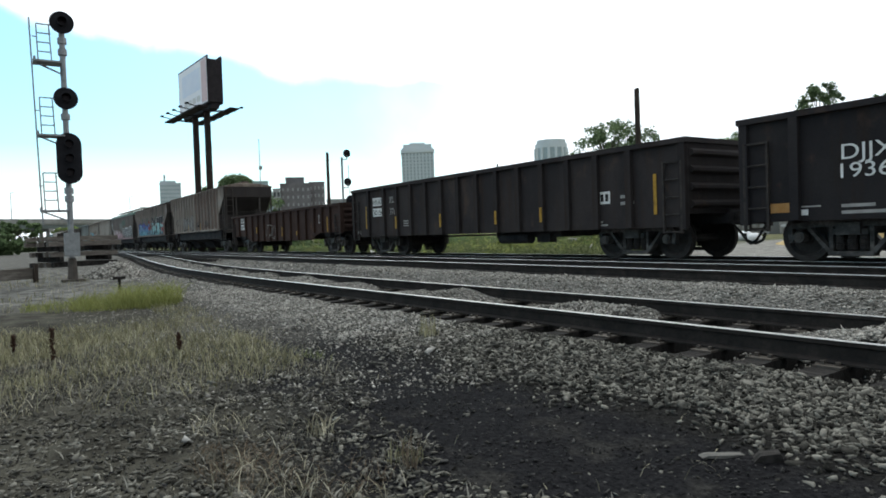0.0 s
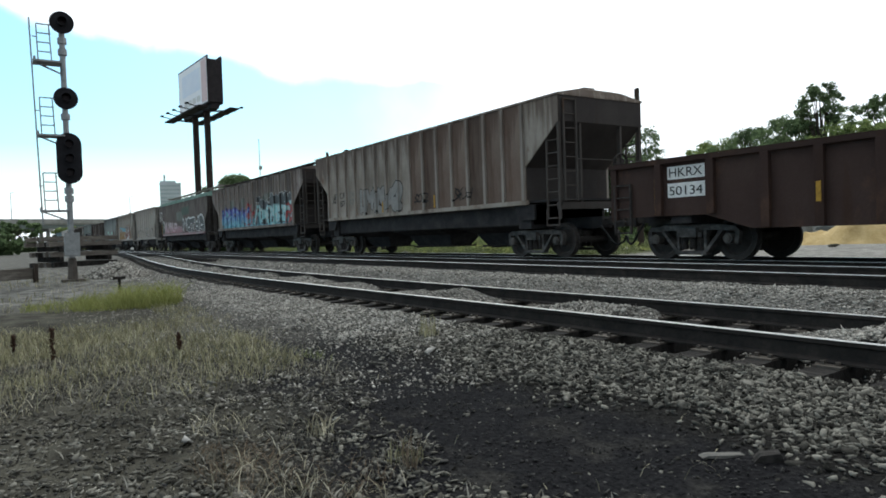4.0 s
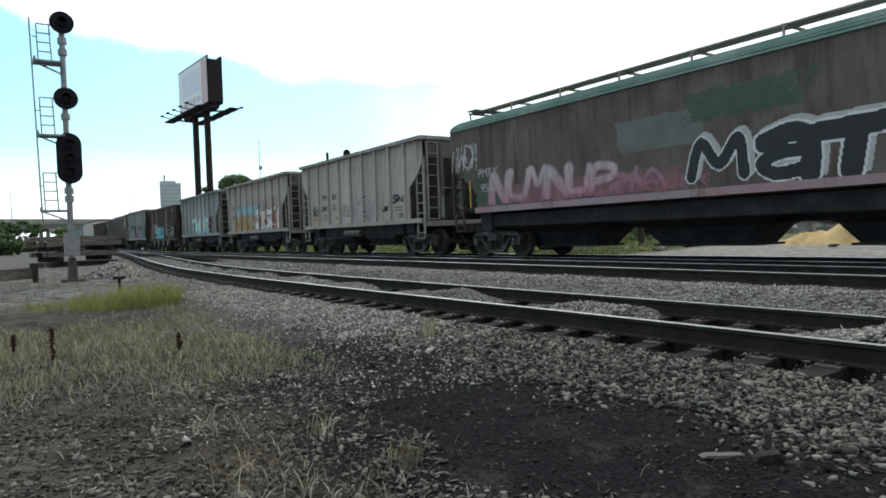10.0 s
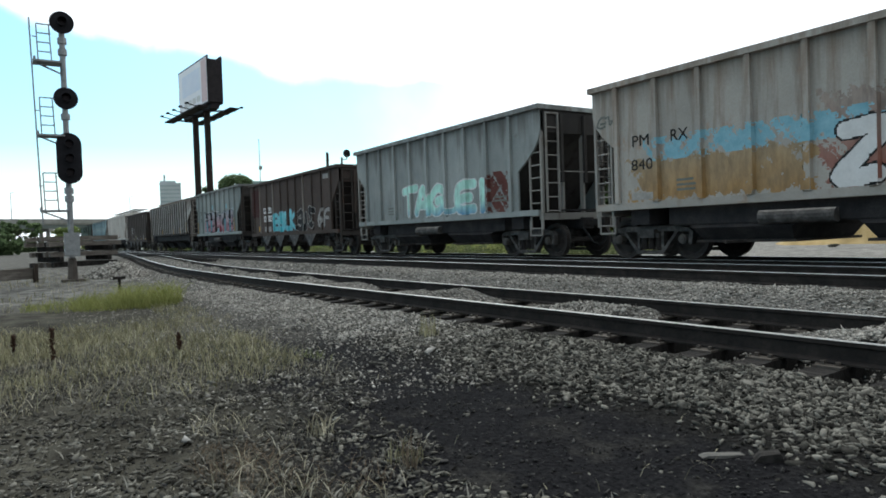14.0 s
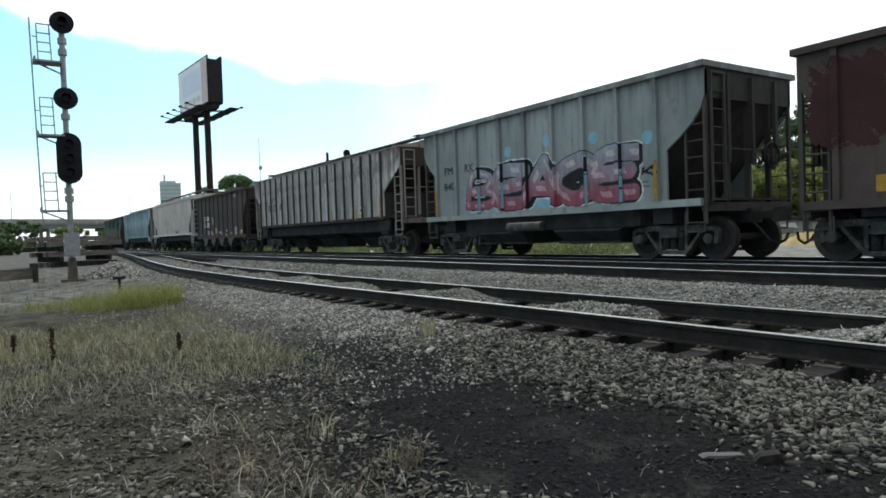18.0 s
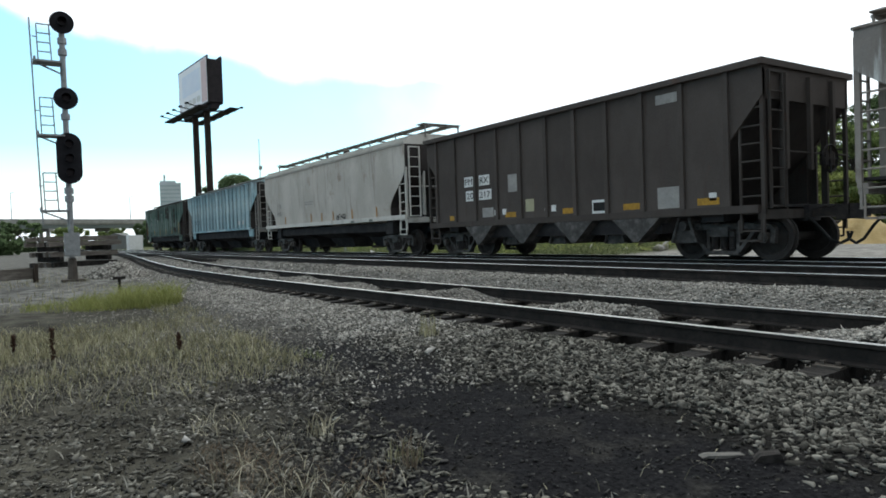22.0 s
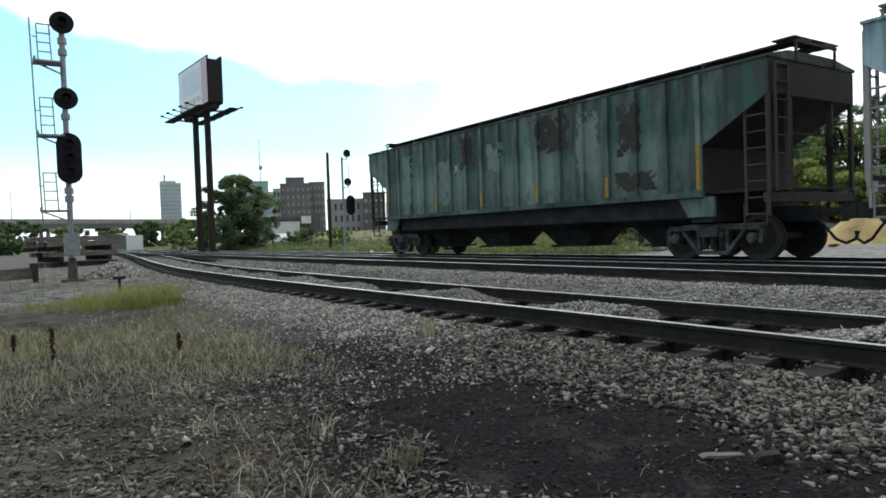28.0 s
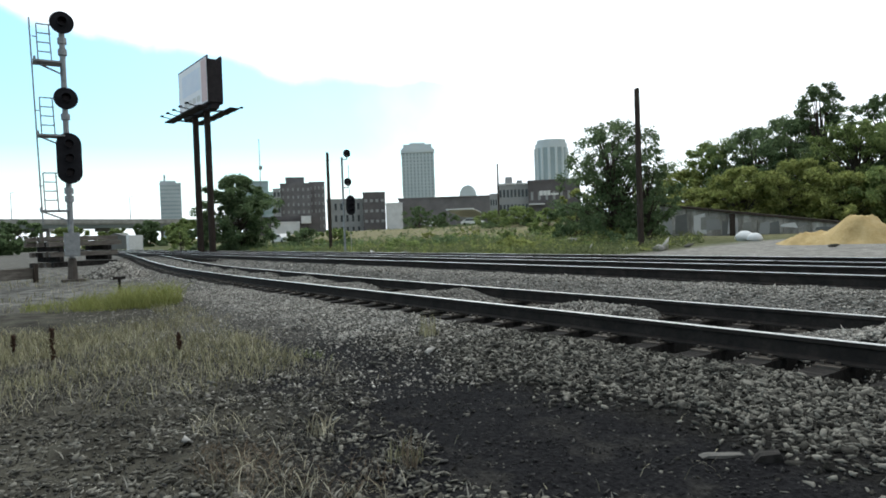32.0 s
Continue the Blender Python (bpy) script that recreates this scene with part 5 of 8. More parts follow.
def clump(cx, cy, n, r, height, width, lean, material, name, label, category="grass"):
    a, q = RG.uniform(0, 2 * np.pi, n), np.sqrt(RG.random(n))
    x, y = cx + r[0] * q * np.cos(a), cy + r[1] * q * np.sin(a)
    blades(name, label, x, y, height, width, lean, material, 0.0, None, category)


# the fresh green clump and its ragged neighbours
clump(-14.3, 2.40, 1300, (1.0, 0.62), 0.44, 0.010, 0.95, LIME, "green_weed_clump", "bright yellow-green weed clump on bare ground", "weeds")
clump(-14.4, 1.65, 900, (1.0, 0.6), 0.28, 0.010, 0.8, LIME, "green_weed_clump", "low yellow-green weeds among dry grass", "weeds")
clump(-14.8, 0.95, 420, (0.9, 0.7), 0.20, 0.010, 0.9, LIME, "green_weed_clump", "thin yellow-green weeds on grey dirt", "weeds")
clump(-12.2, 2.5, 220, (0.9, 0.4), 0.16, 0.009, 0.7, OLIVE, "green_weed_clump", "ragged olive weeds beside a green clump", "weeds")
RUSSET = surface("russet_dead_grass", [(0.065, 0.048, 0.033), (0.14, 0.105, 0.072), (0.25, 0.20, 0.145)], 3, 0.9, 0, 0, island=0.6, spread=0.45, spec=0.1)
clump(-3.55, 1.0, 260, (0.42, 0.22), 0.09, 0.005, 1.5, RUSSET, "grass_tuft", "patch of russet dead grass")
clump(-3.05, 1.35, 120, (0.34, 0.24), 0.075, 0.005, 1.4, RUSSET, "grass_tuft", "patch of russet dead grass on cinders")
clump(-2.75, 1.15, 150, (0.42, 0.32), 0.085, 0.0045, 1.6, STRAW, "grass_tuft", "bent straw tangle on dark dirt")
clump(-3.0, 1.72, 26, (0.05, 0.04), 0.20, 0.006, 0.35, RUSSET, "grass_tuft", "dark upright weed stub on cinders")
clump(-3.84, 1.57, 34, (0.12, 0.10), 0.16, 0.009, 0.9, STRAW, "grass_tuft", "pale bent straw tuft")
clump(-3.15, 1.77, 40, (0.14, 0.10), 0.12, 0.007, 0.6, OLIVE, "grass_tuft", "small brown grass tuft on cinders")
clump(-3.3, 1.05, 90, (0.4, 0.25), 0.11, 0.006, 1.3, STRAW, "grass_tuft", "tangle of pale dry grass")
clump(-4.4, 1.15, 70, (0.3, 0.2), 0.10, 0.006, 1.3, STRAW, "grass_tuft", "tangle of pale dry grass")
clump(-6.15, 3.8, 60, (0.14, 0.1), 0.28, 0.008, 0.25, OLIVE, "grass_tuft", "thin weed growing at the ballast's edge")
clump(-6.3, 2.6, 50, (0.3, 0.1), 0.10, 0.007, 0.5, WEED, "grass_tuft", "small weed on the cinders")


def dock(x, y, h):
    """A dead brown seed stalk."""
    g = G()
    z = float(ground_z(x, y))
    top = Vector((x + 0.03, y - 0.02, z + h))
    g.cyl((x, y, z - 0.02), top, 0.006, 0.004, 6)
    st = tagged(new("seed_stalk", g.mesh("seed_stalk", OLIVE)), "dead rust-brown seed stalk standing in dry grass", "weed")
    v, f = lumps(RG, np.stack([np.array(top)[0] + RG.normal(0, 0.010, 160), np.array(top)[1] + RG.normal(0, 0.010, 160), z + h * RG.uniform(0.35, 1.02, 160)], -1), RG.uniform(0.014, 0.034, 160), 1.0, 8)
    sd_ = part("seed_head", fast_mesh("seed_head", v, f, SEED), SEED, st, "dark brown seed head")


SEED = surface("dead_seed_brown", [(0.025, 0.014, 0.010), (0.06, 0.032, 0.022)], 20, 0.9, 0, 0)
dock(-7.25, 0.39, 0.44)
dock(-7.34, 1.52, 0.27)
dock(-8.6, 0.10, 0.26)

# scattered rocks, board ends and litter on the dirt
PALE = surface("pale_stone", [(0.24, 0.232, 0.215), (0.40, 0.385, 0.36)], 8, 0.85, 0, 0.3)
for (px, py, s, m, name, lab, cat) in ((-4.23, 0.89, 0.085, PALE, "pale_rock", "pale lump of stone in dry grass", "rock"), (-4.12, 0.98, 0.05, PALE, "pale_rock", "small pale stone in dry grass", "rock"),
                                       (-5.53, 3.43, 0.15, PALE, "pale_rock", "flat pale stone at the ballast's edge", "rock"), (-5.51, 2.87, 0.13, STONE, "grey_rock", "flat grey stone on cinders", "rock"),
                                       (-2.75, 2.05, 0.05, STONE, "grey_rock", "small grey stone on cinders", "rock"), (-5.72, 1.44, 0.12, PALE, "pale_rock", "flat pale chip lying in the grass", "rock"),
                                       (-2.95, 1.9, 0.06, CINDER, "dark_clod", "dark clod of cinder", "rock"), (-3.6, 2.5, 0.05, STONE, "grey_rock", "small grey stone on cinders", "rock")):
    v, f = lumps(RG, np.array([[px, py, float(ground_z(px, py)) + s * 0.15]]), np.array([s]), 0.45, 20)
    tagged(new(name, fast_mesh(name, v, f, m)), lab, cat)
g = G().prism([(-0.12, 0), (0.11, 0), (0.10, 0.02), (-0.09, 0.014)], -0.028, 0.028)
BOARD = surface("grey_board", [(0.05, 0.047, 0.043), (0.17, 0.163, 0.15)], 6, 0.9, 0, 0.4, (1, 8, 1))
thing("board_scrap", g, BOARD, "weathered scrap of board lying on cinders", "wood scrap", at=pose(-2.08, 3.02, float(ground_z(-2.08, 3.02)) + 0.004, 0, 4, 60))
thing("board_scrap", G().prism([(-0.07, 0), (0.07, 0), (0.05, 0.05), (-0.04, 0.035)], -0.04, 0.04), TIE, "splintered end of a timber on cinders", "wood scrap", at=pose(-1.9, 3.12, float(ground_z(-1.9, 3.12)) + 0.004, 0, 0, 40))


# ---------------------------------------------------------------- trees and bushes
BARK = surface("bark", [(0.025, 0.02, 0.016), (0.06, 0.05, 0.04), (0.11, 0.095, 0.08)], 4, 0.95, 0, 0.6, (1, 1, 0.3))
LEAF_DARK = surface("dark_foliage", [(0.042, 0.066, 0.032), (0.10, 0.145, 0.068), (0.21, 0.27, 0.135)], 0.7, 0.7, 0, 0, island=0.6, spread=0.45, spec=0.15)
LEAF_MID = surface("mid_green_foliage", [(0.065, 0.095, 0.035), (0.165, 0.215, 0.075), (0.33, 0.39, 0.15)], 0.7, 0.7, 0, 0, island=0.6, spread=0.45, spec=0.15)
LEAF_LIGHT = surface("yellow_green_foliage", [(0.085, 0.105, 0.034), (0.21, 0.24, 0.075), (0.42, 0.44, 0.16)], 0.7, 0.7, 0, 0, island=0.6, spread=0.45, spec=0.15)


def leafy(m, amount):
    """Lets part of the light through thin leaves."""
    t = m.node_tree
    b, o = t.nodes["Principled BSDF"], t.nodes["Material Output"]
    tr_ = node(t, "ShaderNodeBsdfTranslucent")
    mx = node(t, "ShaderNodeMixShader", Fac=amount)
    t.links.new(b.inputs["Base Color"].links[0].from_socket, tr_.inputs["Color"])
    t.links.new(b.outputs[0], mx.inputs[1])
    t.links.new(tr_.outputs[0], mx.inputs[2])
    t.links.new(mx.outputs[0], o.inputs["Surface"])


for m_, k_ in ((LEAF_DARK, 0.55), (LEAF_MID, 0.6), (LEAF_LIGHT, 0.6), (WEED, 0.4), (LIME, 0.4)):
    leafy(m_, k_)


def foliage(centres, radii, per, size):
    """Leaf quads gathered in ragged clumps."""
    n = len(centres) * per
    c = np.repeat(centres, per, 0)
    rr = np.repeat(radii, per)
    d = RG.normal(size=(n, 3))
    d /= np.linalg.norm(d, axis=1, keepdims=True)
    p = c + d * (rr * RG.random(n) ** 0.45)[:, None] * np.array([1, 1, 0.75])
    u = RG.normal(size=(n, 3))
    u /= np.linalg.norm(u, axis=1, keepdims=True)
    w = np.cross(u, RG.normal(size=(n, 3)))
    w /= np.linalg.norm(w, axis=1, keepdims=True)
    s = (size * RG.uniform(0.55, 1.3, n))[:, None]
    v = np.stack([p - u * s, p - w * s * 0.45, p + u * s, p + w * s * 0.45], 1)
    return v.reshape(-1, 3), np.arange(n * 4).reshape(n, 4)


def tree(name, label, at, height, spread, material, crown_low=0.3, clumps=60, per=70, leaf=0.13, squash=1.0, lean=0.0, category="tree"):
    base = Vector(at)
    root = empty(name, Matrix.Translation(base), label, category)
    n = clumps
    a = RG.uniform(0, 2 * np.pi, n)
    t = RG.random(n)
    zz = crown_low + (1 - crown_low) * t
    prof = np.sqrt(np.clip(1 - np.abs(2 * np.clip(t, 0, 1) - 0.85) ** 2.6 / 1.5, 0.03, 1))
    q = spread * np.clip(prof, 0.12, 1) * np.sqrt(RG.uniform(0.03, 1, n)) * RG.uniform(0.7, 1.26, n)
    c = np.stack([q * np.cos(a) + lean * zz * height, q * np.sin(a) * squash, zz * height * 0.97], -1)
    rad = RG.uniform(0.05, 0.17, n) * spread + 0.06
    g = G()
    trunk_r = 0.035 * height ** 0.8
    steps = 5
    pts = [Vector((lean * height * k / steps + 0.05 * math.sin(k * 2.1) * height * 0.05, 0.04 * math.cos(k * 1.7), height * 0.85 * k / steps)) for k in range(steps + 1)]
    for k in range(steps):
        g.cyl(pts[k] - Vector((0, 0, 0.2 if k == 0 else 0)), pts[k + 1], trunk_r * (1 - 0.17 * k), trunk_r * (1 - 0.17 * (k + 1)), 8, False)
    trunk = part("trunk", g, BARK, root)
    limbs = G()
    for i in range(0, n, 2):
        k = min(steps, max(1, int(zz[i] * steps * 0.8)))
        s0 = pts[k - 1].lerp(pts[k], 0.5)
        e0 = Vector(c[i])
        m0 = s0.lerp(e0, 0.5) + Vector((0, 0, 0.05 * height))
        limbs.cyl(s0, m0, trunk_r * 0.34, trunk_r * 0.2, 5, False)
        limbs.cyl(m0, e0, trunk_r * 0.2, trunk_r * 0.06, 5, False)
    part("limb_fork", limbs, BARK, trunk)
    v, f = foliage(c, rad, per, leaf)
    part("crown", fast_mesh("crown", v, f, material), material, root)
    return root


def grounded(bearing, dist):
    p = spot(bearing, dist)
    return (p.x, p.y, float(ground_z(p.x, p.y)))


tree("tree", "dark leafy tree beside the billboard posts", grounded(-16.7, 62), 6.6, 3.5, LEAF_DARK, -0.05, 240, 130, 0.14)
tree("bush", "dark bush under the billboard", grounded(-19.4, 66), 2.6, 1.7, LEAF_DARK, 0.0, 30, 70, 0.14, category="bush")
tree("bush", "grey-green bush at the track's far side", grounded(-21.2, 70), 2.3, 2.2, LEAF_MID, 0.0, 30, 60, 0.13, category="bush")
tree("tree", "open-crowned tree with thin limbs beside a bare pole", grounded(14.3, 37), 6.4, 2.9, LEAF_DARK, 0.10, 300, 75, 0.085)
tree("tree", "slender sapling beside a bare pole", grounded(17.0, 36), 4.6, 1.5, LEAF_DARK, 0.15, 60, 90, 0.08)
for b, d, h, s, m, low, lab in ((19.2, 58, 5.2, 2.8, LEAF_LIGHT, 0.0, "yellow-green tree behind the concrete wall"), (22.2, 60, 7.8, 3.2, LEAF_MID, 0.05, "leafy tree behind the concrete wall"),
                                (25.0, 58, 8.4, 3.4, LEAF_DARK, 0.05, "tall dark tree behind the concrete wall"), (27.4, 62, 9.6, 3.0, LEAF_DARK, 0.1, "tall dark tree behind the concrete wall"),
                                (29.4, 60, 12.0, 2.3, LEAF_DARK, 0.1, "tallest dark tree with feathery top"), (31.6, 56, 8.0, 3.3, LEAF_MID, 0.05, "broad green tree behind the sand heap"),
                                (33.6, 58, 10.2, 2.6, LEAF_DARK, 0.1, "dark tree behind the sand heap"), (36.5, 56, 8.6, 3.6, LEAF_MID, 0.05, "broad green tree beside the lot"),
                                (24.0, 50, 4.6, 2.6, LEAF_LIGHT, 0.0, "yellow-green shrub tree over the wall"), (28.0, 50, 4.8, 2.8, LEAF_LIGHT, 0.0, "yellow-green shrub tree over the wall"),
                                (31.0, 48, 3.6, 2.4, LEAF_LIGHT, 0.0, "yellow-green shrub behind the sand heap"), (34.5, 48, 4.2, 2.6, LEAF_MID, 0.0, "green shrub beside the lot"),
                                (20.8, 52, 3.4, 2.0, LEAF_LIGHT, 0.0, "yellow-green shrub above the wall")):
    tree("tree" if h > 5 else "shrub", lab, grounded(b, d), h * 0.92, s * 1.12, m, low, int(80 + s * 42), 85, 0.12, category="tree" if h > 5 else "shrub")
for b, d, h, s, m in ((-35, 190, 9, 8, LEAF_DARK), (-32.0, 180, 7, 5, LEAF_DARK), (-29.0, 230, 6.5, 6, LEAF_MID), (-26.0, 235, 5.5, 5, LEAF_MID), (-23.4, 170, 6.0, 5, LEAF_DARK), (-20.8, 150, 5.5, 4, LEAF_MID), (-33.6, 120, 3.2, 3, LEAF_DARK)):
    tree("tree", "distant dark green trees under the overpass", grounded(b, d), h, s, m, -0.05, 90, 90, 0.35)
for b, d, h, s, m in ((4.6, 74, 1.6, 2.4, LEAF_MID), (6.5, 70, 1.8, 2.4, LEAF_MID), (-1.9, 96, 3.2, 2.6, LEAF_DARK), (0.2, 90, 2.0, 1.8, LEAF_DARK), (11.6, 52, 3.6, 1.9, LEAF_LIGHT), (9.0, 60, 2.0, 1.8, LEAF_MID), (11.2, 46, 2.4, 2.0, LEAF_DARK), (-11.5, 75, 1.8, 2.0, LEAF_DARK), (-9.0, 70, 1.6, 1.8, LEAF_MID), (15.6, 40, 2.0, 1.8, LEAF_DARK)):
    tree("bush", "rough green bush in the overgrown field", grounded(b, d), h, s, m, 0.0, 60, 80, 0.12, category="bush")


for k_ in range(26):
    b_, d_ = -16.0 + 1.32 * k_ + RG.uniform(-0.5, 0.5), RG.uniform(30, 72)
    if grounded(b_, d_)[0] < -20 and grounded(b_, d_)[1] > 19.5:
        tree("bush", "low ragged brush in the overgrown field", grounded(b_, d_), RG.uniform(0.55, 1.0), RG.uniform(0.7, 1.5), (LEAF_DARK, LEAF_MID, LEAF_LIGHT)[k_ % 3], 0.0, 26, 60, 0.07, category="bush")


def weed_field(n, bear, dist, height, size, material, name, label):
    b = RG.uniform(bear[0], bear[1], n)
    d = dist[0] + (dist[1] - dist[0]) * RG.random(n) ** 1.2
    br = np.radians(b)
    c, s = math.cos(AXIS), math.sin(AXIS)
    x = d * (-c * np.cos(br) + s * np.sin(br))
    y = d * (s * np.cos(br) + c * np.sin(br))
    keep = (y > TRAIN_Y + 3.0) & (wave(x, y, 0.45, 6) + RG.random(n) > 0.1) & ~((x > -17 - 0.25 * (y - 22)) & (y < 40))
    x, y = x[keep], y[keep]
    z = ground_z(x, y)
    h = height * RG.uniform(0.4, 1.2, len(x))
    cen = np.stack([x, y, z + h * 0.5], -1)
    v, f = foliage(cen, h * 0.55, 16, size)
    tagged(new(name, fast_mesh(name, v, f, material)), label, "weeds", kind="stuff")


weed_field(5200, (-20, 21), (24, 58), 0.44, 0.05, WEED, "weeds", "rank green weeds along the far side of the line")
weed_field(1300, (-20, 21), (26, 60), 0.50, 0.06, LEAF_LIGHT, "weeds", "yellow-green weeds in the overgrown field")
weed_field(900, (-16, 14), (50, 110), 0.40, 0.09, WEED, "weeds", "patchy weeds on the dry bank")
weed_field(420, (-18, 14), (46, 80), 0.75, 0.10, LEAF_DARK, "weeds", "dark patches of brush on the dry bank")
weed_field(420, (-16, 16), (30, 80), 0.62, 0.08, LEAF_MID, "weeds", "taller brush in the overgrown field")
x, y = grass_area(9000, (-75, -18), (16.6, 21.0), lambda x, y: RG.random(len(x)) > 0.2, 1.0)
blades("verge_grass", "green verge grass behind the main line", x, y, 0.32, 0.016, 0.4, WEED, 0.05)
# ---------------------------------------------------------------- railway fixtures
GALV = surface("galvanised_steel", [(0.16, 0.17, 0.175), (0.26, 0.27, 0.275), (0.34, 0.35, 0.355)], 6, 0.5, 0.4, 0.1)
TARGET = surface("black_signal_target", [(0.010, 0.010, 0.012), (0.022, 0.022, 0.026)], 6, 0.6, 0, 0.1)
LENS = surface("dark_signal_lens", [(0.02, 0.016, 0.018), (0.035, 0.025, 0.03)], 6, 0.12, 0, 0)
POLEWOOD = surface("old_pole_wood", [(0.02, 0.016, 0.014), (0.045, 0.036, 0.03), (0.08, 0.066, 0.055)], 4, 0.95, 0, 0.5, (4, 4, 0.3))


def disc_head(parent, x, y, z, r, face=1):
    """A round target with hood, lens and the lamp housing behind it."""
    hd = part("signal_head", G().lathe([(0.0, 0.0), (0.0, r), (0.02, r), (0.02, 0.0)], (x, y, z), (face, 0, 0), 28), TARGET, parent, "black round signal target")
    part("lamp_case", G().lathe([(-0.24, 0.0), (-0.24, r * 0.45), (-0.001, r * 0.62)], (x, y, z), (face, 0, 0), 18), TARGET, hd)
    part("hood", G().lathe([(0.021, r * 0.36), (0.26, r * 0.40), (0.26, r * 0.37), (0.021, r * 0.33)], (x, y, z), (face, 0, 0), 18), TARGET, hd)
    part("lens", G().lathe([(0.03, 0.0), (0.026, r * 0.32), (0.022, r * 0.32)], (x, y, z), (face, 0, 0), 16), LENS, hd)


def oval_head(parent, x, y, z0, z1, w, face=1):
    """A tall target with rounded ends and three lenses."""
    poly = []
    r = w / 2
    for i in range(13):
        a = math.pi * i / 12
        poly.append((y + r * math.cos(a), z1 - r + r * math.sin(a)))
    for i in range(13):
        a = math.pi + math.pi * i / 12
        poly.append((y + r * math.cos(a), z0 + r + r * math.sin(a)))
    n = len(poly)
    g = G().add([(x, p, q) for p, q in poly] + [(x + 0.02 * face, p, q) for p, q in poly], [tuple(range(n)), tuple(range(2 * n - 1, n - 1, -1))] + [(i, (i + 1) % n, n + (i + 1) % n, n + i) for i in range(n)])
    hd = part("signal_head", g, TARGET, parent, "tall black signal target with rounded ends")
    for k in range(3):
        z = z0 + r + (z1 - z0 - 2 * r) * k / 2
        part("hood", G().lathe([(0.021, r * 0.34), (0.24, r * 0.38), (0.24, r * 0.35), (0.021, r * 0.31)], (x, y, z), (face, 0, 0), 16), TARGET, hd)
        part("lens", G().lathe([(0.03, 0.0), (0.026, r * 0.3), (0.022, r * 0.3)], (x, y, z), (face, 0, 0), 14), LENS, hd)
    part("lamp_case", G().box(min(x - 0.22 * face, x - 0.002 * face), max(x - 0.22 * face, x - 0.002 * face), y - r * 0.5, y + r * 0.5, z0 + r * 0.6, z1 - r * 0.6), TARGET, hd)


def signal_mast():
    bx, by, bz = -24.06, 1.89, -0.36
    root = empty("railway_signal", pose(bx, by, bz), "tall galvanised signal mast with ladder and three black targets", "railway signal")
    Z = lambda z: z - bz
    part("mast", G().cyl((0, 0, Z(0.1)), (0, 0, Z(7.5)), 0.085, n=14), GALV, root)
    part("pedestal", G().cyl((0, 0, -0.05), (0, 0, Z(0.35)), 0.16, 0.11, 12).box(-0.32, 0.32, -0.32, 0.32, -0.08, 0.05), surface("rusty_pedestal", [(0.05, 0.043, 0.038), (0.12, 0.105, 0.092)], 5, 0.9), root, "dark flared base")
    for z in (7.1, 6.75, 4.75, 2.45, 2.2):
        part("mast_clamp", G().cyl((0, 0, Z(z) - 0.09), (0, 0, Z(z) + 0.09), 0.13, n=12), GALV, root)
    disc_head(root, 0.16, 0.0, Z(7.63), 0.34)
    disc_head(root, 0.16, 0.02, Z(5.30), 0.34)
    oval_head(root, 0.16, 0.04, Z(2.66), Z(4.24), 0.70)
    box = part("relay_box", G().box(0.10, 0.32, -0.21, 0.21, Z(0.40), Z(1.14)), GALV, root, "grey steel relay box")
    part("box_door", G().box(0.321, 0.335, -0.18, 0.18, Z(0.44), Z(1.10)), GALV, box)
    # ladder rail and three standing cages
    part("ladder_rail", G().cyl((0, -0.74, Z(1.4)), (0, -0.86, Z(7.72)), 0.022, n=8), GALV, root)
    for zp in (6.38, 4.13, 1.82):
        pf = part("platform", G().box(-0.3, 0.3, -0.80, -0.06, Z(zp) - 0.02, Z(zp) + 0.03).box(-0.3, 0.3, -0.80, -0.74, Z(zp) + 0.03, Z(zp) + 0.12), GALV, root, "small grating platform")
        part("brace", G().bar((0.0, -0.72, Z(zp) - 0.02), (0, -0.06, Z(zp) - 0.30), 0.045), GALV, pf)
        cage = part("cage", G().bar((0, -0.66, Z(zp)), (0, -0.68, Z(zp) + 1.18), 0.035).bar((0, -0.30, Z(zp)), (0, -0.34, Z(zp) + 1.18), 0.035), GALV, root, "ladder cage of flat bars")
        for k in range(4):
            zz = Z(zp) + 1.18 - 0.28 * k
            part("rung", G().bar((0, -0.68, zz), (0, -0.30, zz), 0.032), GALV, cage)
        part("stay", G().bar((0, -0.80, Z(zp) + 0.78), (0, -0.66, Z(zp) + 0.78), 0.03), GALV, cage)


signal_mast()


def signal_two():
    p = grounded(-8.24, 40)
    root = empty("railway_signal", Matrix.Translation(p), "slim silver signal mast with two round heads and one tall target", "railway signal")
    z = lambda e: 0.73 + 40 * math.tan(math.radians(e)) - p[2]
    part("mast", G().cyl((0, 0, -0.1), (0, 0, z(6.6)), 0.065, n=10), GALV, root)
    rx, ry = 0.5486, 0.836
    for e, off in ((6.9, 0.30), (4.55, 0.30)):
        part("bracket", G().bar((0, 0, z(e) - 0.34), (rx * off, ry * off, z(e) - 0.34), 0.05).bar((rx * off, ry * off, z(e) - 0.34), (rx * off, ry * off, z(e)), 0.05), GALV, root)
        disc_head(root, rx * off, ry * off, z(e), 0.23)
    oval_head(root, rx * 0.38 + 0.1, ry * 0.38, z(1.75), z(3.42), 0.56)
    part("ladder_rail", G().cyl((-0.3, 0.55, 0.0), (-0.3, 0.55, z(6.0)), 0.02, n=6), GALV, root)


signal_two()


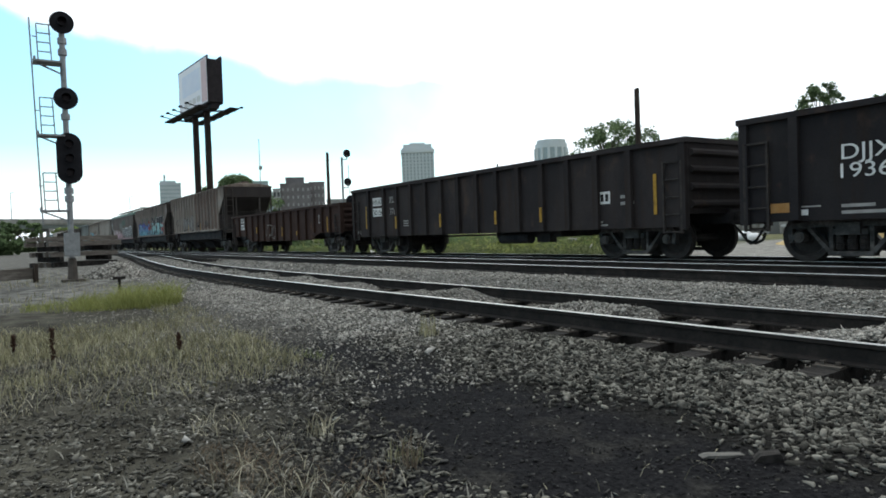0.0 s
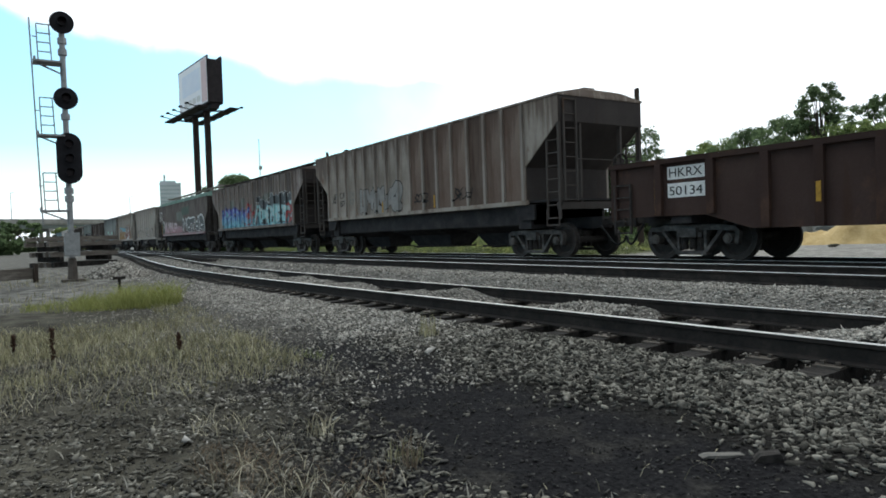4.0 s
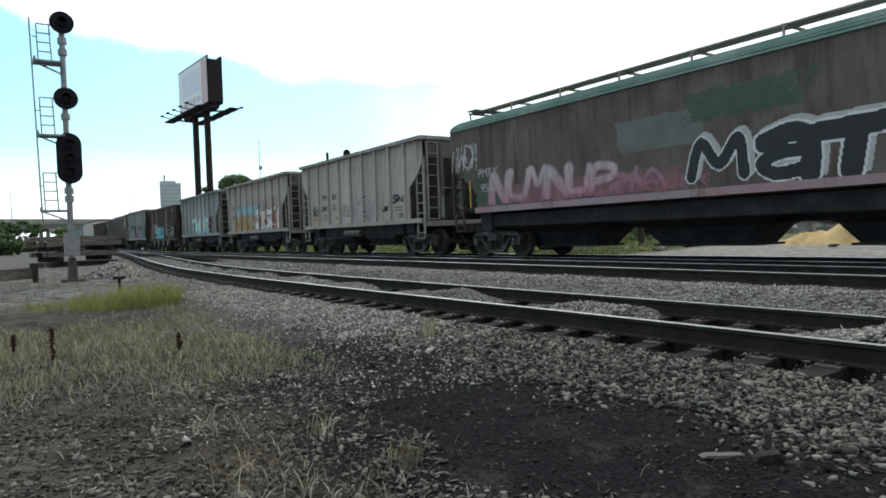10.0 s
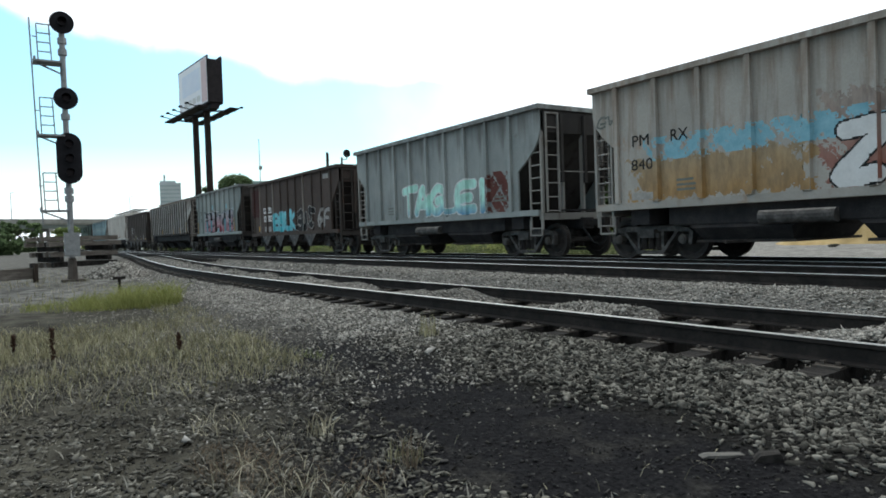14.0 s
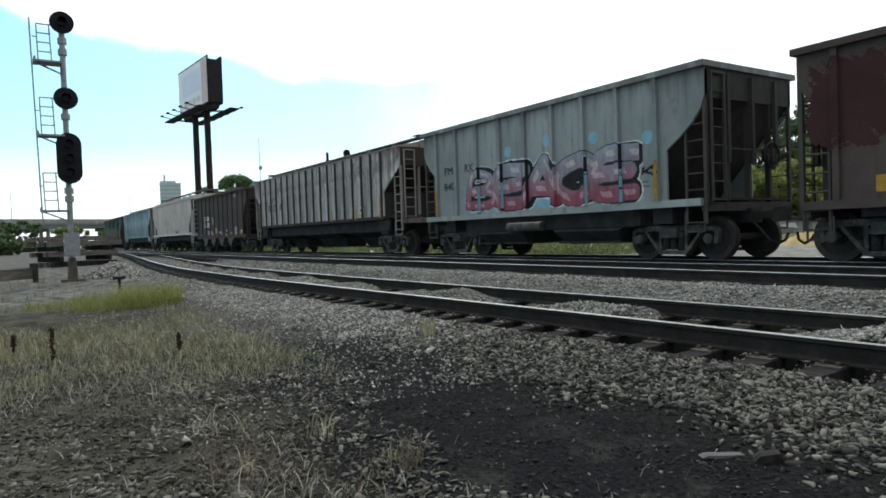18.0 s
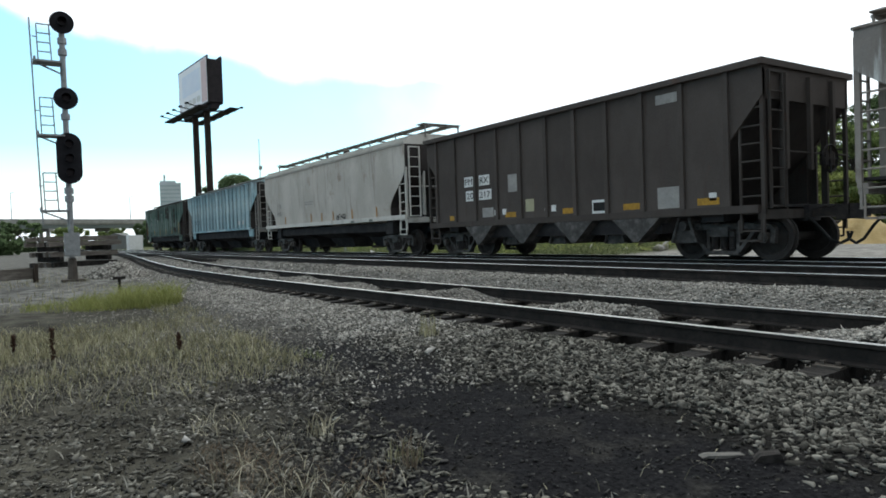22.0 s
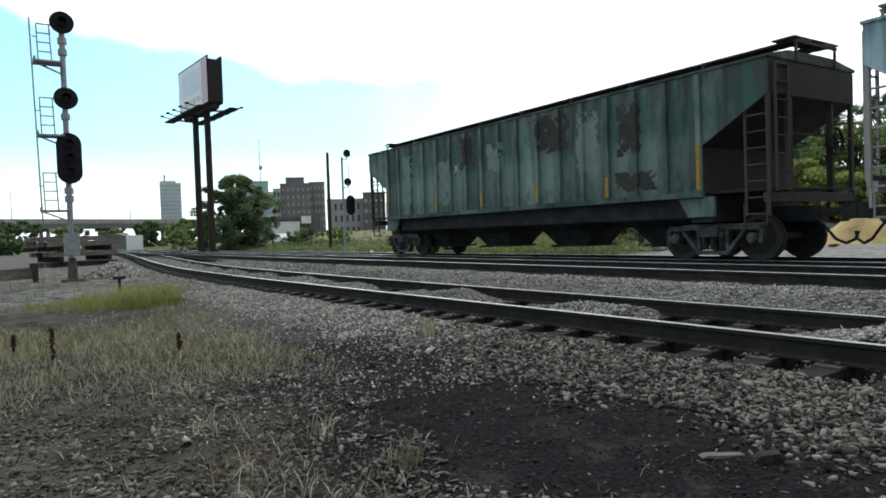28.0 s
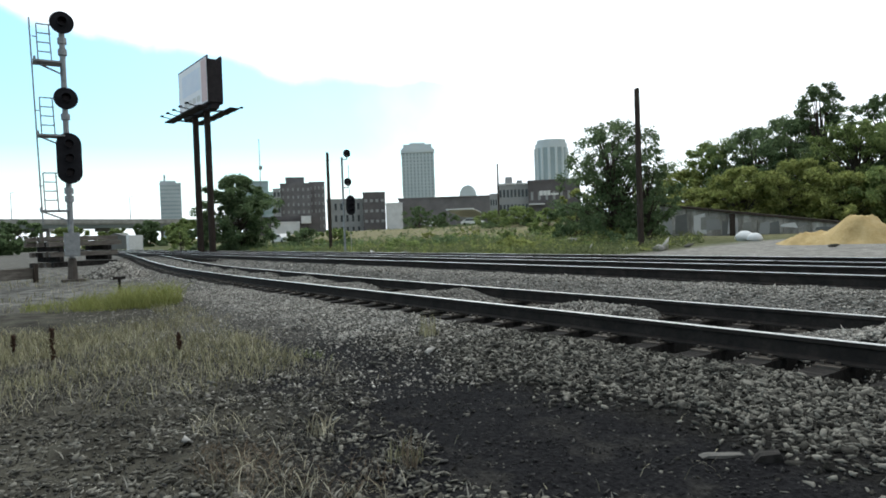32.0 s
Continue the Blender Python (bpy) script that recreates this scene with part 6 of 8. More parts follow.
def bare_pole(bearing, dist, top_e, r, label):
    p = grounded(bearing, dist)
    h = 0.73 + dist * math.tan(math.radians(top_e)) - p[2]
    thing("wooden_pole", G().cyl((0, 0, -0.2), (0, 0, h * 0.5), r, r * 0.88, 12).cyl((0, 0, h * 0.5 - 0.01), (0, 0, h), r * 0.88, r * 0.75, 12), POLEWOOD, label, "pole", at=Matrix.Translation(p))


bare_pole(-9.42, 48, 7.02, 0.13, "bare dark wooden pole without wires")
bare_pole(16.35, 28, 11.0, 0.13, "tall bare dark wooden pole beside a tree")
bare_pole(4.83, 140, 5.66, 0.2, "distant utility pole by the brick warehouse")

OLDWOOD = surface("silvered_timber", [(0.05, 0.043, 0.038), (0.13, 0.115, 0.10), (0.27, 0.25, 0.225)], 3, 0.9, 0, 0.5, (6, 0.6, 3), spread=0.3)
# a stack of old ties, a low barrier board and a short marker post
root = empty("tie_stack", pose(-41.4, 3.4, float(ground_z(-41.4, 3.4)), 0, 0, 24), "stack of old dark railway ties and beams on bare ground", "timber stack")
rs = random.Random(3)
for lay in range(6):
    z = 0.27 * lay
    if lay in (1, 3):
        for yy in (-1.3, 1.3):
            part("bearer", G().box(-1.1, 1.1, yy - 0.11, yy + 0.11, z, z + 0.26), TIE, root)
    else:
        for k in range(4):
            xx = -0.9 + 0.6 * k + rs.uniform(-0.06, 0.06)
            part("tie", G().box(xx - 0.13, xx + 0.13, -1.85 + rs.uniform(-0.25, 0.2), 1.85 + rs.uniform(-0.3, 0.2), z, z + 0.24), OLDWOOD if (lay + k) % 3 else TIE, root)
root = empty("plank_barrier", pose(-24.5, 0.2, float(ground_z(-24.5, 0.2)), 0, 0, 25), "low barrier of weathered boards on two posts", "barrier")
part("board", G().box(-0.03, 0.03, -0.85, 0.85, 0.12, 0.46), OLDWOOD, root)
for yy in (-0.75, 0.75):
    part("post", G().box(0.031, 0.13, yy - 0.06, yy + 0.06, -0.1, 0.60), POLEWOOD, root)
root = empty("marker_post", pose(-17.6, 2.34, float(ground_z(-17.6, 2.34))), "short rusty marker post with a flat cap", "post")
part("stake", G().box(-0.03, 0.03, -0.03, 0.03, -0.1, 0.36), RAIL, root)
part("cap", G().box(-0.05, 0.05, -0.13, 0.13, 0.36, 0.42), RAIL, root)
heap_n = 4200
ha, hq = RG.uniform(0, 2 * np.pi, heap_n), np.sqrt(RG.random(heap_n))
hx, hy = -26.2 + 3.0 * hq * np.cos(ha), 3.35 + 0.95 * hq * np.sin(ha)
hz = ground_z(hx, hy) + 0.46 * (1 - hq) ** 0.8 + 0.08 * wave(hx, hy, 2.2, 3)
thing("gravel_heap", fast_mesh("gravel_heap", *lumps(np.random.default_rng(4), np.stack([hx, hy, hz], -1), RG.uniform(0.05, 0.14, heap_n), 0.6, 20), STONE_MID), STONE_MID, "low heap of pale crushed stone by the tracks", "gravel heap", kind="stuff")
p = grounded(-24.5, 112)
root = empty("signal_cabinet", Matrix.Translation(p) @ pose(0, 0, 0, 0, 0, 8), "white metal signal cabinet beside the line", "cabinet")
WHITEBOX = surface("white_cabinet_paint", [(0.55, 0.55, 0.54), (0.7, 0.7, 0.69)], 3, 0.5)
part("case", G().box(-0.6, 0.6, -1.0, 1.0, 0.1, 2.3), WHITEBOX, root)
part("door", G().box(0.601, 0.63, -0.8, 0.8, 0.3, 2.1), WHITEBOX, root)
part("plinth", G().box(-0.65, 0.65, -1.05, 1.05, -0.3, 0.1), PALE, root)

# ---------------------------------------------------------------- billboard
def billboard():
    a, b = spot(-18.62, 52), spot(-20.79, 58.4)
    ax = (b - a)
    ang = math.degrees(math.atan2(ax.y, ax.x))
    mid_ = (a + b) / 2 + (spot(-19.3, 55) - spot(-19.8, 55))
    L = ax.length
    z0, z1 = 10.75, 14.2
    gz = float(ground_z(mid_.x, mid_.y))
    root = empty("billboard", pose(mid_.x, mid_.y, 0, 0, 0, ang), "two-faced roadside billboard on tall dark steel posts", "billboard")
    STEEL = surface("dark_billboard_steel", [(0.018, 0.016, 0.018), (0.04, 0.035, 0.036)], 4, 0.7)
    POSTER = surface("pale_poster", [(0.82, 0.83, 0.87), (0.92, 0.92, 0.93)], 0.8, 0.6, 0, 0)
    h = L / 2
    # local +y looks to the right of the axis or left: the camera sees the side at +y
    s = 1 if (Matrix.Rotation(math.radians(ang), 3, "Z") @ Vector((0, 1, 0))).dot(Vector((0, 0, 0)) - mid_) > 0 else -1
    for f in (s, -s):
        y = f * 0.55
        fc = part("face", G().box(-h, h, min(y, y - f * 0.1), max(y, y - f * 0.1), z0, z1), STEEL, root, "framed advertising face")
        if f == s:
            part("poster", G().box(-h + 0.1, h - 0.1, min(y + f * 0.004, y + f * 0.02), max(y + f * 0.004, y + f * 0.02), z0 + 0.12, z1 - 0.12), POSTER, fc, "pale poster with a blue-grey panel")
            part("poster_panel", G().box(-h * 0.55, h * 0.72, min(y + f * 0.022, y + f * 0.03), max(y + f * 0.022, y + f * 0.03), z0 + 1.25, z1 - 0.55), surface("blue_grey_print", [(0.68, 0.74, 0.85), (0.80, 0.84, 0.90)], 1, 0.6, 0, 0), fc)
            part("poster_band", G().box(-h + 0.15, -h * 0.62, min(y + f * 0.022, y + f * 0.03), max(y + f * 0.022, y + f * 0.03), z0 + 0.2, z1 - 0.2), surface("pink_print", [(0.62, 0.46, 0.46), (0.7, 0.58, 0.57)], 1, 0.6, 0, 0), fc)
            for k in range(4):
                x0 = -h * 0.5 + k * 1.0
                part("print_bar", G().box(x0, x0 + 0.75, min(y + f * 0.022, y + f * 0.03), max(y + f * 0.022, y + f * 0.03), z0 + 0.42, z0 + 0.85), WHITE, fc)
    part("frame", G().box(-h + 0.02, h - 0.02, -0.44, 0.44, z0 + 0.1, z0 + 0.5).box(-h + 0.02, -h + 0.16, -0.44, 0.44, z0 + 0.5, z1 - 0.25), STEEL, root)
    for y in (s * 1.15, -s * 1.15):
        wk = part("catwalk", G().box(-h - 0.6, h + 0.9, y - 0.35, y + 0.35, z0 - 0.42, z0 - 0.32), STEEL, root)
        for k in range(5):
            x = -h + 0.3 + (L - 0.6) * k / 4
            part("lamp_arm", G().bar((x, y, z0 - 0.3), (x, y * 1.75, z0 - 0.12), 0.06).box(x - 0.14, x + 0.14, y * 1.75 - 0.1, y * 1.75 + 0.1, z0 - 0.16, z0 - 0.05), STEEL, wk)
        part("outrigger", G().bar((0, 0, z0 - 0.45), (0, y, z0 - 0.4), 0.12).bar((-h * 0.8, 0, z0 - 0.45), (-h * 0.8, y, z0 - 0.4), 0.12).bar((h * 0.8, 0, z0 - 0.45), (h * 0.8, y, z0 - 0.4), 0.12), STEEL, root)
    part("spine_beam", G().box(-h * 0.95, h * 0.95, -0.3, 0.3, z0 - 0.32, z0 + 0.099), STEEL, root)
    for x in (-h * 0.40, h * 0.40):
        part("post", G().cyl((x, 0, gz - 0.3), (x, 0, z0 - 0.3), 0.25, 0.23, 16), surface("tall_post_steel", [(0.022, 0.017, 0.015), (0.045, 0.034, 0.028)], 3, 0.7), root, "tall dark steel post")


billboard()

# ---------------------------------------------------------------- overpass
CONC = surface("weathered_concrete", [(0.17, 0.17, 0.16), (0.26, 0.26, 0.245), (0.33, 0.325, 0.31)], 0.6, 0.9, 0, 0.2)
CONC_DARK = surface("shaded_concrete", [(0.12, 0.125, 0.12), (0.19, 0.19, 0.185)], 0.6, 0.9, 0, 0.2)
GIRDER = surface("green_grey_girder", [(0.10, 0.12, 0.115), (0.15, 0.17, 0.16)], 0.5, 0.7)
p0, p1 = spot(-60, 230), spot(-14.0, 335)
ax = p1 - p0
root = empty("overpass", pose(p0.x, p0.y, 0, 0, 0, math.degrees(math.atan2(ax.y, ax.x))), "long concrete highway overpass on round-capped piers", "overpass")
Lb = ax.length
part("deck", G().box(0, Lb, -6, 6, 8.0, 8.6), CONC, root)
for y in (-6.3, 6.0):
    part("parapet", G().box(0, Lb, y, y + 0.3, 8.4, 9.9), CONC, root)
    part("girder", G().box(0, Lb, y + 0.4, y + 0.9, 6.75, 7.999), GIRDER, root)
for k in range(int(Lb / 24)):
    x = 10 + 24 * k
    pr = part("pier_cap", G().box(x - 0.8, x + 0.8, -6, 6, 5.7, 6.74), CONC, root)
    for y in (-4, 0, 4):
        part("pier_column", G().cyl((x, y, -1.5), (x, y, 5.71), 0.6, n=14), CONC, pr)
for x in (Lb * 0.46, Lb * 0.515, Lb * 0.7):
    part("lamp_post", G().cyl((x, 6.4, 8.4), (x, 6.4, 19), 0.16, 0.09, 8).bar((x, 6.4, 19), (x, 4.4, 19.3), 0.12), GALV, root)
thing("equipment_shed", G().box(-2, 2, -1.6, 1.6, -0.5, 2.6).prism([(-2.2, 2.6), (2.2, 2.6), (0, 3.2)], -1.7, 1.7), CONC_DARK, "small dark equipment shed near the overpass", "shed", at=Matrix.Translation(grounded(-25.6, 150)) @ pose(0, 0, 0, 0, 0, 60))

# ---------------------------------------------------------------- the town behind
GLASSY = surface("dark_window_glass", [(0.03, 0.035, 0.04), (0.06, 0.07, 0.075)], 2, 0.25, 0, 0, spec=0.5)


def building(name, label, b0, b1, dist, top_e, depth, wall, floors, bays_, win=GLASSY, win_w=0.6, win_h=0.55, base_z=None, parapet=0.8, ribbon=False, face_turn=0.0, first=0.25, category="building"):
    """A block whose front runs between two bearings; windows are set into the front."""
    a, b = spot(b0, dist), spot(b1, dist)
    ax = b - a
    W = ax.length
    z1 = 0.73 + dist * math.tan(math.radians(top_e))
    m_ = (a + b) / 2
    z0 = -3.0 if base_z is None else base_z
    root = empty(name, pose(m_.x, m_.y, 0, 0, 0, math.degrees(math.atan2(ax.y, ax.x)) + face_turn), label, category)
    part("wall", G().box(-W / 2, W / 2, 0.0, depth, z0, z1), wall, root)
    part("parapet", G().box(-W / 2 - 0.01 * W, W / 2 + 0.01 * W, -0.01 * W, depth, z1 + 0.001, z1 + parapet), wall, root)
    if floors:
        ground_ = 0.73
        fh = (z1 - ground_) / floors
        cw = W / bays_
        wm = G().box(-cw * win_w / 2, cw * win_w / 2, -0.012 * W - 0.02, 0.01, 0, fh * win_h).mesh("window", win)
        for f in range(floors):
            z = ground_ + fh * (f + first)
            if ribbon:
                part("window_band", G().box(-W / 2 + 0.03 * W, W / 2 - 0.03 * W, -0.012 * W, 0.01, z, z + fh * win_h), win, root)
                continue
            for k in range(bays_):
                part("window", wm, win, root, at=pose(-W / 2 + cw * (k + 0.5), 0, z))
    return root


# Far cladding paled towards blue, the haze painted into its tone
SLAB = surface("hazed_slab_cladding", [(0.36, 0.41, 0.44), (0.48, 0.53, 0.56)], 0.05, 0.7, 0, 0)
# Both bricks greyed and blued: distance haze is mixed into their colour
BRICK = surface("hazed_brown_brick", [(0.125, 0.12, 0.122), (0.20, 0.19, 0.192)], 0.3, 0.9, 0, 0)
BRICK2 = surface("hazed_dark_red_brick", [(0.095, 0.088, 0.09), (0.15, 0.138, 0.14)], 0.3, 0.9, 0, 0)
GREYB = surface("grey_render", [(0.24, 0.245, 0.245), (0.34, 0.345, 0.34)], 0.3, 0.9, 0, 0)
TEAL = surface("pale_teal_cladding", [(0.24, 0.32, 0.31), (0.33, 0.41, 0.40)], 0.1, 0.6, 0, 0)
# Tower stone and glass hold the same painted bluish haze
LIMESTONE = surface("hazed_limestone", [(0.46, 0.52, 0.54), (0.60, 0.65, 0.67)], 0.03, 0.8, 0, 0)
GREYGLASS = surface("hazed_glass", [(0.26, 0.32, 0.34), (0.38, 0.45, 0.47)], 0.05, 0.4, 0, 0)
ROOFW = surface("white_roof_sheet", [(0.5, 0.5, 0.5), (0.68, 0.68, 0.68)], 0.5, 0.6, 0, 0)

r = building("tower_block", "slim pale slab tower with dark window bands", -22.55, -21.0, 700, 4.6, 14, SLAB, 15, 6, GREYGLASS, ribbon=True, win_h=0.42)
part("roof_mast", G().cyl((-5, 6, 56), (-5, 6, 66), 0.8, n=8), GALV, r)
part("roof_block", G().box(-9, 5, 2, 12, 57.9, 60), SLAB, r)
building("office_block", "pale teal office block behind trees", -16.2, -14.3, 420, 4.65, 20, TEAL, 9, 6, GREYGLASS, ribbon=True)
building("office_block", "pale stepped office block", -14.6, -13.3, 400, 3.75, 20, TEAL, 7, 5, GREYGLASS, ribbon=True)
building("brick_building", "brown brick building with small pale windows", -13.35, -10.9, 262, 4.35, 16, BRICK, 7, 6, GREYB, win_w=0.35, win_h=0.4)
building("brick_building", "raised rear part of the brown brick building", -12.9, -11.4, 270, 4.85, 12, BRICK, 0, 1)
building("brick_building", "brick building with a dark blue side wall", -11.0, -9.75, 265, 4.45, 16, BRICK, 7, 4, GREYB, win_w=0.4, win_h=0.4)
building("annex", "pale annex of the brick building", -13.95, -13.36, 260, 3.95, 14, GREYB, 6, 2)
building("low_shed", "low flat shed with pale roof edge", -15.5, -11.0, 200, 1.55, 12, BRICK2, 0, 1, parapet=0.9)
building("low_shed", "low shed with a white roof edge", -14.2, -11.9, 185, 1.25, 10, ROOFW, 0, 1, parapet=0.4)
building("low_shed", "low dark shed with white awning", -11.9, -10.2, 190, 1.75, 10, BRICK2, 0, 1, parapet=0.8)
building("white_awning", "white awning on a low shed", -11.75, -10.95, 186, 1.75, 3, ROOFW, 0, 1, parapet=0.2, base_z=4.6)
r = building("warehouse", "grey brick warehouse with tall windows", -9.6, -6.3, 232, 2.95, 18, GREYB, 3, 7, win_w=0.4, win_h=0.55)
building("warehouse", "dark brick warehouse with flat roof", -6.6, -4.75, 228, 3.45, 20, BRICK2, 4, 4, GREYB, win_w=0.55, win_h=0.28)
building("warehouse", "low building with a white mural wall", -4.7, -3.3, 226, 2.5, 14, ROOFW, 0, 1)
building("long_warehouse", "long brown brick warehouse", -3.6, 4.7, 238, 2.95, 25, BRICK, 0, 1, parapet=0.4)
building("long_warehouse", "grey end of the long warehouse", 4.1, 4.95, 170, 2.9, 20, GREYB, 3, 4, win_w=0.5, win_h=0.5)
p = spot(2.2, 150)
root = empty("loading_shed", pose(p.x, p.y, 1.2, 0, 0, -50), "open loading shed with white sheet roof", "shed")
part("roof", G().prism([(-7, 3.0), (7, 4.3), (7, 4.6), (-7, 3.3)], -3, 3), ROOFW, root)
for x in (-6, 0, 6):
    part("column", G().box(x - 0.15, x + 0.15, -2.8, -2.5, -2, 3.2 + (x + 7) * 0.09), CONC, root)
for b, d in ((-13.3, 95), (-1.2, 140), (2.6, 130)):
    p = grounded(b, d)
    root = empty("parked_car", Matrix.Translation(p) @ pose(0, 0, 0, 0, 0, RG.uniform(-30, 40)), "pale car parked beyond the weeds", "car")
    part("body", G().prism([(-2.1, 0.35), (2.1, 0.35), (2.15, 0.75), (1.3, 0.9), (0.7, 1.35), (-1.0, 1.4), (-1.7, 0.95), (-2.15, 0.85)], -0.85, 0.85), WHITEBOX, root)
    for x in (-1.3, 1.3):
        for y in (-0.8, 0.8):
            part("wheel", G().cyl((x, y - 0.1, 0.32), (x, y + 0.1, 0.32), 0.32, n=14), BLACK, root)
    part("side_window", G().prism([(-1.3, 0.95), (1.0, 0.95), (0.6, 1.28), (-0.95, 1.32)], -0.862, -0.852), GLASSY, root)

# the two high towers and a domed roof
W = 41.0
p = spot(-1.87, 900)
root = empty("skyscraper", pose(p.x, p.y, 0, 0, 0, 58.6), "tall pale stone tower with a stepped crown", "skyscraper")
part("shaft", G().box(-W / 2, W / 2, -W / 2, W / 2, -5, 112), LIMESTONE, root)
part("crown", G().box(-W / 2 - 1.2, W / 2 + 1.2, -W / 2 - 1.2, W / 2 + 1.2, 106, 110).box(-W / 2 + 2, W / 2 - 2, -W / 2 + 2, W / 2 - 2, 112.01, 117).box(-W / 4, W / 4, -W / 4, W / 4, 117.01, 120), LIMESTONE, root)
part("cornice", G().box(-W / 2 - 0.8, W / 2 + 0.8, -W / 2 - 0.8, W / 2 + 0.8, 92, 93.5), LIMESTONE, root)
wv = G().box(-1.0, 1.0, -0.5, 0.0, 0, 3.0).mesh("window", GREYGLASS)
for f in range(22):
    for k in range(9):
        for side in range(2):
            m4 = Matrix.Rotation(math.radians(180 * side), 4, "Z") @ pose(-W / 2 + W * (k + 0.5) / 9, -W / 2 + 0.2, 12 + f * 4.3)
            part("window", wv, GREYGLASS, root, at=m4)
for k in range(10):
    for side in range(2):
        part("pilaster", G().box(-0.5, 0.5, -0.9, 0.0, 50, 106), LIMESTONE, root, at=Matrix.Rotation(math.radians(180 * side), 4, "Z") @ pose(-W / 2 + W * k / 9, -W / 2, 0))
p = spot(9.35, 950)
root = empty("skyscraper", pose(p.x, p.y, 0), "tall round-fronted glass and concrete tower", "skyscraper")
prof_r = 21.5
part("shaft", G().cyl((0, 0, -5), (0, 0, 118), prof_r, n=28), GREYGLASS, root)
part("crown", G().cyl((0, 0, 118.01), (0, 0, 123), prof_r * 0.92, n=28).cyl((0, 0, 112), (0, 0, 118), prof_r * 1.02, n=28), LIMESTONE, root)
for k in range(14):
    a = 2 * math.pi * k / 14
    part("pilaster", G().cyl((prof_r * math.cos(a), prof_r * math.sin(a), -5), (prof_r * math.cos(a), prof_r * math.sin(a), 112), 2.0, n=6), LIMESTONE, root)
p = spot(2.27, 900)
root = empty("domed_building", pose(p.x, p.y, 0), "distant pale building with an arched roof", "building")
dome = []
for i in range(9):
    a = math.pi * i / 8
    dome.append((11.2 * math.cos(a), 49 + 13.5 * math.sin(a)))
part("arch_roof", G().prism([(11.2, -5), *dome, (-11.2, -5)], -8, 8), LIMESTONE, root, at=pose(0, 0, 0, 0, 0, 54))
thing("distant_spire", G().cyl((0, 0, 0), (0, 0, 44), 3.5, 3.0, 10).cyl((0, 0, 44), (0, 0, 48), 3.2, 0.6, 10), SLAB, "distant rounded roof tank", "tank", at=Matrix.Translation(spot(5.7, 650, 0)))
p = spot(-14.9, 320)
thing("radio_mast", G().cyl((0, 0, 0), (0, 0, 46.5), 0.35, 0.15, 6).box(0.2, 1.6, -0.6, 0.6, 32.5, 34.2), GALV, "thin grey radio mast with a small panel", "radio mast", at=Matrix.Translation((p.x, p.y, 0)))

# the two-storey factory with its dark sign wall
r = building("factory", "two-storey grey factory wing with white windows", 4.86, 7.35, 150, 3.75, 14, GREYB, 3, 8, win_w=0.55, win_h=0.5, parapet=0.3)
part("roof_edge", G().box(-3.3, 3.3, -0.3, 0.2, 10.9, 11.15), ROOFW, r)
part("roof_tank", G().cyl((-1.0, 5, 10.8), (-1.0, 5, 12.9), 0.9, 0.8, 12), GREYB, r, "round roof tank")
part("roof_tank", G().box(0.8, 2.0, 4, 5, 10.8, 12.0), GREYB, r)
r = building("factory", "dark red-brick factory front with a painted sign", 7.35, 11.6, 148, 3.95, 16, BRICK2, 2, 7, GREYB, win_w=0.35, win_h=0.35, parapet=0.5)
for k, w_ in enumerate((0.75, 0.7, 0.7, 1.6)):
    x0 = (-3.1, -2.25, -1.45, -0.65)[k]
    part("sign_bar", G().box(x0, x0 + w_, -0.16, -0.12, 8.1 if k < 3 else 8.1, 9.1 if k < 3 else 8.5), WHITE, r)
part("canopy", G().box(-5.4, -2.0, -1.2, 0.0, 6.1, 6.4), ROOFW, r)
building("low_shed", "low dark outbuilding among bushes", 10.6, 12.6, 80, 1.55, 6, BRICK2, 0, 1, parapet=0.3)

# ---------------------------------------------------------------- the lot with its wall and sand
a, b = spot(16.7, 44), spot(30.5, 40)
ax = b - a
root = empty("concrete_wall", pose(a.x, a.y, 0, 0, 0, math.degrees(math.atan2(ax.y, ax.x))), "low sloping concrete wall with peeling white patches", "wall")
Lw = ax.length
CW = surface("patchy_painted_concrete", [(0.07, 0.066, 0.058), (0.26, 0.25, 0.23), (0.62, 0.61, 0.58)], 1.3, 0.9, 0, 0.3, (1.6, 1, 0.5), spread=0.26)
n = 8
top = lambda x: 2.05 - 1.55 * x / Lw
for k in range(n):
    x0, x1 = Lw * k / n, Lw * (k + 1) / n - 0.03
    part("panel", G().prism([(x0, -0.5), (x1, -0.5), (x1, top(x1)), (x0, top(x0))], 0, 0.25), CW, root)
    part("coping", G().prism([(x0, top(x0) + 0.001), (x1, top(x1) + 0.001), (x1, top(x1) + 0.13), (x0, top(x0) + 0.13)], -0.12, 0.37), POLEWOOD, root)
rw = random.Random(8)
for k in range(16):
    x0, w_ = Lw * (k + rw.random()) / 17, rw.uniform(0.35, 1.1)
    lo, hi = rw.uniform(0.0, 0.45), top(x0 + w_) - rw.uniform(0.12, 0.4)
    if hi - lo > 0.15:
        part("paint_patch", G().prism([(x0, lo), (x0 + w_, lo + rw.uniform(-0.1, 0.1)), (x0 + w_ * rw.uniform(0.8, 1), hi), (x0 + rw.uniform(0, 0.12), hi - rw.uniform(0, 0.15))], -0.006 - 0.001 * k, -0.002 - 0.001 * k), (ROOFW, CONC, GREYB, CONC_DARK)[k % 4], root, "worn patch of wall paint")
part("buttress", G().box(Lw * 0.49, Lw * 0.49 + 0.25, -0.2, -0.002, -0.5, top(Lw * 0.49) - 0.05), POLEWOOD, root)
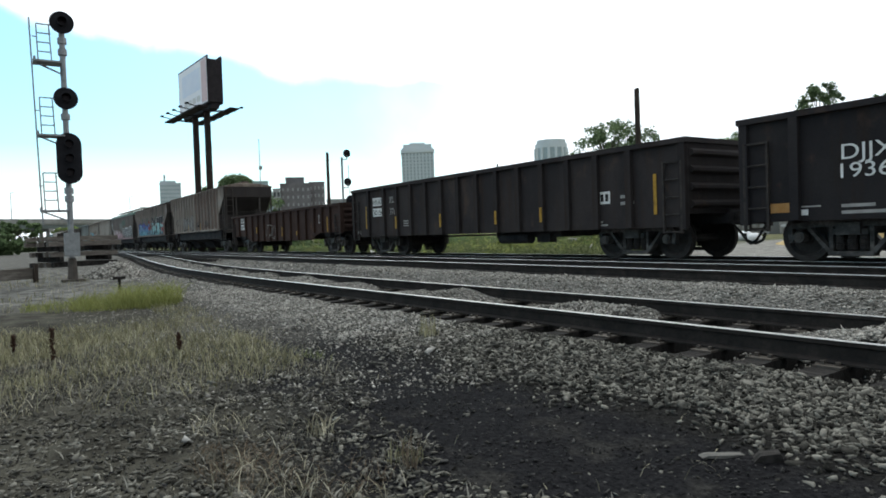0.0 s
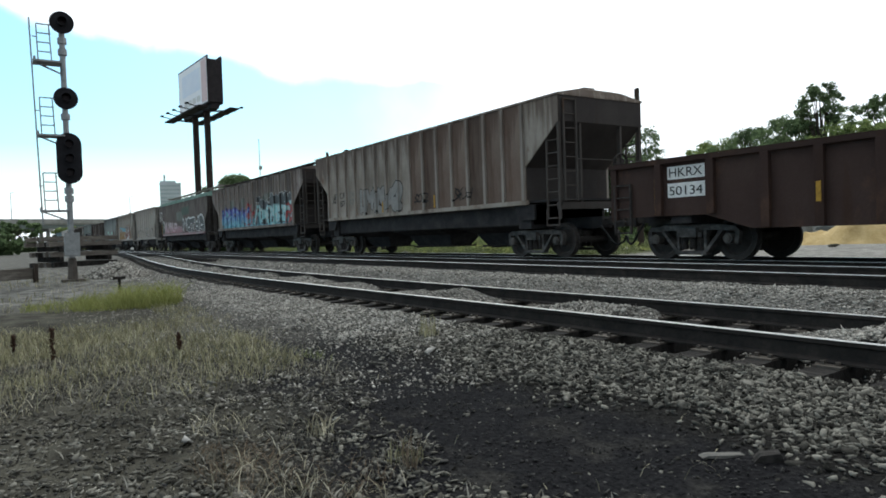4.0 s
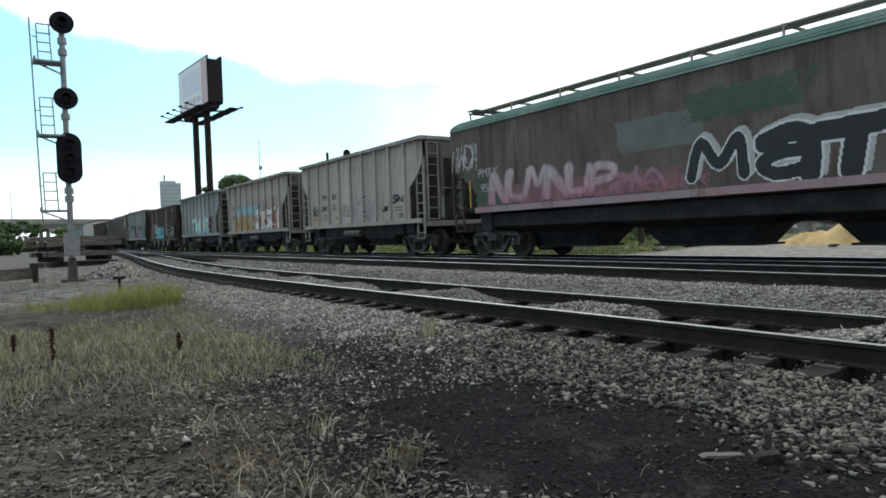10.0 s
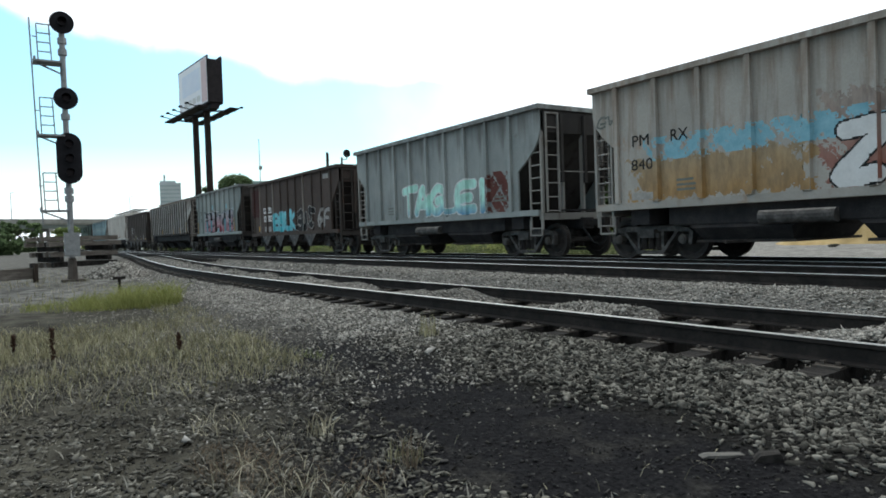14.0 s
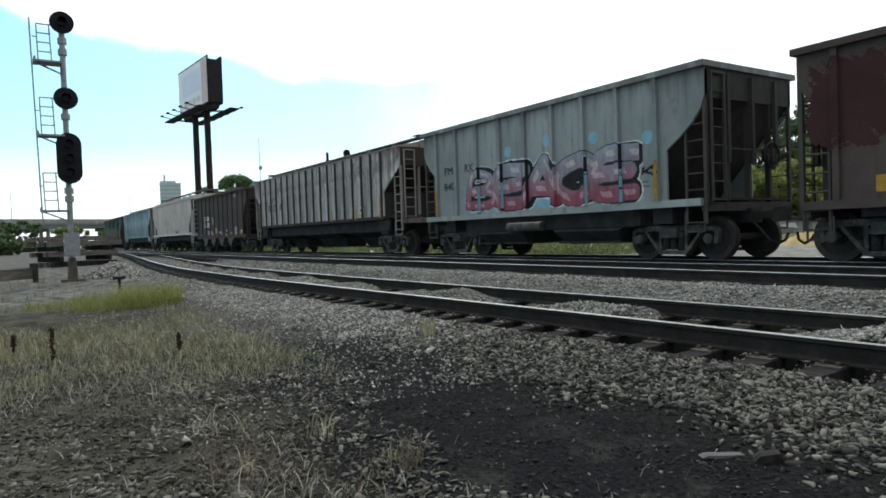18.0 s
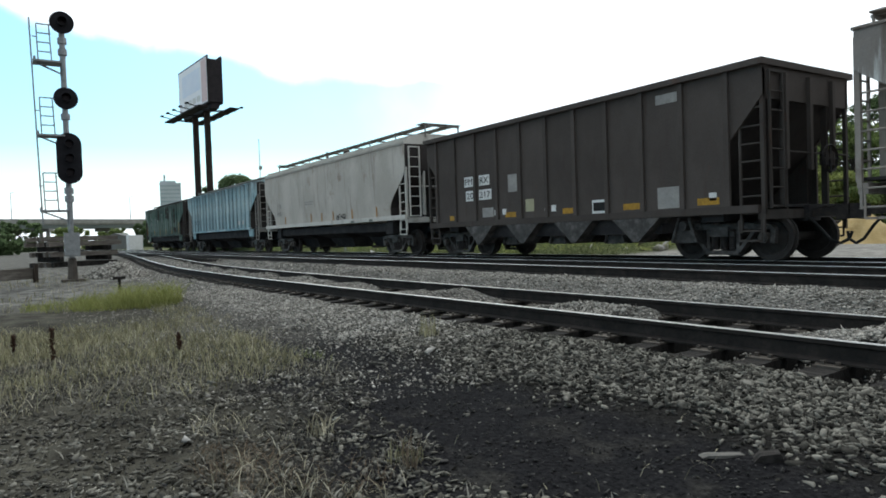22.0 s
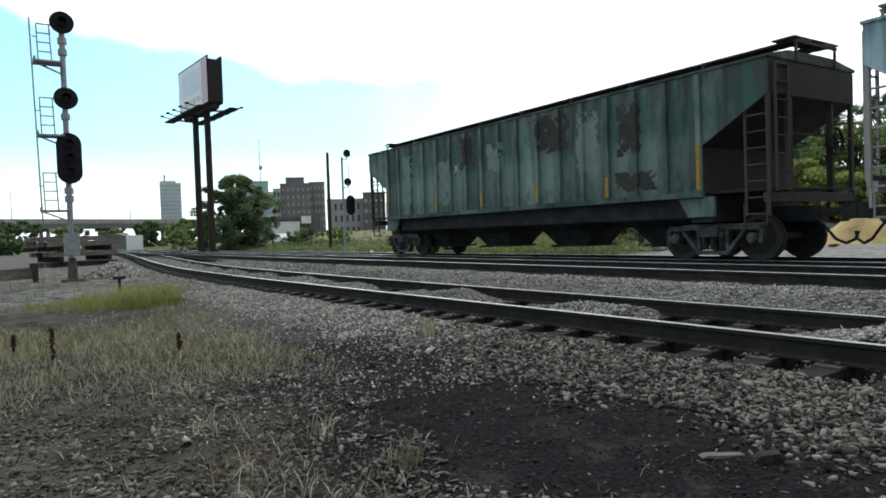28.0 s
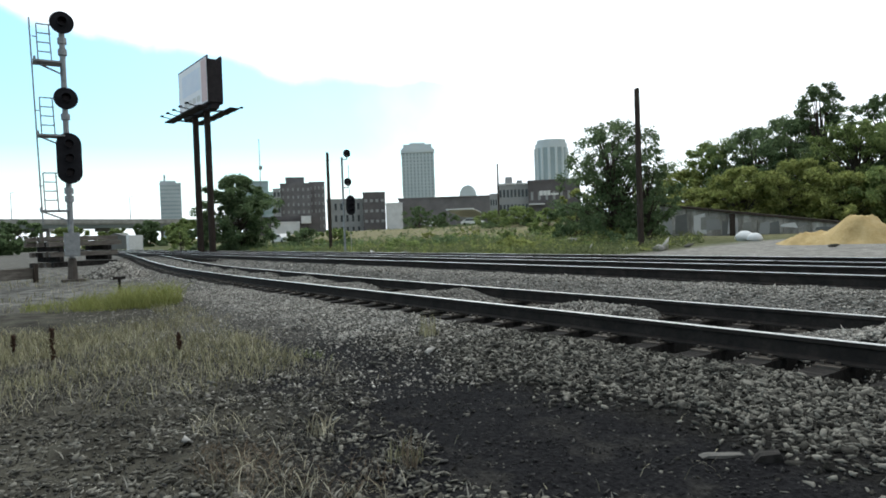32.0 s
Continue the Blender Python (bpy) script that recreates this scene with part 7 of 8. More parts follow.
SAND = surface("yellow_sand", [(0.30, 0.215, 0.095), (0.40, 0.30, 0.145), (0.48, 0.37, 0.20)], 2.2, 0.95, 0, 0.8, fine=18, depth=0.04)
sp = spot(31.0, 29.5)
ng = 56
u = np.linspace(-1, 1, ng)
U, V = np.meshgrid(u, u, indexing="ij")
sx, sy_ = U * 4.6, V * 2.6
hgt = 1.18 * np.exp(-np.abs((sx - 0.35) / 0.85) ** 3 - np.abs(sy_ / 1.0) ** 2.6) + 0.60 * np.exp(-((sx + 0.95) ** 2 / 0.36 + sy_ ** 2 / 1.0)) + 0.42 * np.exp(-((sx + 1.85) ** 2 / 0.4 + sy_ ** 2 / 0.9)) + 0.5 * np.exp(-((sx - 1.45) ** 2 / 0.4 + sy_ ** 2 / 1.0)) - 0.07
hgt = hgt + 0.13 * wave(sx, sy_, 3.3, 1) * (hgt > 0.1) + 0.03 * wave(sx, sy_, 9.0, 2) * (hgt > 0.1)
hgt = np.where(hgt > 0.1, hgt + 0.09 * wave(sx, sy_, 6.0, 5) + 0.035 * wave(sx, sy_, 13.0, 7), hgt)
right = (spot(32, 30) - spot(31, 30)).normalized()
away = spot(31, 1.0)
PX = sp.x + right.x * sx + away.x * sy_
PY = sp.y + right.y * sx + away.y * sy_
PZ = hgt - 0.33 + 0.0 * sx
idx2 = np.arange(ng * ng).reshape(ng, ng)
me = fast_mesh("sand_mound", np.stack([PX, PY, PZ], -1).reshape(-1, 3), np.stack([idx2[:-1, :-1], idx2[1:, :-1], idx2[1:, 1:], idx2[:-1, 1:]], -1).reshape(-1, 4), SAND)
me.polygons.foreach_set("use_smooth", [True] * len(me.polygons))
tagged(new("sand_mound", me), "heap of yellow sand on the pale gravel lot", "sand heap")
for b, d, s in ((24.1, 33, 0.6), (24.8, 32.4, 0.48)):
    q = grounded(b, d)
    g = G().lathe([(0.0, 0.0), (0.0, 0.5 * s), (0.25 * s, 0.72 * s), (0.55 * s, 0.6 * s), (0.75 * s, 0.3 * s), (0.8 * s, 0.0)], (0, 0, 0), (0, 0, 1), 14)
    thing("white_sack", g, ROOFW, "bulging white bulk sack on the lot", "sack", at=Matrix.Translation(q), smooth=True)
for b, d, s, m in ((18.2, 27.5, 0.5, PALE), (17.7, 27, 0.35, PALE), (15.2, 27, 0.3, PALE), (13.2, 28, 0.35, STONE), (12.2, 28, 0.3, PALE), (10.8, 40, 0.6, PALE), (-3.0, 34, 0.35, PALE), (0.5, 36, 0.4, PALE), (-6, 36, 0.3, PALE), (20.0, 29, 0.3, STONE), (30, 25.8, 0.2, STONE)):
    q = grounded(b, d)
    v, f = lumps(RG, np.array([[q[0], q[1], q[2] + s * 0.3]]), np.array([s * 1.6]), 0.7, 20)
    tagged(new("rubble_block", fast_mesh("rubble_block", v, f, m)), "pale broken concrete lump among weeds", "rubble")
# ---------------------------------------------------------------- stencils, reflectors and spray paint on the cars
SIDE = dict(a=1.5, b=1.5, c=1.5)
RED = surface("red_spray", [(0.28, 0.05, 0.055), (0.40, 0.10, 0.10)], 5, 0.5, 0, 0)
BLUESPRAY = surface("pale_blue_spray", [(0.16, 0.34, 0.42), (0.28, 0.48, 0.55)], 5, 0.5, 0, 0)
SILVER = surface("silver_spray", [(0.36, 0.355, 0.34), (0.5, 0.495, 0.48)], 4, 0.5, 0, 0)
OCHRE = surface("rusty_ochre_paint", [(0.30, 0.15, 0.05), (0.42, 0.25, 0.10)], 4, 0.8, 0, 0)
RUSTRED = surface("rust_red_paint", [(0.085, 0.034, 0.03), (0.14, 0.062, 0.05)], 2, 0.8, 0, 0)
GREY_PRIMER = surface("grey_primer", [(0.12, 0.128, 0.115), (0.185, 0.193, 0.175)], 2, 0.8, 0, 0)
DULL_SILVER = surface("dull_silver_spray", [(0.17, 0.165, 0.155), (0.27, 0.262, 0.25)], 3, 0.6, 0, 0)
WHITESPRAY = surface("white_spray", [(0.55, 0.55, 0.54), (0.7, 0.7, 0.69)], 4, 0.5, 0, 0)
TEALDARK = surface("dark_teal_spray", [(0.012, 0.03, 0.036), (0.03, 0.06, 0.07)], 3, 0.5, 0, 0)


def side_of(key, z):
    """Half width of a car at height z."""
    if key in "fn":
        zs, zt = (1.38, 3.80) if key == "f" else (1.35, 3.86)
        u = np.clip((np.asarray(z, float) - zs) / (zt - zs), 0, 1)
        return 1.47 + 0.09 * np.sin(np.minimum(1.0, u * 1.05) * np.pi * 0.62)
    return SIDE.get(key, 1.55) + 0 * np.asarray(z, float)


def patch(key, x0, x1, z0, z1, material, label="", name="stencil_panel", out=0.004):
    y = float(max(side_of(key, z0), side_of(key, z1)))
    return part(name, G().box(x0, x1, -y - out, -y - out + 0.003, z0, z1), material, CARS[key], label)


def strip(key, x, z0, z1, out=0.012, flat=False):
    """A yellow reflector strip, on a rib's face."""
    y = float(side_of(key, z0)) + (0.003 if flat else 0.101 if key in "abc" else 0.091 if key in "ghik" else 0.071)
    return part("reflector", G().box(x - 0.042, x + 0.042, -y - out, -y - 0.001, z0, z1), YELLOW, CARS[key], "yellow reflector strip")


def stencil(key, string, x, z, size, material, width=None):
    me = lettering(string, size * 1.4)
    xs = [v.co.x for v in me.vertices]
    if width:
        k = width / (max(xs) - min(xs))
        for v in me.vertices:
            v.co.x = (v.co.x - min(xs)) * k
    me.materials.clear()
    me.materials.append(material)
    y = float(max(side_of(key, z), side_of(key, z + size))) + 0.010
    ob = part("stencil", me, material, CARS[key], at=pose(x, -y, z, 90, 0, 0))
    return ob


def small_print(key, x0, x1, z0, z1, rows, material):
    """Rows of print too small to read."""
    rp = random.Random(int(abs(x0 * 100)))
    for k in range(rows):
        z = z0 + (z1 - z0) * (k + 0.15) / rows
        patch(key, x0, x0 + (x1 - x0) * rp.uniform(0.6, 1.0), z, z + (z1 - z0) * 0.5 / rows, material, name="small_print")


# black gondola
stencil("a", "DJJX", -6.28, 1.73, 0.26, WHITE, 0.82)
stencil("a", "1936", -6.30, 1.42, 0.25, WHITE, 0.78)
small_print("a", -6.30, -5.5, 0.80, 1.02, 2, GREYPATCH)
patch("a", -7.55, -7.1, 0.88, 1.05, OCHRE)
patch("a", -7.0, -6.86, 0.82, 0.92, WHITE)
small_print("a", -7.02, -6.6, 0.95, 1.0, 1, GREYPATCH)
patch("a", -5.0, -4.3, 0.9, 1.0, OCHRE)
# sooty gondola
for z0, z1, word in ((1.82, 2.12, "HKRX"), (1.43, 1.73, "50156")):
    patch("b", -6.16, -5.30, z0, z1, WHITE, "white stencil panel")
    stencil("b", word, -6.12, z0 + 0.05, 0.20, BLACK, 0.78)
stencil("b", "XL", -4.86, 1.88, 0.24, GREYPATCH, 0.36)
stencil("b", "376", -4.84, 1.45, 0.24, GREYPATCH, 0.44)
for x, z0, z1 in ((-6.7, 0.97, 1.83), (-4.245, 0.94, 1.36), (-1.38, 0.92, 1.34), (6.98, 0.97, 1.84), (3.395, 0.92, 1.3), (1.485, 0.92, 1.3)):
    strip("b", x, z0, z1, flat=min(abs(x - q) for q in B_RIBS) > 0.05)
patch("b", 5.20, 5.69, 1.27, 1.56, WHITE)
for k in range(3):
    patch("b", 5.25 + 0.15 * k, 5.34 + 0.15 * k, 1.33, 1.50, BLACK, out=0.009, name="stencil_bar")
small_print("b", 6.0, 6.4, 1.2, 1.5, 2, GREYPATCH)
small_print("b", 5.2, 5.6, 0.75, 0.9, 2, GREYPATCH)
part("emblem", G().lathe([(0, 0.07), (0, 0.115), (0.008, 0.115), (0.008, 0.07), (0, 0.07)], (-7.35, -1.508, 0.86), (0, 1, 0), 20), GREYPATCH, CARS["b"], "round white emblem")
small_print("b", -3.9, -3.35, 1.0, 1.24, 3, GREYPATCH)
# rust-brown gondola
for z0, z1, word in ((1.68, 1.95, "HKRX"), (1.30, 1.60, "50134")):
    patch("c", -6.20, -5.30, z0, z1, WHITE, "white stencil panel")
    stencil("c", word, -6.15, z0 + 0.05, 0.19, BLACK, 0.80)
for x, z0, z1 in ((-6.5, 0.95, 1.75), (-3.008, 1.05, 1.40), (0.92, 0.85, 1.30), (2.884, 0.85, 1.05), (6.25, 0.95, 1.6)):
    strip("c", x, z0, z1, flat=min(abs(x - q) for q in C_RIBS) > 0.05)
for sq in ((5.31, 5.60, 1.35, 1.37), (5.31, 5.60, 1.66, 1.68), (5.31, 5.33, 1.37, 1.66), (5.58, 5.60, 1.37, 1.66)):
    patch("c", *sq, WHITE, name="stencil_bar")
# tan covered hopper
stencil("d", "CR", -5.30, 2.28, 0.24, BLACK, 0.55)
stencil("d", "87", -5.28, 1.95, 0.24, BLACK, 0.50)
stencil("d", "DX", -4.45, 2.28, 0.24, GREY_PRIMER, 0.50)
stencil("d", "37", -4.45, 1.98, 0.24, GREY_PRIMER, 0.50)
patch("d", -3.95, -3.75, 1.52, 1.78, OCHRE)
for x in (2.0, -1.5):
    strip("d", x, 1.55, 1.95)
# light grey hoppers
for key, x1, x2, z1, z2, w2 in (("g", -2.90, -1.80, 2.28, 1.84, "31"), ("h", -3.92, -2.86, 2.48, 1.96, "07"), ("k", -3.94, -2.80, 2.52, 2.04, "52")):
    stencil(key, "PM", x1 + 0.04, z1, 0.25, BLACK, 0.45)
    stencil(key, "RX", x2, z1, 0.25, BLACK, 0.42)
    stencil(key, "840", x1, z2, 0.24, BLACK, 0.58)
stencil("g", "31", -1.79, 1.83, 0.24, BLACK, 0.30)
for key in "ghik":
    small_print(key, -2.75, -2.25, 1.42, 1.72, 3, GREY_PRIMER)
    small_print(key, 3.5, 4.1, 1.55, 1.75, 2, GREY_PRIMER)
patch("g", 3.76, 4.18, 1.31, 1.50, GREY_PRIMER)
patch("h", -3.95, -3.3, 1.30, 1.46, PALE)
patch("g", -3.9, -3.25, 1.42, 1.58, OCHRE)
patch("g", -1.6, -1.15, 1.45, 1.55, OCHRE)
strip("k", 4.30, 1.28, 2.09)
strip("k", -4.30, 1.25, 2.05)
strip("h", 4.32, 1.28, 1.9)
# dark four-bay hoppers
for key, third, fourth, dz in (("j", "20", "218", 0.0), ("m", "20", "217", 0.01)):
    for x0, x1, z0, z1, word in ((-3.66, -3.20, 2.06, 2.36, "PM"), (-2.92, -2.42, 2.06, 2.36, "RX"), (-3.60, -3.15, 1.64, 1.94, third), (-2.94, -2.34, 1.64, 1.94, fourth)):
        patch(key, x0, x1, z0 + dz, z1 + dz, WHITE, "white stencil panel")
        stencil(key, word, x0 + 0.05, z0 + 0.06 + dz, 0.19, BLACK, x1 - x0 - 0.1)
patch("j", -4.5, -4.14, 1.15, 1.42, YELLOW, "yellow reflector")
patch("j", -2.94, -2.50, 1.12, 1.38, GREYPATCH)
patch("j", -3.54, -3.14, 1.13, 1.38, GREYPATCH)
patch("j", 4.30, 4.87, 3.25, 3.45, GREYPATCH)
patch("m", -1.58, -1.20, 1.79, 2.27, GREYPATCH)
patch("m", -0.86, -0.52, 1.22, 1.55, surface("faded_yellow_panel", [(0.30, 0.29, 0.19), (0.40, 0.38, 0.26)], 4, 0.7, 0, 0))
for x0, x1 in ((-4.5, -4.16), (-1.74, -1.28), (0.55, 0.95), (2.51, 2.98), (4.45, 4.95)):
    patch("m", x0, x1, 1.10, 1.24, YELLOW, "yellow reflector", "reflector")
for x0 in (-2.22, -1.86, -0.12, 0.14, 4.72):
    patch("m", x0, x0 + 0.17, 1.18, 1.34, WHITE)
patch("m", -2.79, -2.27, 1.14, 1.41, GREYPATCH)
patch("m", 3.47, 4.02, 1.08, 1.53, GREYPATCH)
patch("m", 3.48, 4.02, 3.28, 3.48, GREYPATCH)
patch("m", 1.56, 2.02, 1.06, 1.38, WHITE)
patch("m", 1.60, 1.98, 1.12, 1.32, BLACK, out=0.009, name="stencil_bar")
# streaked white hopper
DARK_PRIMER = surface("dark_grey_primer", [(0.075, 0.08, 0.08), (0.12, 0.125, 0.125)], 4, 0.8, 0, 0)
for x0, w_, word in ((-5.72, 0.46, "8"), (-4.95, 0.52, "38"), (-4.00, 0.44, "3")):
    patch("l", x0, x0 + w_, 2.13, 2.45, DARK_PRIMER, "dark square behind white numerals")
    stencil("l", word, x0 + 0.08, 2.18, 0.22, GREYPATCH, w_ - 0.2 if len(word) > 1 else 0.18)
stencil("l", "ITFX", -5.05, 2.62, 0.20, DARK_PRIMER, 0.72)
patch("l", 4.92, 5.30, 1.55, 1.90, BLACK)
patch("l", 4.91, 5.25, 1.58, 1.87, WHITE, out=0.008)
patch("l", 4.97, 5.18, 1.66, 1.78, BLACK, out=0.012, name="stencil_bar")
for x in (4.72, 2.36, 6.72, -2.0):
    strip("l", x, 1.36, 1.80 if x != 6.72 else 2.2)
# off-white smooth hopper
stencil("n", "FX", -5.10, 2.20, 0.26, GREYPATCH, 0.5)
stencil("n", "4937", -5.38, 1.84, 0.22, GREYPATCH, 0.8)
for x in (-4.22, -0.94, 0.26, 1.46, 3.3, 5.4):
    patch("n", x - 0.05, x + 0.05, 1.42, 1.80, OCHRE, "rust-coloured vertical mark", "rust_mark", out=0.012)
small_print("n", -1.6, -0.2, 2.2, 2.4, 2, GREYPATCH)
patch("n", 3.3, 3.6, 1.24, 1.34, GREY_PRIMER, out=0.12)
patch("n", 4.9, 5.2, 1.24, 1.34, GREY_PRIMER, out=0.12)
# blue hopper
for word, x, z, w in (("CE", -5.90, 2.39, 0.42), ("FX", -5.14, 2.38, 0.40), ("301", -5.93, 1.93, 0.52), ("724", -5.16, 1.94, 0.50)):
    stencil("o", word, x, z, 0.26, surface("dark_blue_stencil", [(0.05, 0.09, 0.12), (0.09, 0.14, 0.17)], 5, 0.6, 0, 0), w)
patch("o", 4.4, 4.75, 1.62, 1.85, SILVER)
patch("o", 5.2, 5.5, 1.62, 1.85, SILVER)
# green hopper
for x, z0, z1 in ((6.47, 1.43, 2.3), (4.04, 1.43, 1.86), (1.62, 1.43, 1.86), (-0.81, 1.45, 1.86), (-3.235, 1.43, 1.86), (-6.47, 1.43, 2.3)):
    strip("p", x, z0, z1)
stencil("p", "X", -2.25, 2.57, 0.24, SILVER, 0.24)


GLYPHS = [
    [[(0.0, 0.0), (0.05, 0.95), (0.5, 0.35), (0.95, 1.0), (1.0, 0.0)]],
    [[(0.95, 0.9), (0.5, 1.0), (0.08, 0.75), (0.35, 0.52), (0.8, 0.45), (0.92, 0.18), (0.5, 0.0), (0.05, 0.1)]],
    [[(0.1, 0.95), (0.9, 0.9), (0.15, 0.1), (0.95, 0.05)]],
    [[(0.5, 1.0), (0.1, 0.75), (0.05, 0.3), (0.4, 0.02), (0.85, 0.2), (0.95, 0.65), (0.5, 1.0)]],
    [[(0.1, 0.0), (0.12, 1.0)], [(0.12, 0.45), (0.85, 0.95)], [(0.3, 0.5), (0.95, 0.02)]],
    [[(0.9, 0.95), (0.15, 0.9), (0.1, 0.05), (0.95, 0.1)], [(0.15, 0.5), (0.75, 0.52)]],
    [[(0.05, 0.95), (0.2, 0.1), (0.55, 0.0), (0.85, 0.15), (0.9, 1.0)]],
    [[(0.1, 0.0), (0.1, 0.95), (0.75, 0.9), (0.8, 0.55), (0.15, 0.5), (0.95, 0.0)]],
    [[(0.0, 0.05), (0.45, 1.0), (0.95, 0.0)], [(0.2, 0.38), (0.75, 0.36)]],
    [[(0.5, 0.0), (0.5, 0.7)], [(0.42, 0.96), (0.56, 0.97)]],
]


LETTERS = {
    "A": [[(0.0, 0.0), (0.4, 1.0), (0.6, 1.0), (1.0, 0.0)], [(0.22, 0.36), (0.8, 0.36)]],
    "B": [[(0.05, 0.0), (0.05, 1.0), (0.75, 0.92), (0.72, 0.6), (0.15, 0.52)], [(0.15, 0.52), (0.95, 0.42), (0.85, 0.06), (0.05, 0.0)]],
    "C": [[(0.95, 0.8), (0.55, 1.0), (0.08, 0.7), (0.08, 0.3), (0.55, 0.0), (0.95, 0.2)]],
    "E": [[(0.95, 1.0), (0.08, 0.95), (0.08, 0.05), (1.0, 0.0)], [(0.1, 0.5), (0.8, 0.52)]],
    "F": [[(0.95, 1.0), (0.1, 0.92), (0.12, 0.0)], [(0.12, 0.5), (0.8, 0.52)]],
    "G": [[(0.95, 0.8), (0.5, 1.0), (0.08, 0.6), (0.15, 0.15), (0.6, 0.0), (0.95, 0.25), (0.92, 0.48), (0.6, 0.45)]],
    "I": [[(0.45, 1.0), (0.5, 0.0)]],
    "K": [[(0.08, 1.0), (0.1, 0.0)], [(0.9, 1.0), (0.15, 0.5), (0.95, 0.0)]],
    "L": [[(0.1, 1.0), (0.1, 0.05), (0.95, 0.02)]],
    "M": [[(0.0, 0.0), (0.12, 1.0), (0.5, 0.35), (0.88, 1.0), (1.0, 0.0)]],
    "N": [[(0.05, 0.0), (0.08, 1.0), (0.9, 0.02), (0.95, 1.0)]],
    "P": [[(0.08, 0.0), (0.08, 1.0), (0.85, 0.92), (0.85, 0.5), (0.12, 0.42)]],
    "R": [[(0.08, 0.0), (0.08, 1.0), (0.8, 0.92), (0.8, 0.55), (0.15, 0.48), (0.98, 0.0)]],
    "S": [[(0.95, 0.9), (0.45, 1.0), (0.1, 0.75), (0.85, 0.3), (0.5, 0.0), (0.05, 0.12)]],
    "T": [[(0.0, 0.95), (1.0, 1.0)], [(0.5, 0.95), (0.5, 0.0)]],
    "U": [[(0.05, 1.0), (0.1, 0.15), (0.5, 0.0), (0.9, 0.15), (0.95, 1.0)]],
    "Z": [[(0.05, 0.95), (0.95, 0.95), (0.08, 0.05), (0.98, 0.03)]],
    "a": [[(0.15, 0.75), (0.6, 0.85), (0.9, 0.6), (0.92, 0.0)], [(0.9, 0.45), (0.4, 0.5), (0.1, 0.25), (0.4, 0.03), (0.9, 0.15)]],
    "d": [[(0.9, 1.0), (0.92, 0.0)], [(0.9, 0.5), (0.4, 0.6), (0.08, 0.3), (0.4, 0.02), (0.9, 0.1)]],
    "6": [[(0.85, 0.95), (0.3, 0.75), (0.08, 0.3), (0.45, 0.0), (0.9, 0.25), (0.5, 0.5), (0.12, 0.3)]],
}
LAYERS = collections.Counter()


def dist_to(px, pz, a, b):
    ax, az = a
    bx, bz = b[0] - ax, b[1] - az
    t = np.clip(((px - ax) * bx + (pz - az) * bz) / max(1e-9, bx * bx + bz * bz), 0, 1)
    return np.hypot(px - ax - t * bx, pz - az - t * bz)


def cells(mask, xs, zs, step, key, rib_xs, rib_d, out):
    """Small flakes of paint that follow the sheet and its ribs."""
    ii, jj = np.nonzero(mask)
    if len(ii) == 0:
        return None
    x0, z0 = xs[ii], zs[jj]
    cx = np.stack([x0, x0 + step, x0 + step, x0], 1)
    cz = np.stack([z0, z0, z0 + step, z0 + step], 1)
    y = side_of(key, cz) + out
    for r_ in rib_xs:
        y = np.where(np.abs(cx - r_) < 0.075, y + rib_d, y)
    v = np.stack([cx, -y, cz], -1).reshape(-1, 3)
    return v, np.arange(len(v)).reshape(-1, 4)


def curve(pts, n=5):
    """A smooth hand-drawn line through the points."""
    if len(pts) < 3:
        return pts
    ext = [pts[0]] + pts + [pts[-1]]
    res = []
    for i in range(1, len(ext) - 2):
        a, b, c, d = ext[i - 1:i + 3]
        for k in range(n):
            t = k / n
            res.append(tuple(0.5 * (2 * b[m] + (c[m] - a[m]) * t + (2 * a[m] - 5 * b[m] + 4 * c[m] - d[m]) * t * t + (3 * b[m] - a[m] - 3 * c[m] + d[m]) * t ** 3) for m in (0, 1)))
    return res + [pts[-1]]


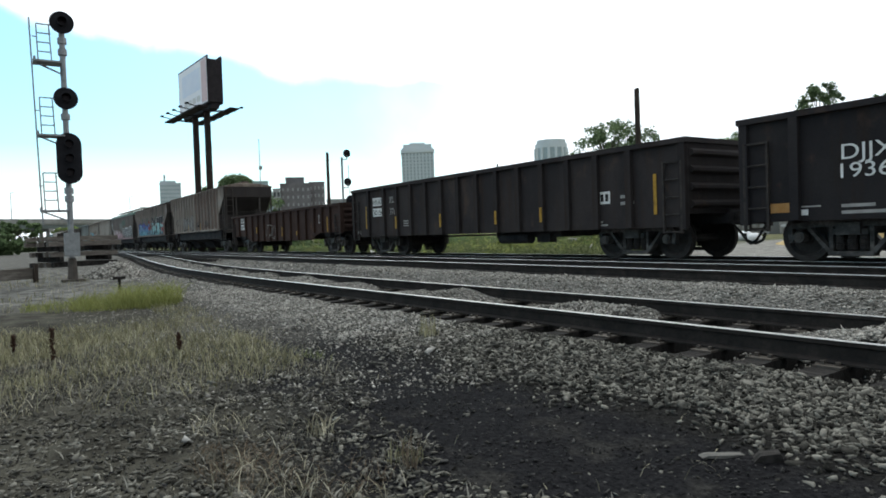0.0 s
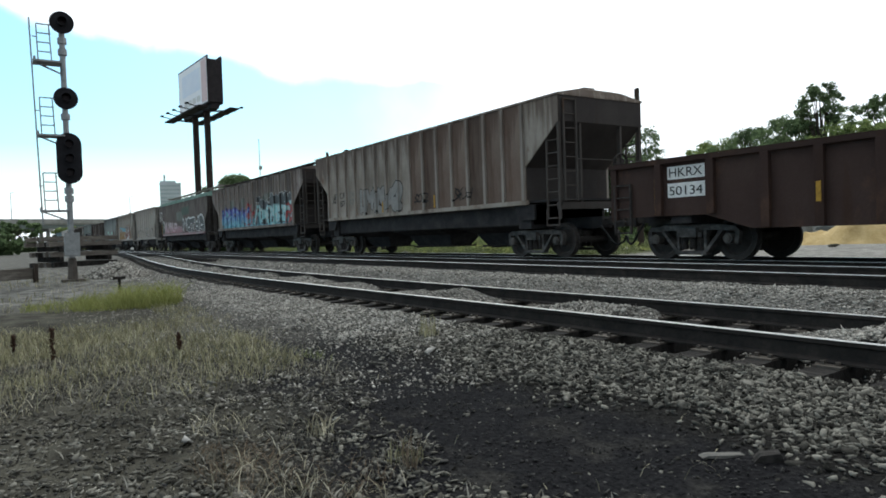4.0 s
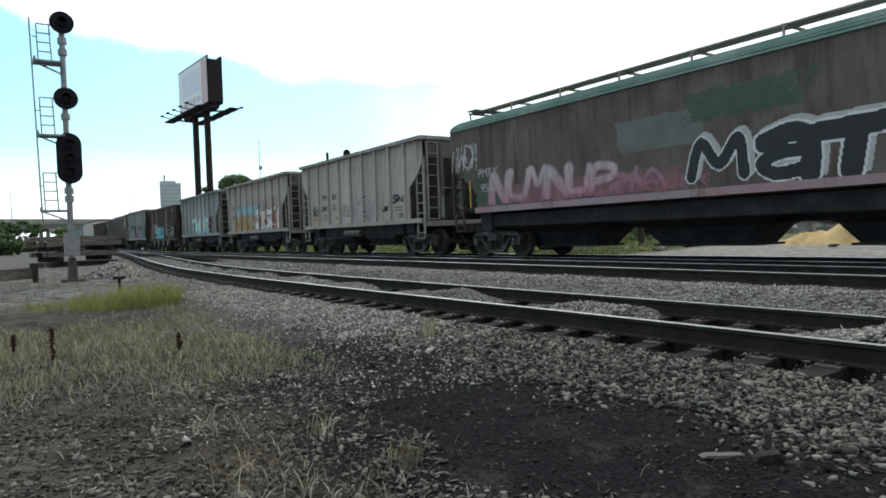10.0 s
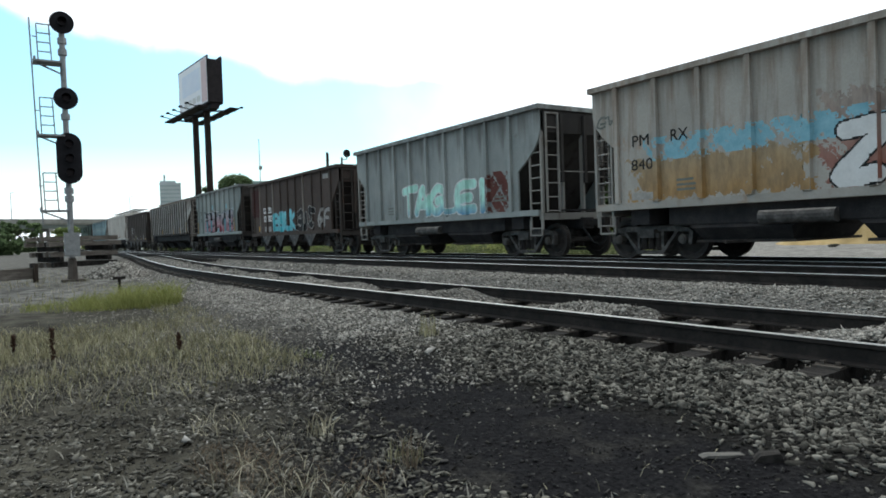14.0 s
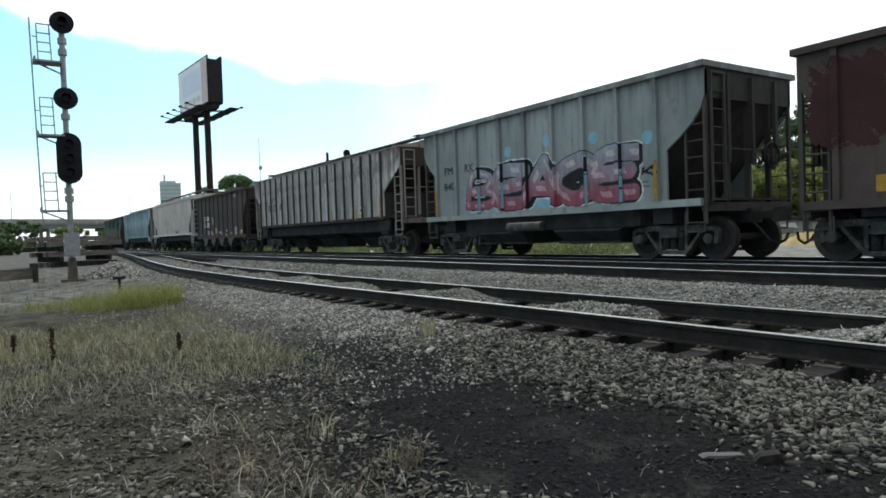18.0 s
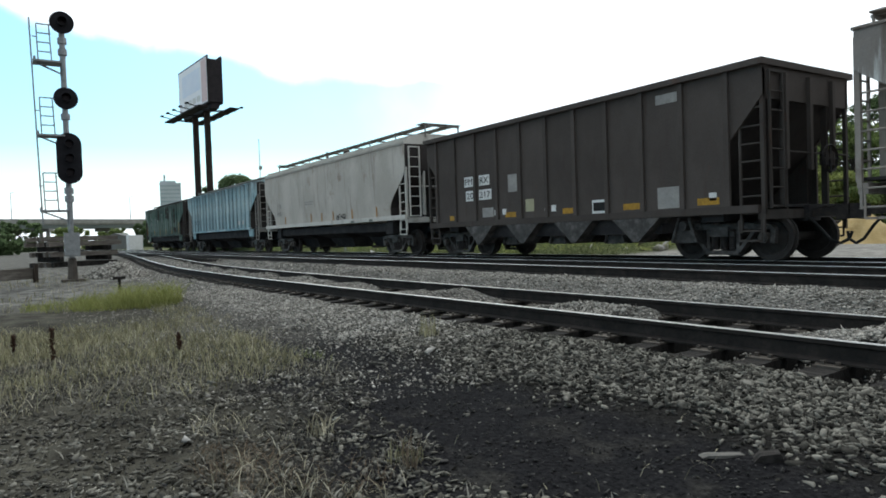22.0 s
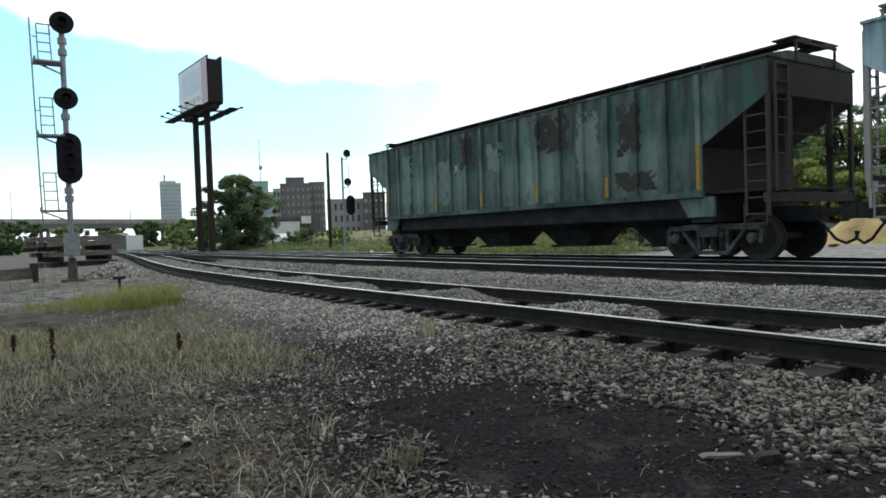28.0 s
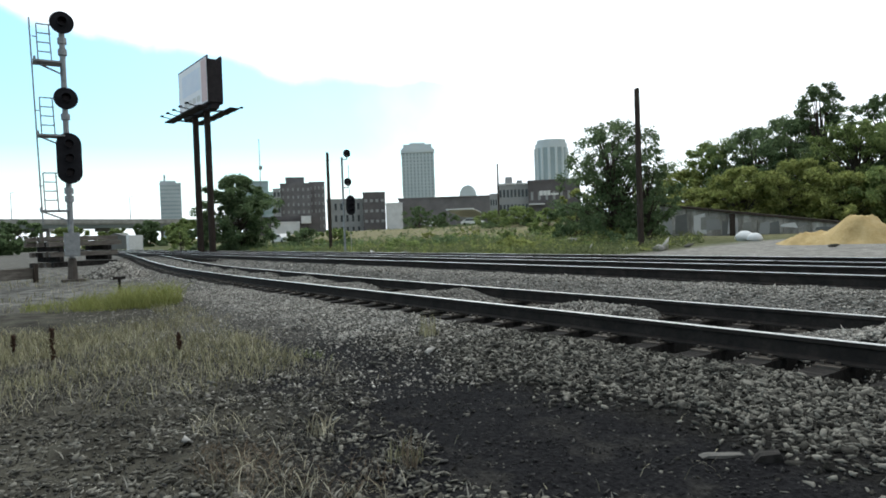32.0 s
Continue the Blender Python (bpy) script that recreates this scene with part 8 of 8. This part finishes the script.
def graffiti(key, seed, glyphs, x0, x1, z0, z1, fill, line, weight=0.15, outline=0.05, slant=0.12, rib_xs=(), rib_d=0.07, shadow=None, shine=None, label="spray-painted graffiti lettering", step=0.024, overlap=0.12):
    rg = random.Random(seed)
    out = 0.0075 + 0.0016 * LAYERS[key, "lettering"]
    LAYERS[key, "lettering"] += 1
    xs = np.arange(x0 - 0.3, x1 + 0.3, step)
    zs = np.arange(max(z0 - 0.15, z0), z1 + 0.25, step)
    PX_, PZ_ = np.meshgrid(xs + step / 2, zs + step / 2, indexing="ij")
    D = np.full(PX_.shape, 9.0)
    n = len(glyphs)
    w = (x1 - x0) / n
    H = z1 - z0
    for i, gl in enumerate(glyphs):
        gx = x0 + i * w + rg.uniform(-0.04, 0.04) * w
        gz = z0 + weight + rg.uniform(0.0, 0.08) * H
        gw, gh = w * (1 + overlap) - 2 * weight * 0.8, H * rg.uniform(0.82, 1.0) - 2 * weight
        loose = 0.19 if isinstance(gl, int) else 0.05
        jig = [rg.uniform(-loose, loose) for _ in range(40)]
        q = 0
        flip, over = rg.random() < 0.5 and loose > 0.1, rg.random() < 0.4 and loose > 0.1
        for stroke in (GLYPHS[gl] if isinstance(gl, int) else LETTERS[gl]):
            pts = []
            for (a, b) in stroke:
                a, b = (1 - a if flip else a), (1 - b if over else b)
                bb = b + jig[q]
                pts.append((gx + weight * 0.8 + (a + jig[q + 1]) * gw + slant * bb * gh, gz + bb * gh))
                q += 2
            for p_, q_ in zip(*(lambda c: (c, c[1:]))(curve(pts))):
                wobble = 1 + 0.25 * math.sin(q * 1.7)
                D = np.minimum(D, dist_to(PX_, PZ_, p_, q_) / wobble)
    layers = [(D < weight, fill, out, "graffiti", label), ((D >= weight) & (D < weight + outline), line, out - 0.001, "graffiti_outline", "")]
    if shadow:
        cast = np.full(D.shape, 9.0)
        cast[4:, 3:] = D[:-4, :-3]
        layers.append(((D >= weight + outline) & (cast < weight + outline), shadow, out - 0.002, "graffiti_shadow", ""))
    if shine:
        layers[0] = ((D < weight) & ~((D < weight * 0.35) & (np.sin(PX_ * 9 + PZ_ * 5) > 0.1)), fill, out, "graffiti", label)
        layers.append(((D < weight * 0.35) & (np.sin(PX_ * 9 + PZ_ * 5) > 0.1), shine, out, "graffiti_highlight", ""))
    top_part = None
    for mask, m, out_, name, lab in layers:
        r_ = cells(mask, xs, zs, step, key, rib_xs, rib_d, out_)
        if r_ is None:
            continue
        ob = part(name, fast_mesh(name, *r_, m), m, CARS[key] if top_part is None else top_part, lab)
        if top_part is not None:
            tagged(ob, kind="stuff")
        top_part = top_part or ob


def cloud_patch(key, seed, x0, x1, z0, z1, material, rib_xs=(), rib_d=0.07, rag=0.25, name="paint_blot", label="ragged blot of paint", step=0.024):
    """A ragged overspray or stain."""
    out = 0.0022 + 0.0004 * LAYERS[key, "blot"]
    LAYERS[key, "blot"] += 1
    xs, zs = np.arange(x0, x1, step), np.arange(z0, z1, step)
    A, B = np.meshgrid(xs + step / 2, zs + step / 2, indexing="ij")
    u, v = (A - (x0 + x1) / 2) / ((x1 - x0) / 2), (B - (z0 + z1) / 2) / ((z1 - z0) / 2)
    m = np.maximum(np.abs(u) ** 3, np.abs(v) ** 3) + rag * wave(A, B, 4.3, seed) + rag * 0.7 * wave(A, B, 11.0, seed + 1) + rag * 0.45 * wave(A, B, 23.0, seed + 2) + rag * 0.6 * np.random.default_rng(seed + 40).random(A.shape) < 0.8 + 0.2 * rag
    r_ = cells(m, xs, zs, step, key, rib_xs, rib_d, out)
    if r_:
        tagged(part(name, fast_mesh(name, *r_, material), material, CARS[key], label), label, kind="stuff")


D_RIBS = even(16, 12.72)
E_RIBS = even(16, 12.9)
J_RIBS = even(11, 10.2)
BLUE = gradient("blue_to_turquoise_spray", (0.14, 0.42, 0.50), (0.06, 0.07, 0.34), 1.4, 2.4)
AQUA = gradient("pale_aqua_spray", (0.20, 0.46, 0.50), (0.30, 0.50, 0.50), 1.3, 2.6)
MINT = gradient("mint_to_blue_spray", (0.07, 0.22, 0.46), (0.44, 0.74, 0.64), 1.15, 1.65)
CYAN = gradient("bright_cyan_spray", (0.06, 0.42, 0.50), (0.14, 0.52, 0.58), 1.0, 2.0)
ROSE = gradient("rose_to_blue_spray", (0.25, 0.045, 0.075), (0.26, 0.30, 0.35), 1.5, 2.6)
PINK = gradient("pink_spray", (0.42, 0.22, 0.26), (0.48, 0.42, 0.42), 1.5, 2.3)
ROSEPINK = gradient("dusty_rose_spray", (0.30, 0.12, 0.155), (0.36, 0.24, 0.26), 1.5, 2.4)
NAVY = gradient("navy_spray", (0.02, 0.05, 0.10), (0.03, 0.03, 0.13), 1.4, 2.4)
SLATE = gradient("black_slate_spray", (0.016, 0.02, 0.024), (0.012, 0.014, 0.017), 1.4, 2.5)

# tan hopper: silver throw-up and black tags
graffiti("d", 1, [6, 0, 8, 5, 8, 1], -3.6, -0.4, 1.50, 2.55, DULL_SILVER, BLACK, 0.13, 0.03, 0.08, D_RIBS, overlap=0.25)
graffiti("d", 2, [1, 3, 8, 2], 0.62, 1.5, 1.72, 2.08, BLACK, BLACK, 0.022, 0.0, 0.2, D_RIBS, overlap=0.3)
graffiti("d", 3, [7, 3, 8], 3.0, 3.9, 1.68, 2.1, BLACK, BLACK, 0.022, 0.0, 0.2, D_RIBS, overlap=0.3)
graffiti("d", 4, [9, 7, 9], -6.1, -5.5, 2.1, 2.5, BLACK, BLACK, 0.018, 0.0, 0.2, D_RIBS)
# grey-brown hopper: blue piece and large aqua piece
cloud_patch("e", 1, -6.1, 6.3, 1.46, 1.95, gradient("teal_fade", (0.10, 0.30, 0.36), (0.12, 0.20, 0.26), 1.4, 2.0), E_RIBS, rag=0.18, label="faded turquoise backing of graffiti")
graffiti("e", 5, [8, 7, 5, 1, 2, 7, 3, 6, 0, 4, 1, 8], -5.9, -0.5, 1.47, 2.62, BLUE, NAVY, 0.10, 0.022, 0.22, E_RIBS, shine=BLUESPRAY, shadow=NAVY, overlap=0.9, step=0.017)
graffiti("e", 31, [1, 3, 7, 8], -1.2, 0.9, 1.55, 2.75, RED, RUSTRED, 0.03, 0.02, 0.3, E_RIBS, overlap=0.8, label="thin red scribbled flourish", step=0.017)
cloud_patch("e", 3, 0.5, 6.1, 1.5, 2.35, SLATE, E_RIBS, rag=0.3, label="dark background of graffiti", step=0.017)
graffiti("e", 6, [6, 3, 8, 5, 7, 4, 8], 0.7, 6.1, 1.95, 3.05, SLATE, WHITESPRAY, 0.20, 0.016, 0.3, E_RIBS, overlap=0.3, label="black block shadow of graffiti", step=0.017)
graffiti("e", 6, [6, 3, 8, 5, 7, 4, 8, 1, 3], 0.6, 5.9, 1.47, 2.55, AQUA, SLATE, 0.105, 0.025, 0.30, E_RIBS, shine=SILVER, overlap=0.7, step=0.017)
graffiti("e", 32, [1, 3], 5.5, 6.35, 1.5, 2.5, RED, SLATE, 0.04, 0.025, 0.2, E_RIBS, overlap=0.4, label="red graffiti flourish", step=0.017)
for cx_, w_ in ((-3.9, 0.9), (2.2, 1.1), (-1.8, 0.7)):
    cloud_patch("e", int(cx_ * 7) % 9, cx_, cx_ + w_, 2.55, 3.15, GREY_PRIMER, E_RIBS, 0.07, 0.15, "grey_patch", "square of grey repaint")
# brown smooth hopper
cloud_patch("f", 1, -1.4, 1.0, 2.35, 3.10, GREY_PRIMER, rag=0.10, name="grey_patch", label="grey-green repainted square")
cloud_patch("f", 2, -6.5, 1.0, 1.46, 2.0, gradient("pink_fade", (0.30, 0.12, 0.15), (0.16, 0.10, 0.10), 1.4, 2.0), rag=0.4, label="pink overspray above the sill")
graffiti("f", 7, "NUMNUP", -6.2, -1.6, 1.50, 2.40, PINK, ROSEPINK, 0.10, 0.05, 0.3, overlap=0.22)
graffiti("f", 27, [4, 8], -1.7, -0.2, 1.50, 2.0, ROSEPINK, ROSEPINK, 0.06, 0.0, 0.3, overlap=0.3)
graffiti("f", 8, "MaTda", 0.55, 6.9, 1.43, 2.60, SLATE, WHITESPRAY, 0.15, 0.04, 0.04, shadow=SILVER, overlap=0.10)
graffiti("f", 9, [6, 9, 0, 5, 4, 8], -8.0, -6.75, 2.55, 3.35, SILVER, SILVER, 0.022, 0.0, 0.2, overlap=0.4)
FADED_WHITE = surface("faded_white_stencil", [(0.34, 0.35, 0.33), (0.46, 0.47, 0.45)], 5, 0.7, 0, 0)
stencil("f", "PMRX", -6.62, 2.30, 0.26, FADED_WHITE, 0.91)
stencil("f", "9512", -6.54, 1.88, 0.24, FADED_WHITE, 0.74)
strip("f", -7.05, 1.45, 2.27)
GREEN_COAT = surface("green_repaint", [(0.06, 0.085, 0.07), (0.095, 0.125, 0.10)], 2, 0.7, 0, 0)
cloud_patch("f", 6, 0.5, 3.2, 2.75, 3.4, GREEN_COAT, rag=0.6, label="patch of green showing through")
cloud_patch("f", 8, -6.9, -5.6, 1.48, 2.35, GREEN_COAT, rag=0.5, label="green paint round the stencilled number")
# light grey hopper: ringed doodle and tags
graffiti("g", 10, [3, 3], 0.05, 2.05, 1.24, 2.2, SILVER, BLACK, 0.05, 0.03, 0.0, RX, 0.09, overlap=-0.1)
graffiti("g", 11, [7, 9, 6, 5], -3.95, -3.25, 1.62, 2.05, BLACK, BLACK, 0.028, 0.0, 0.1, RX, 0.09, overlap=0.3)
graffiti("g", 12, [1, 7, 8, 6], 3.40, 4.2, 1.84, 2.12, BLACK, BLACK, 0.026, 0.0, 0.1, RX, 0.09, overlap=0.3)
graffiti("g", 13, [6, 4, 9], 2.55, 3.1, 1.58, 1.82, BLACK, BLACK, 0.03, 0.0, 0.1, RX, 0.09, overlap=0.3)
graffiti("g", 14, [6, 3, 1], -0.9, -0.2, 1.5, 2.0, GREY_PRIMER, GREY_PRIMER, 0.02, 0.0, 0.1, RX, 0.09, overlap=0.3)
# rust-stained grey hopper
cloud_patch("h", 1, 0.15, 4.25, 1.24, 2.95, gradient("rust_red_haze", (0.26, 0.10, 0.07), (0.30, 0.24, 0.20), 1.6, 2.6), RX, 0.09, 0.5, label="rust-red overspray behind lettering")
cloud_patch("h", 2, -4.1, 0.2, 1.24, 2.2, gradient("orange_stain", (0.34, 0.20, 0.07), (0.33, 0.25, 0.15), 1.3, 2.3), RX, 0.09, 0.5, label="orange-brown stain along the sill")
cloud_patch("h", 3, -3.6, 1.6, 2.1, 2.6, BLUESPRAY, RX, 0.09, 1.5, label="streak of pale blue spray")
graffiti("h", 15, "ZISKI", 0.3, 4.2, 1.26, 2.45, WHITESPRAY, BLACK, 0.12, 0.03, 0.15, RX, 0.09, overlap=0.12)
graffiti("h", 16, [5, 8], -4.9, -4.4, 3.0, 3.3, GREY_PRIMER, GREY_PRIMER, 0.02, 0.0, 0.3, (), 0.09)
# blue-grey hopper
cloud_patch("i", 1, 3.2, 4.2, 1.26, 2.4, RUSTRED, RX, 0.09, 1.0, label="dull red overspray")
graffiti("i", 17, "TAGUEI", -1.75, 3.25, 1.26, 2.30, MINT, WHITESPRAY, 0.11, 0.028, 0.08, RX, 0.09, overlap=0.2)
# dark brown hopper
graffiti("j", 28, "BSLK", -2.05, 0.95, 1.04, 2.08, TEALDARK, TEALDARK, 0.17, 0.0, 0.0, J_RIBS, 0.06, overlap=0.15)
graffiti("j", 18, "BSLK", -2.05, 0.95, 1.06, 2.08, CYAN, BLUESPRAY, 0.115, 0.035, 0.0, J_RIBS, 0.06, overlap=0.15)
graffiti("j", 19, [5, 9, 2], 1.1, 3.2, 1.06, 1.98, BLACK, GREYPATCH, 0.10, 0.03, 0.1, J_RIBS, 0.06)
graffiti("j", 20, "6F", 3.45, 4.85, 1.10, 2.05, GREYPATCH, BLACK, 0.10, 0.03, 0.2, J_RIBS, 0.06)
cloud_patch("j", 5, -5.6, -4.15, 1.9, 3.45, surface("maroon_primer", [(0.042, 0.021, 0.020), (0.066, 0.031, 0.029)], 2, 0.8, 0, 0), J_RIBS, 0.06, 0.5, label="maroon worn patch")
# pale blue-grey hopper
cloud_patch("k", 7, -2.9, 3.9, 1.26, 2.1, BLUESPRAY, RX, 0.09, 0.6, label="pale blue haze of spray")
graffiti("k", 29, "BEACE", -2.7, 3.6, 1.26, 2.60, BLACK, WHITESPRAY, 0.23, 0.025, 0.2, RX, 0.09, overlap=0.2, label="black and white block shadow of graffiti")
graffiti("k", 21, "BEACE", -2.8, 3.5, 1.27, 2.52, ROSE, TEALDARK, 0.155, 0.02, 0.2, RX, 0.09, shine=PINK, overlap=0.2)
for x_, z_ in ((-0.9, 2.75), (0.7, 2.85), (2.3, 2.7), (3.9, 2.5), (-2.2, 2.3)):
    part("paint_dot", G().cyl((x_ + 0.15, -1.5565, z_ + 0.15), (x_ + 0.15, -1.553, z_ + 0.15), 0.15, n=20), BLUESPRAY, CARS["k"], "round dot of pale blue spray")
graffiti("k", 22, [4, 1], 3.85, 4.3, 1.8, 2.1, BLACK, BLACK, 0.022, 0.0, 0.1, RX, 0.09)
# off-white hopper tag
graffiti("n", 23, [7, 6, 4, 1], 1.72, 2.55, 1.42, 1.66, BLACK, BLACK, 0.02, 0.0, 0.2, overlap=0.4)
# chalk squiggles on the rusty gondola
graffiti("c", 24, [6, 3], -1.75, -0.25, 0.68, 1.5, GREYPATCH, GREYPATCH, 0.02, 0.0, 0.2, C_RIBS, 0.10)
# green hopper: bare steel and chalky paint
WORN_BROWN = surface("worn_brown_steel", [(0.034, 0.033, 0.03), (0.068, 0.064, 0.058)], 3, 0.85, 0, 0)
WORN_PALE = surface("chalky_green_paint", [(0.13, 0.165, 0.152), (0.21, 0.245, 0.228)], 3, 0.85, 0, 0)
P_RIBS = even(17, 12.94)
for k, (x0, x1, z0, z1, m) in enumerate(((1.57, 2.8, 2.66, 3.65, WORN_BROWN), (4.2, 5.4, 1.5, 1.95, WORN_BROWN), (3.0, 3.75, 1.9, 3.5, WORN_PALE), (-0.6, 0.2, 2.4, 3.2, WORN_PALE), (4.3, 5.0, 2.3, 3.5, WORN_BROWN), (-3.2, -2.4, 1.6, 3.0, WORN_PALE), (-5.4, -4.7, 1.7, 3.4, WORN_PALE), (-1.9, -1.2, 2.6, 3.6, WORN_BROWN))):
    cloud_patch("p", k + 3, x0, x1, z0, z1, m, P_RIBS, rag=0.75, label="ragged patch of worn-away paint")
motions()
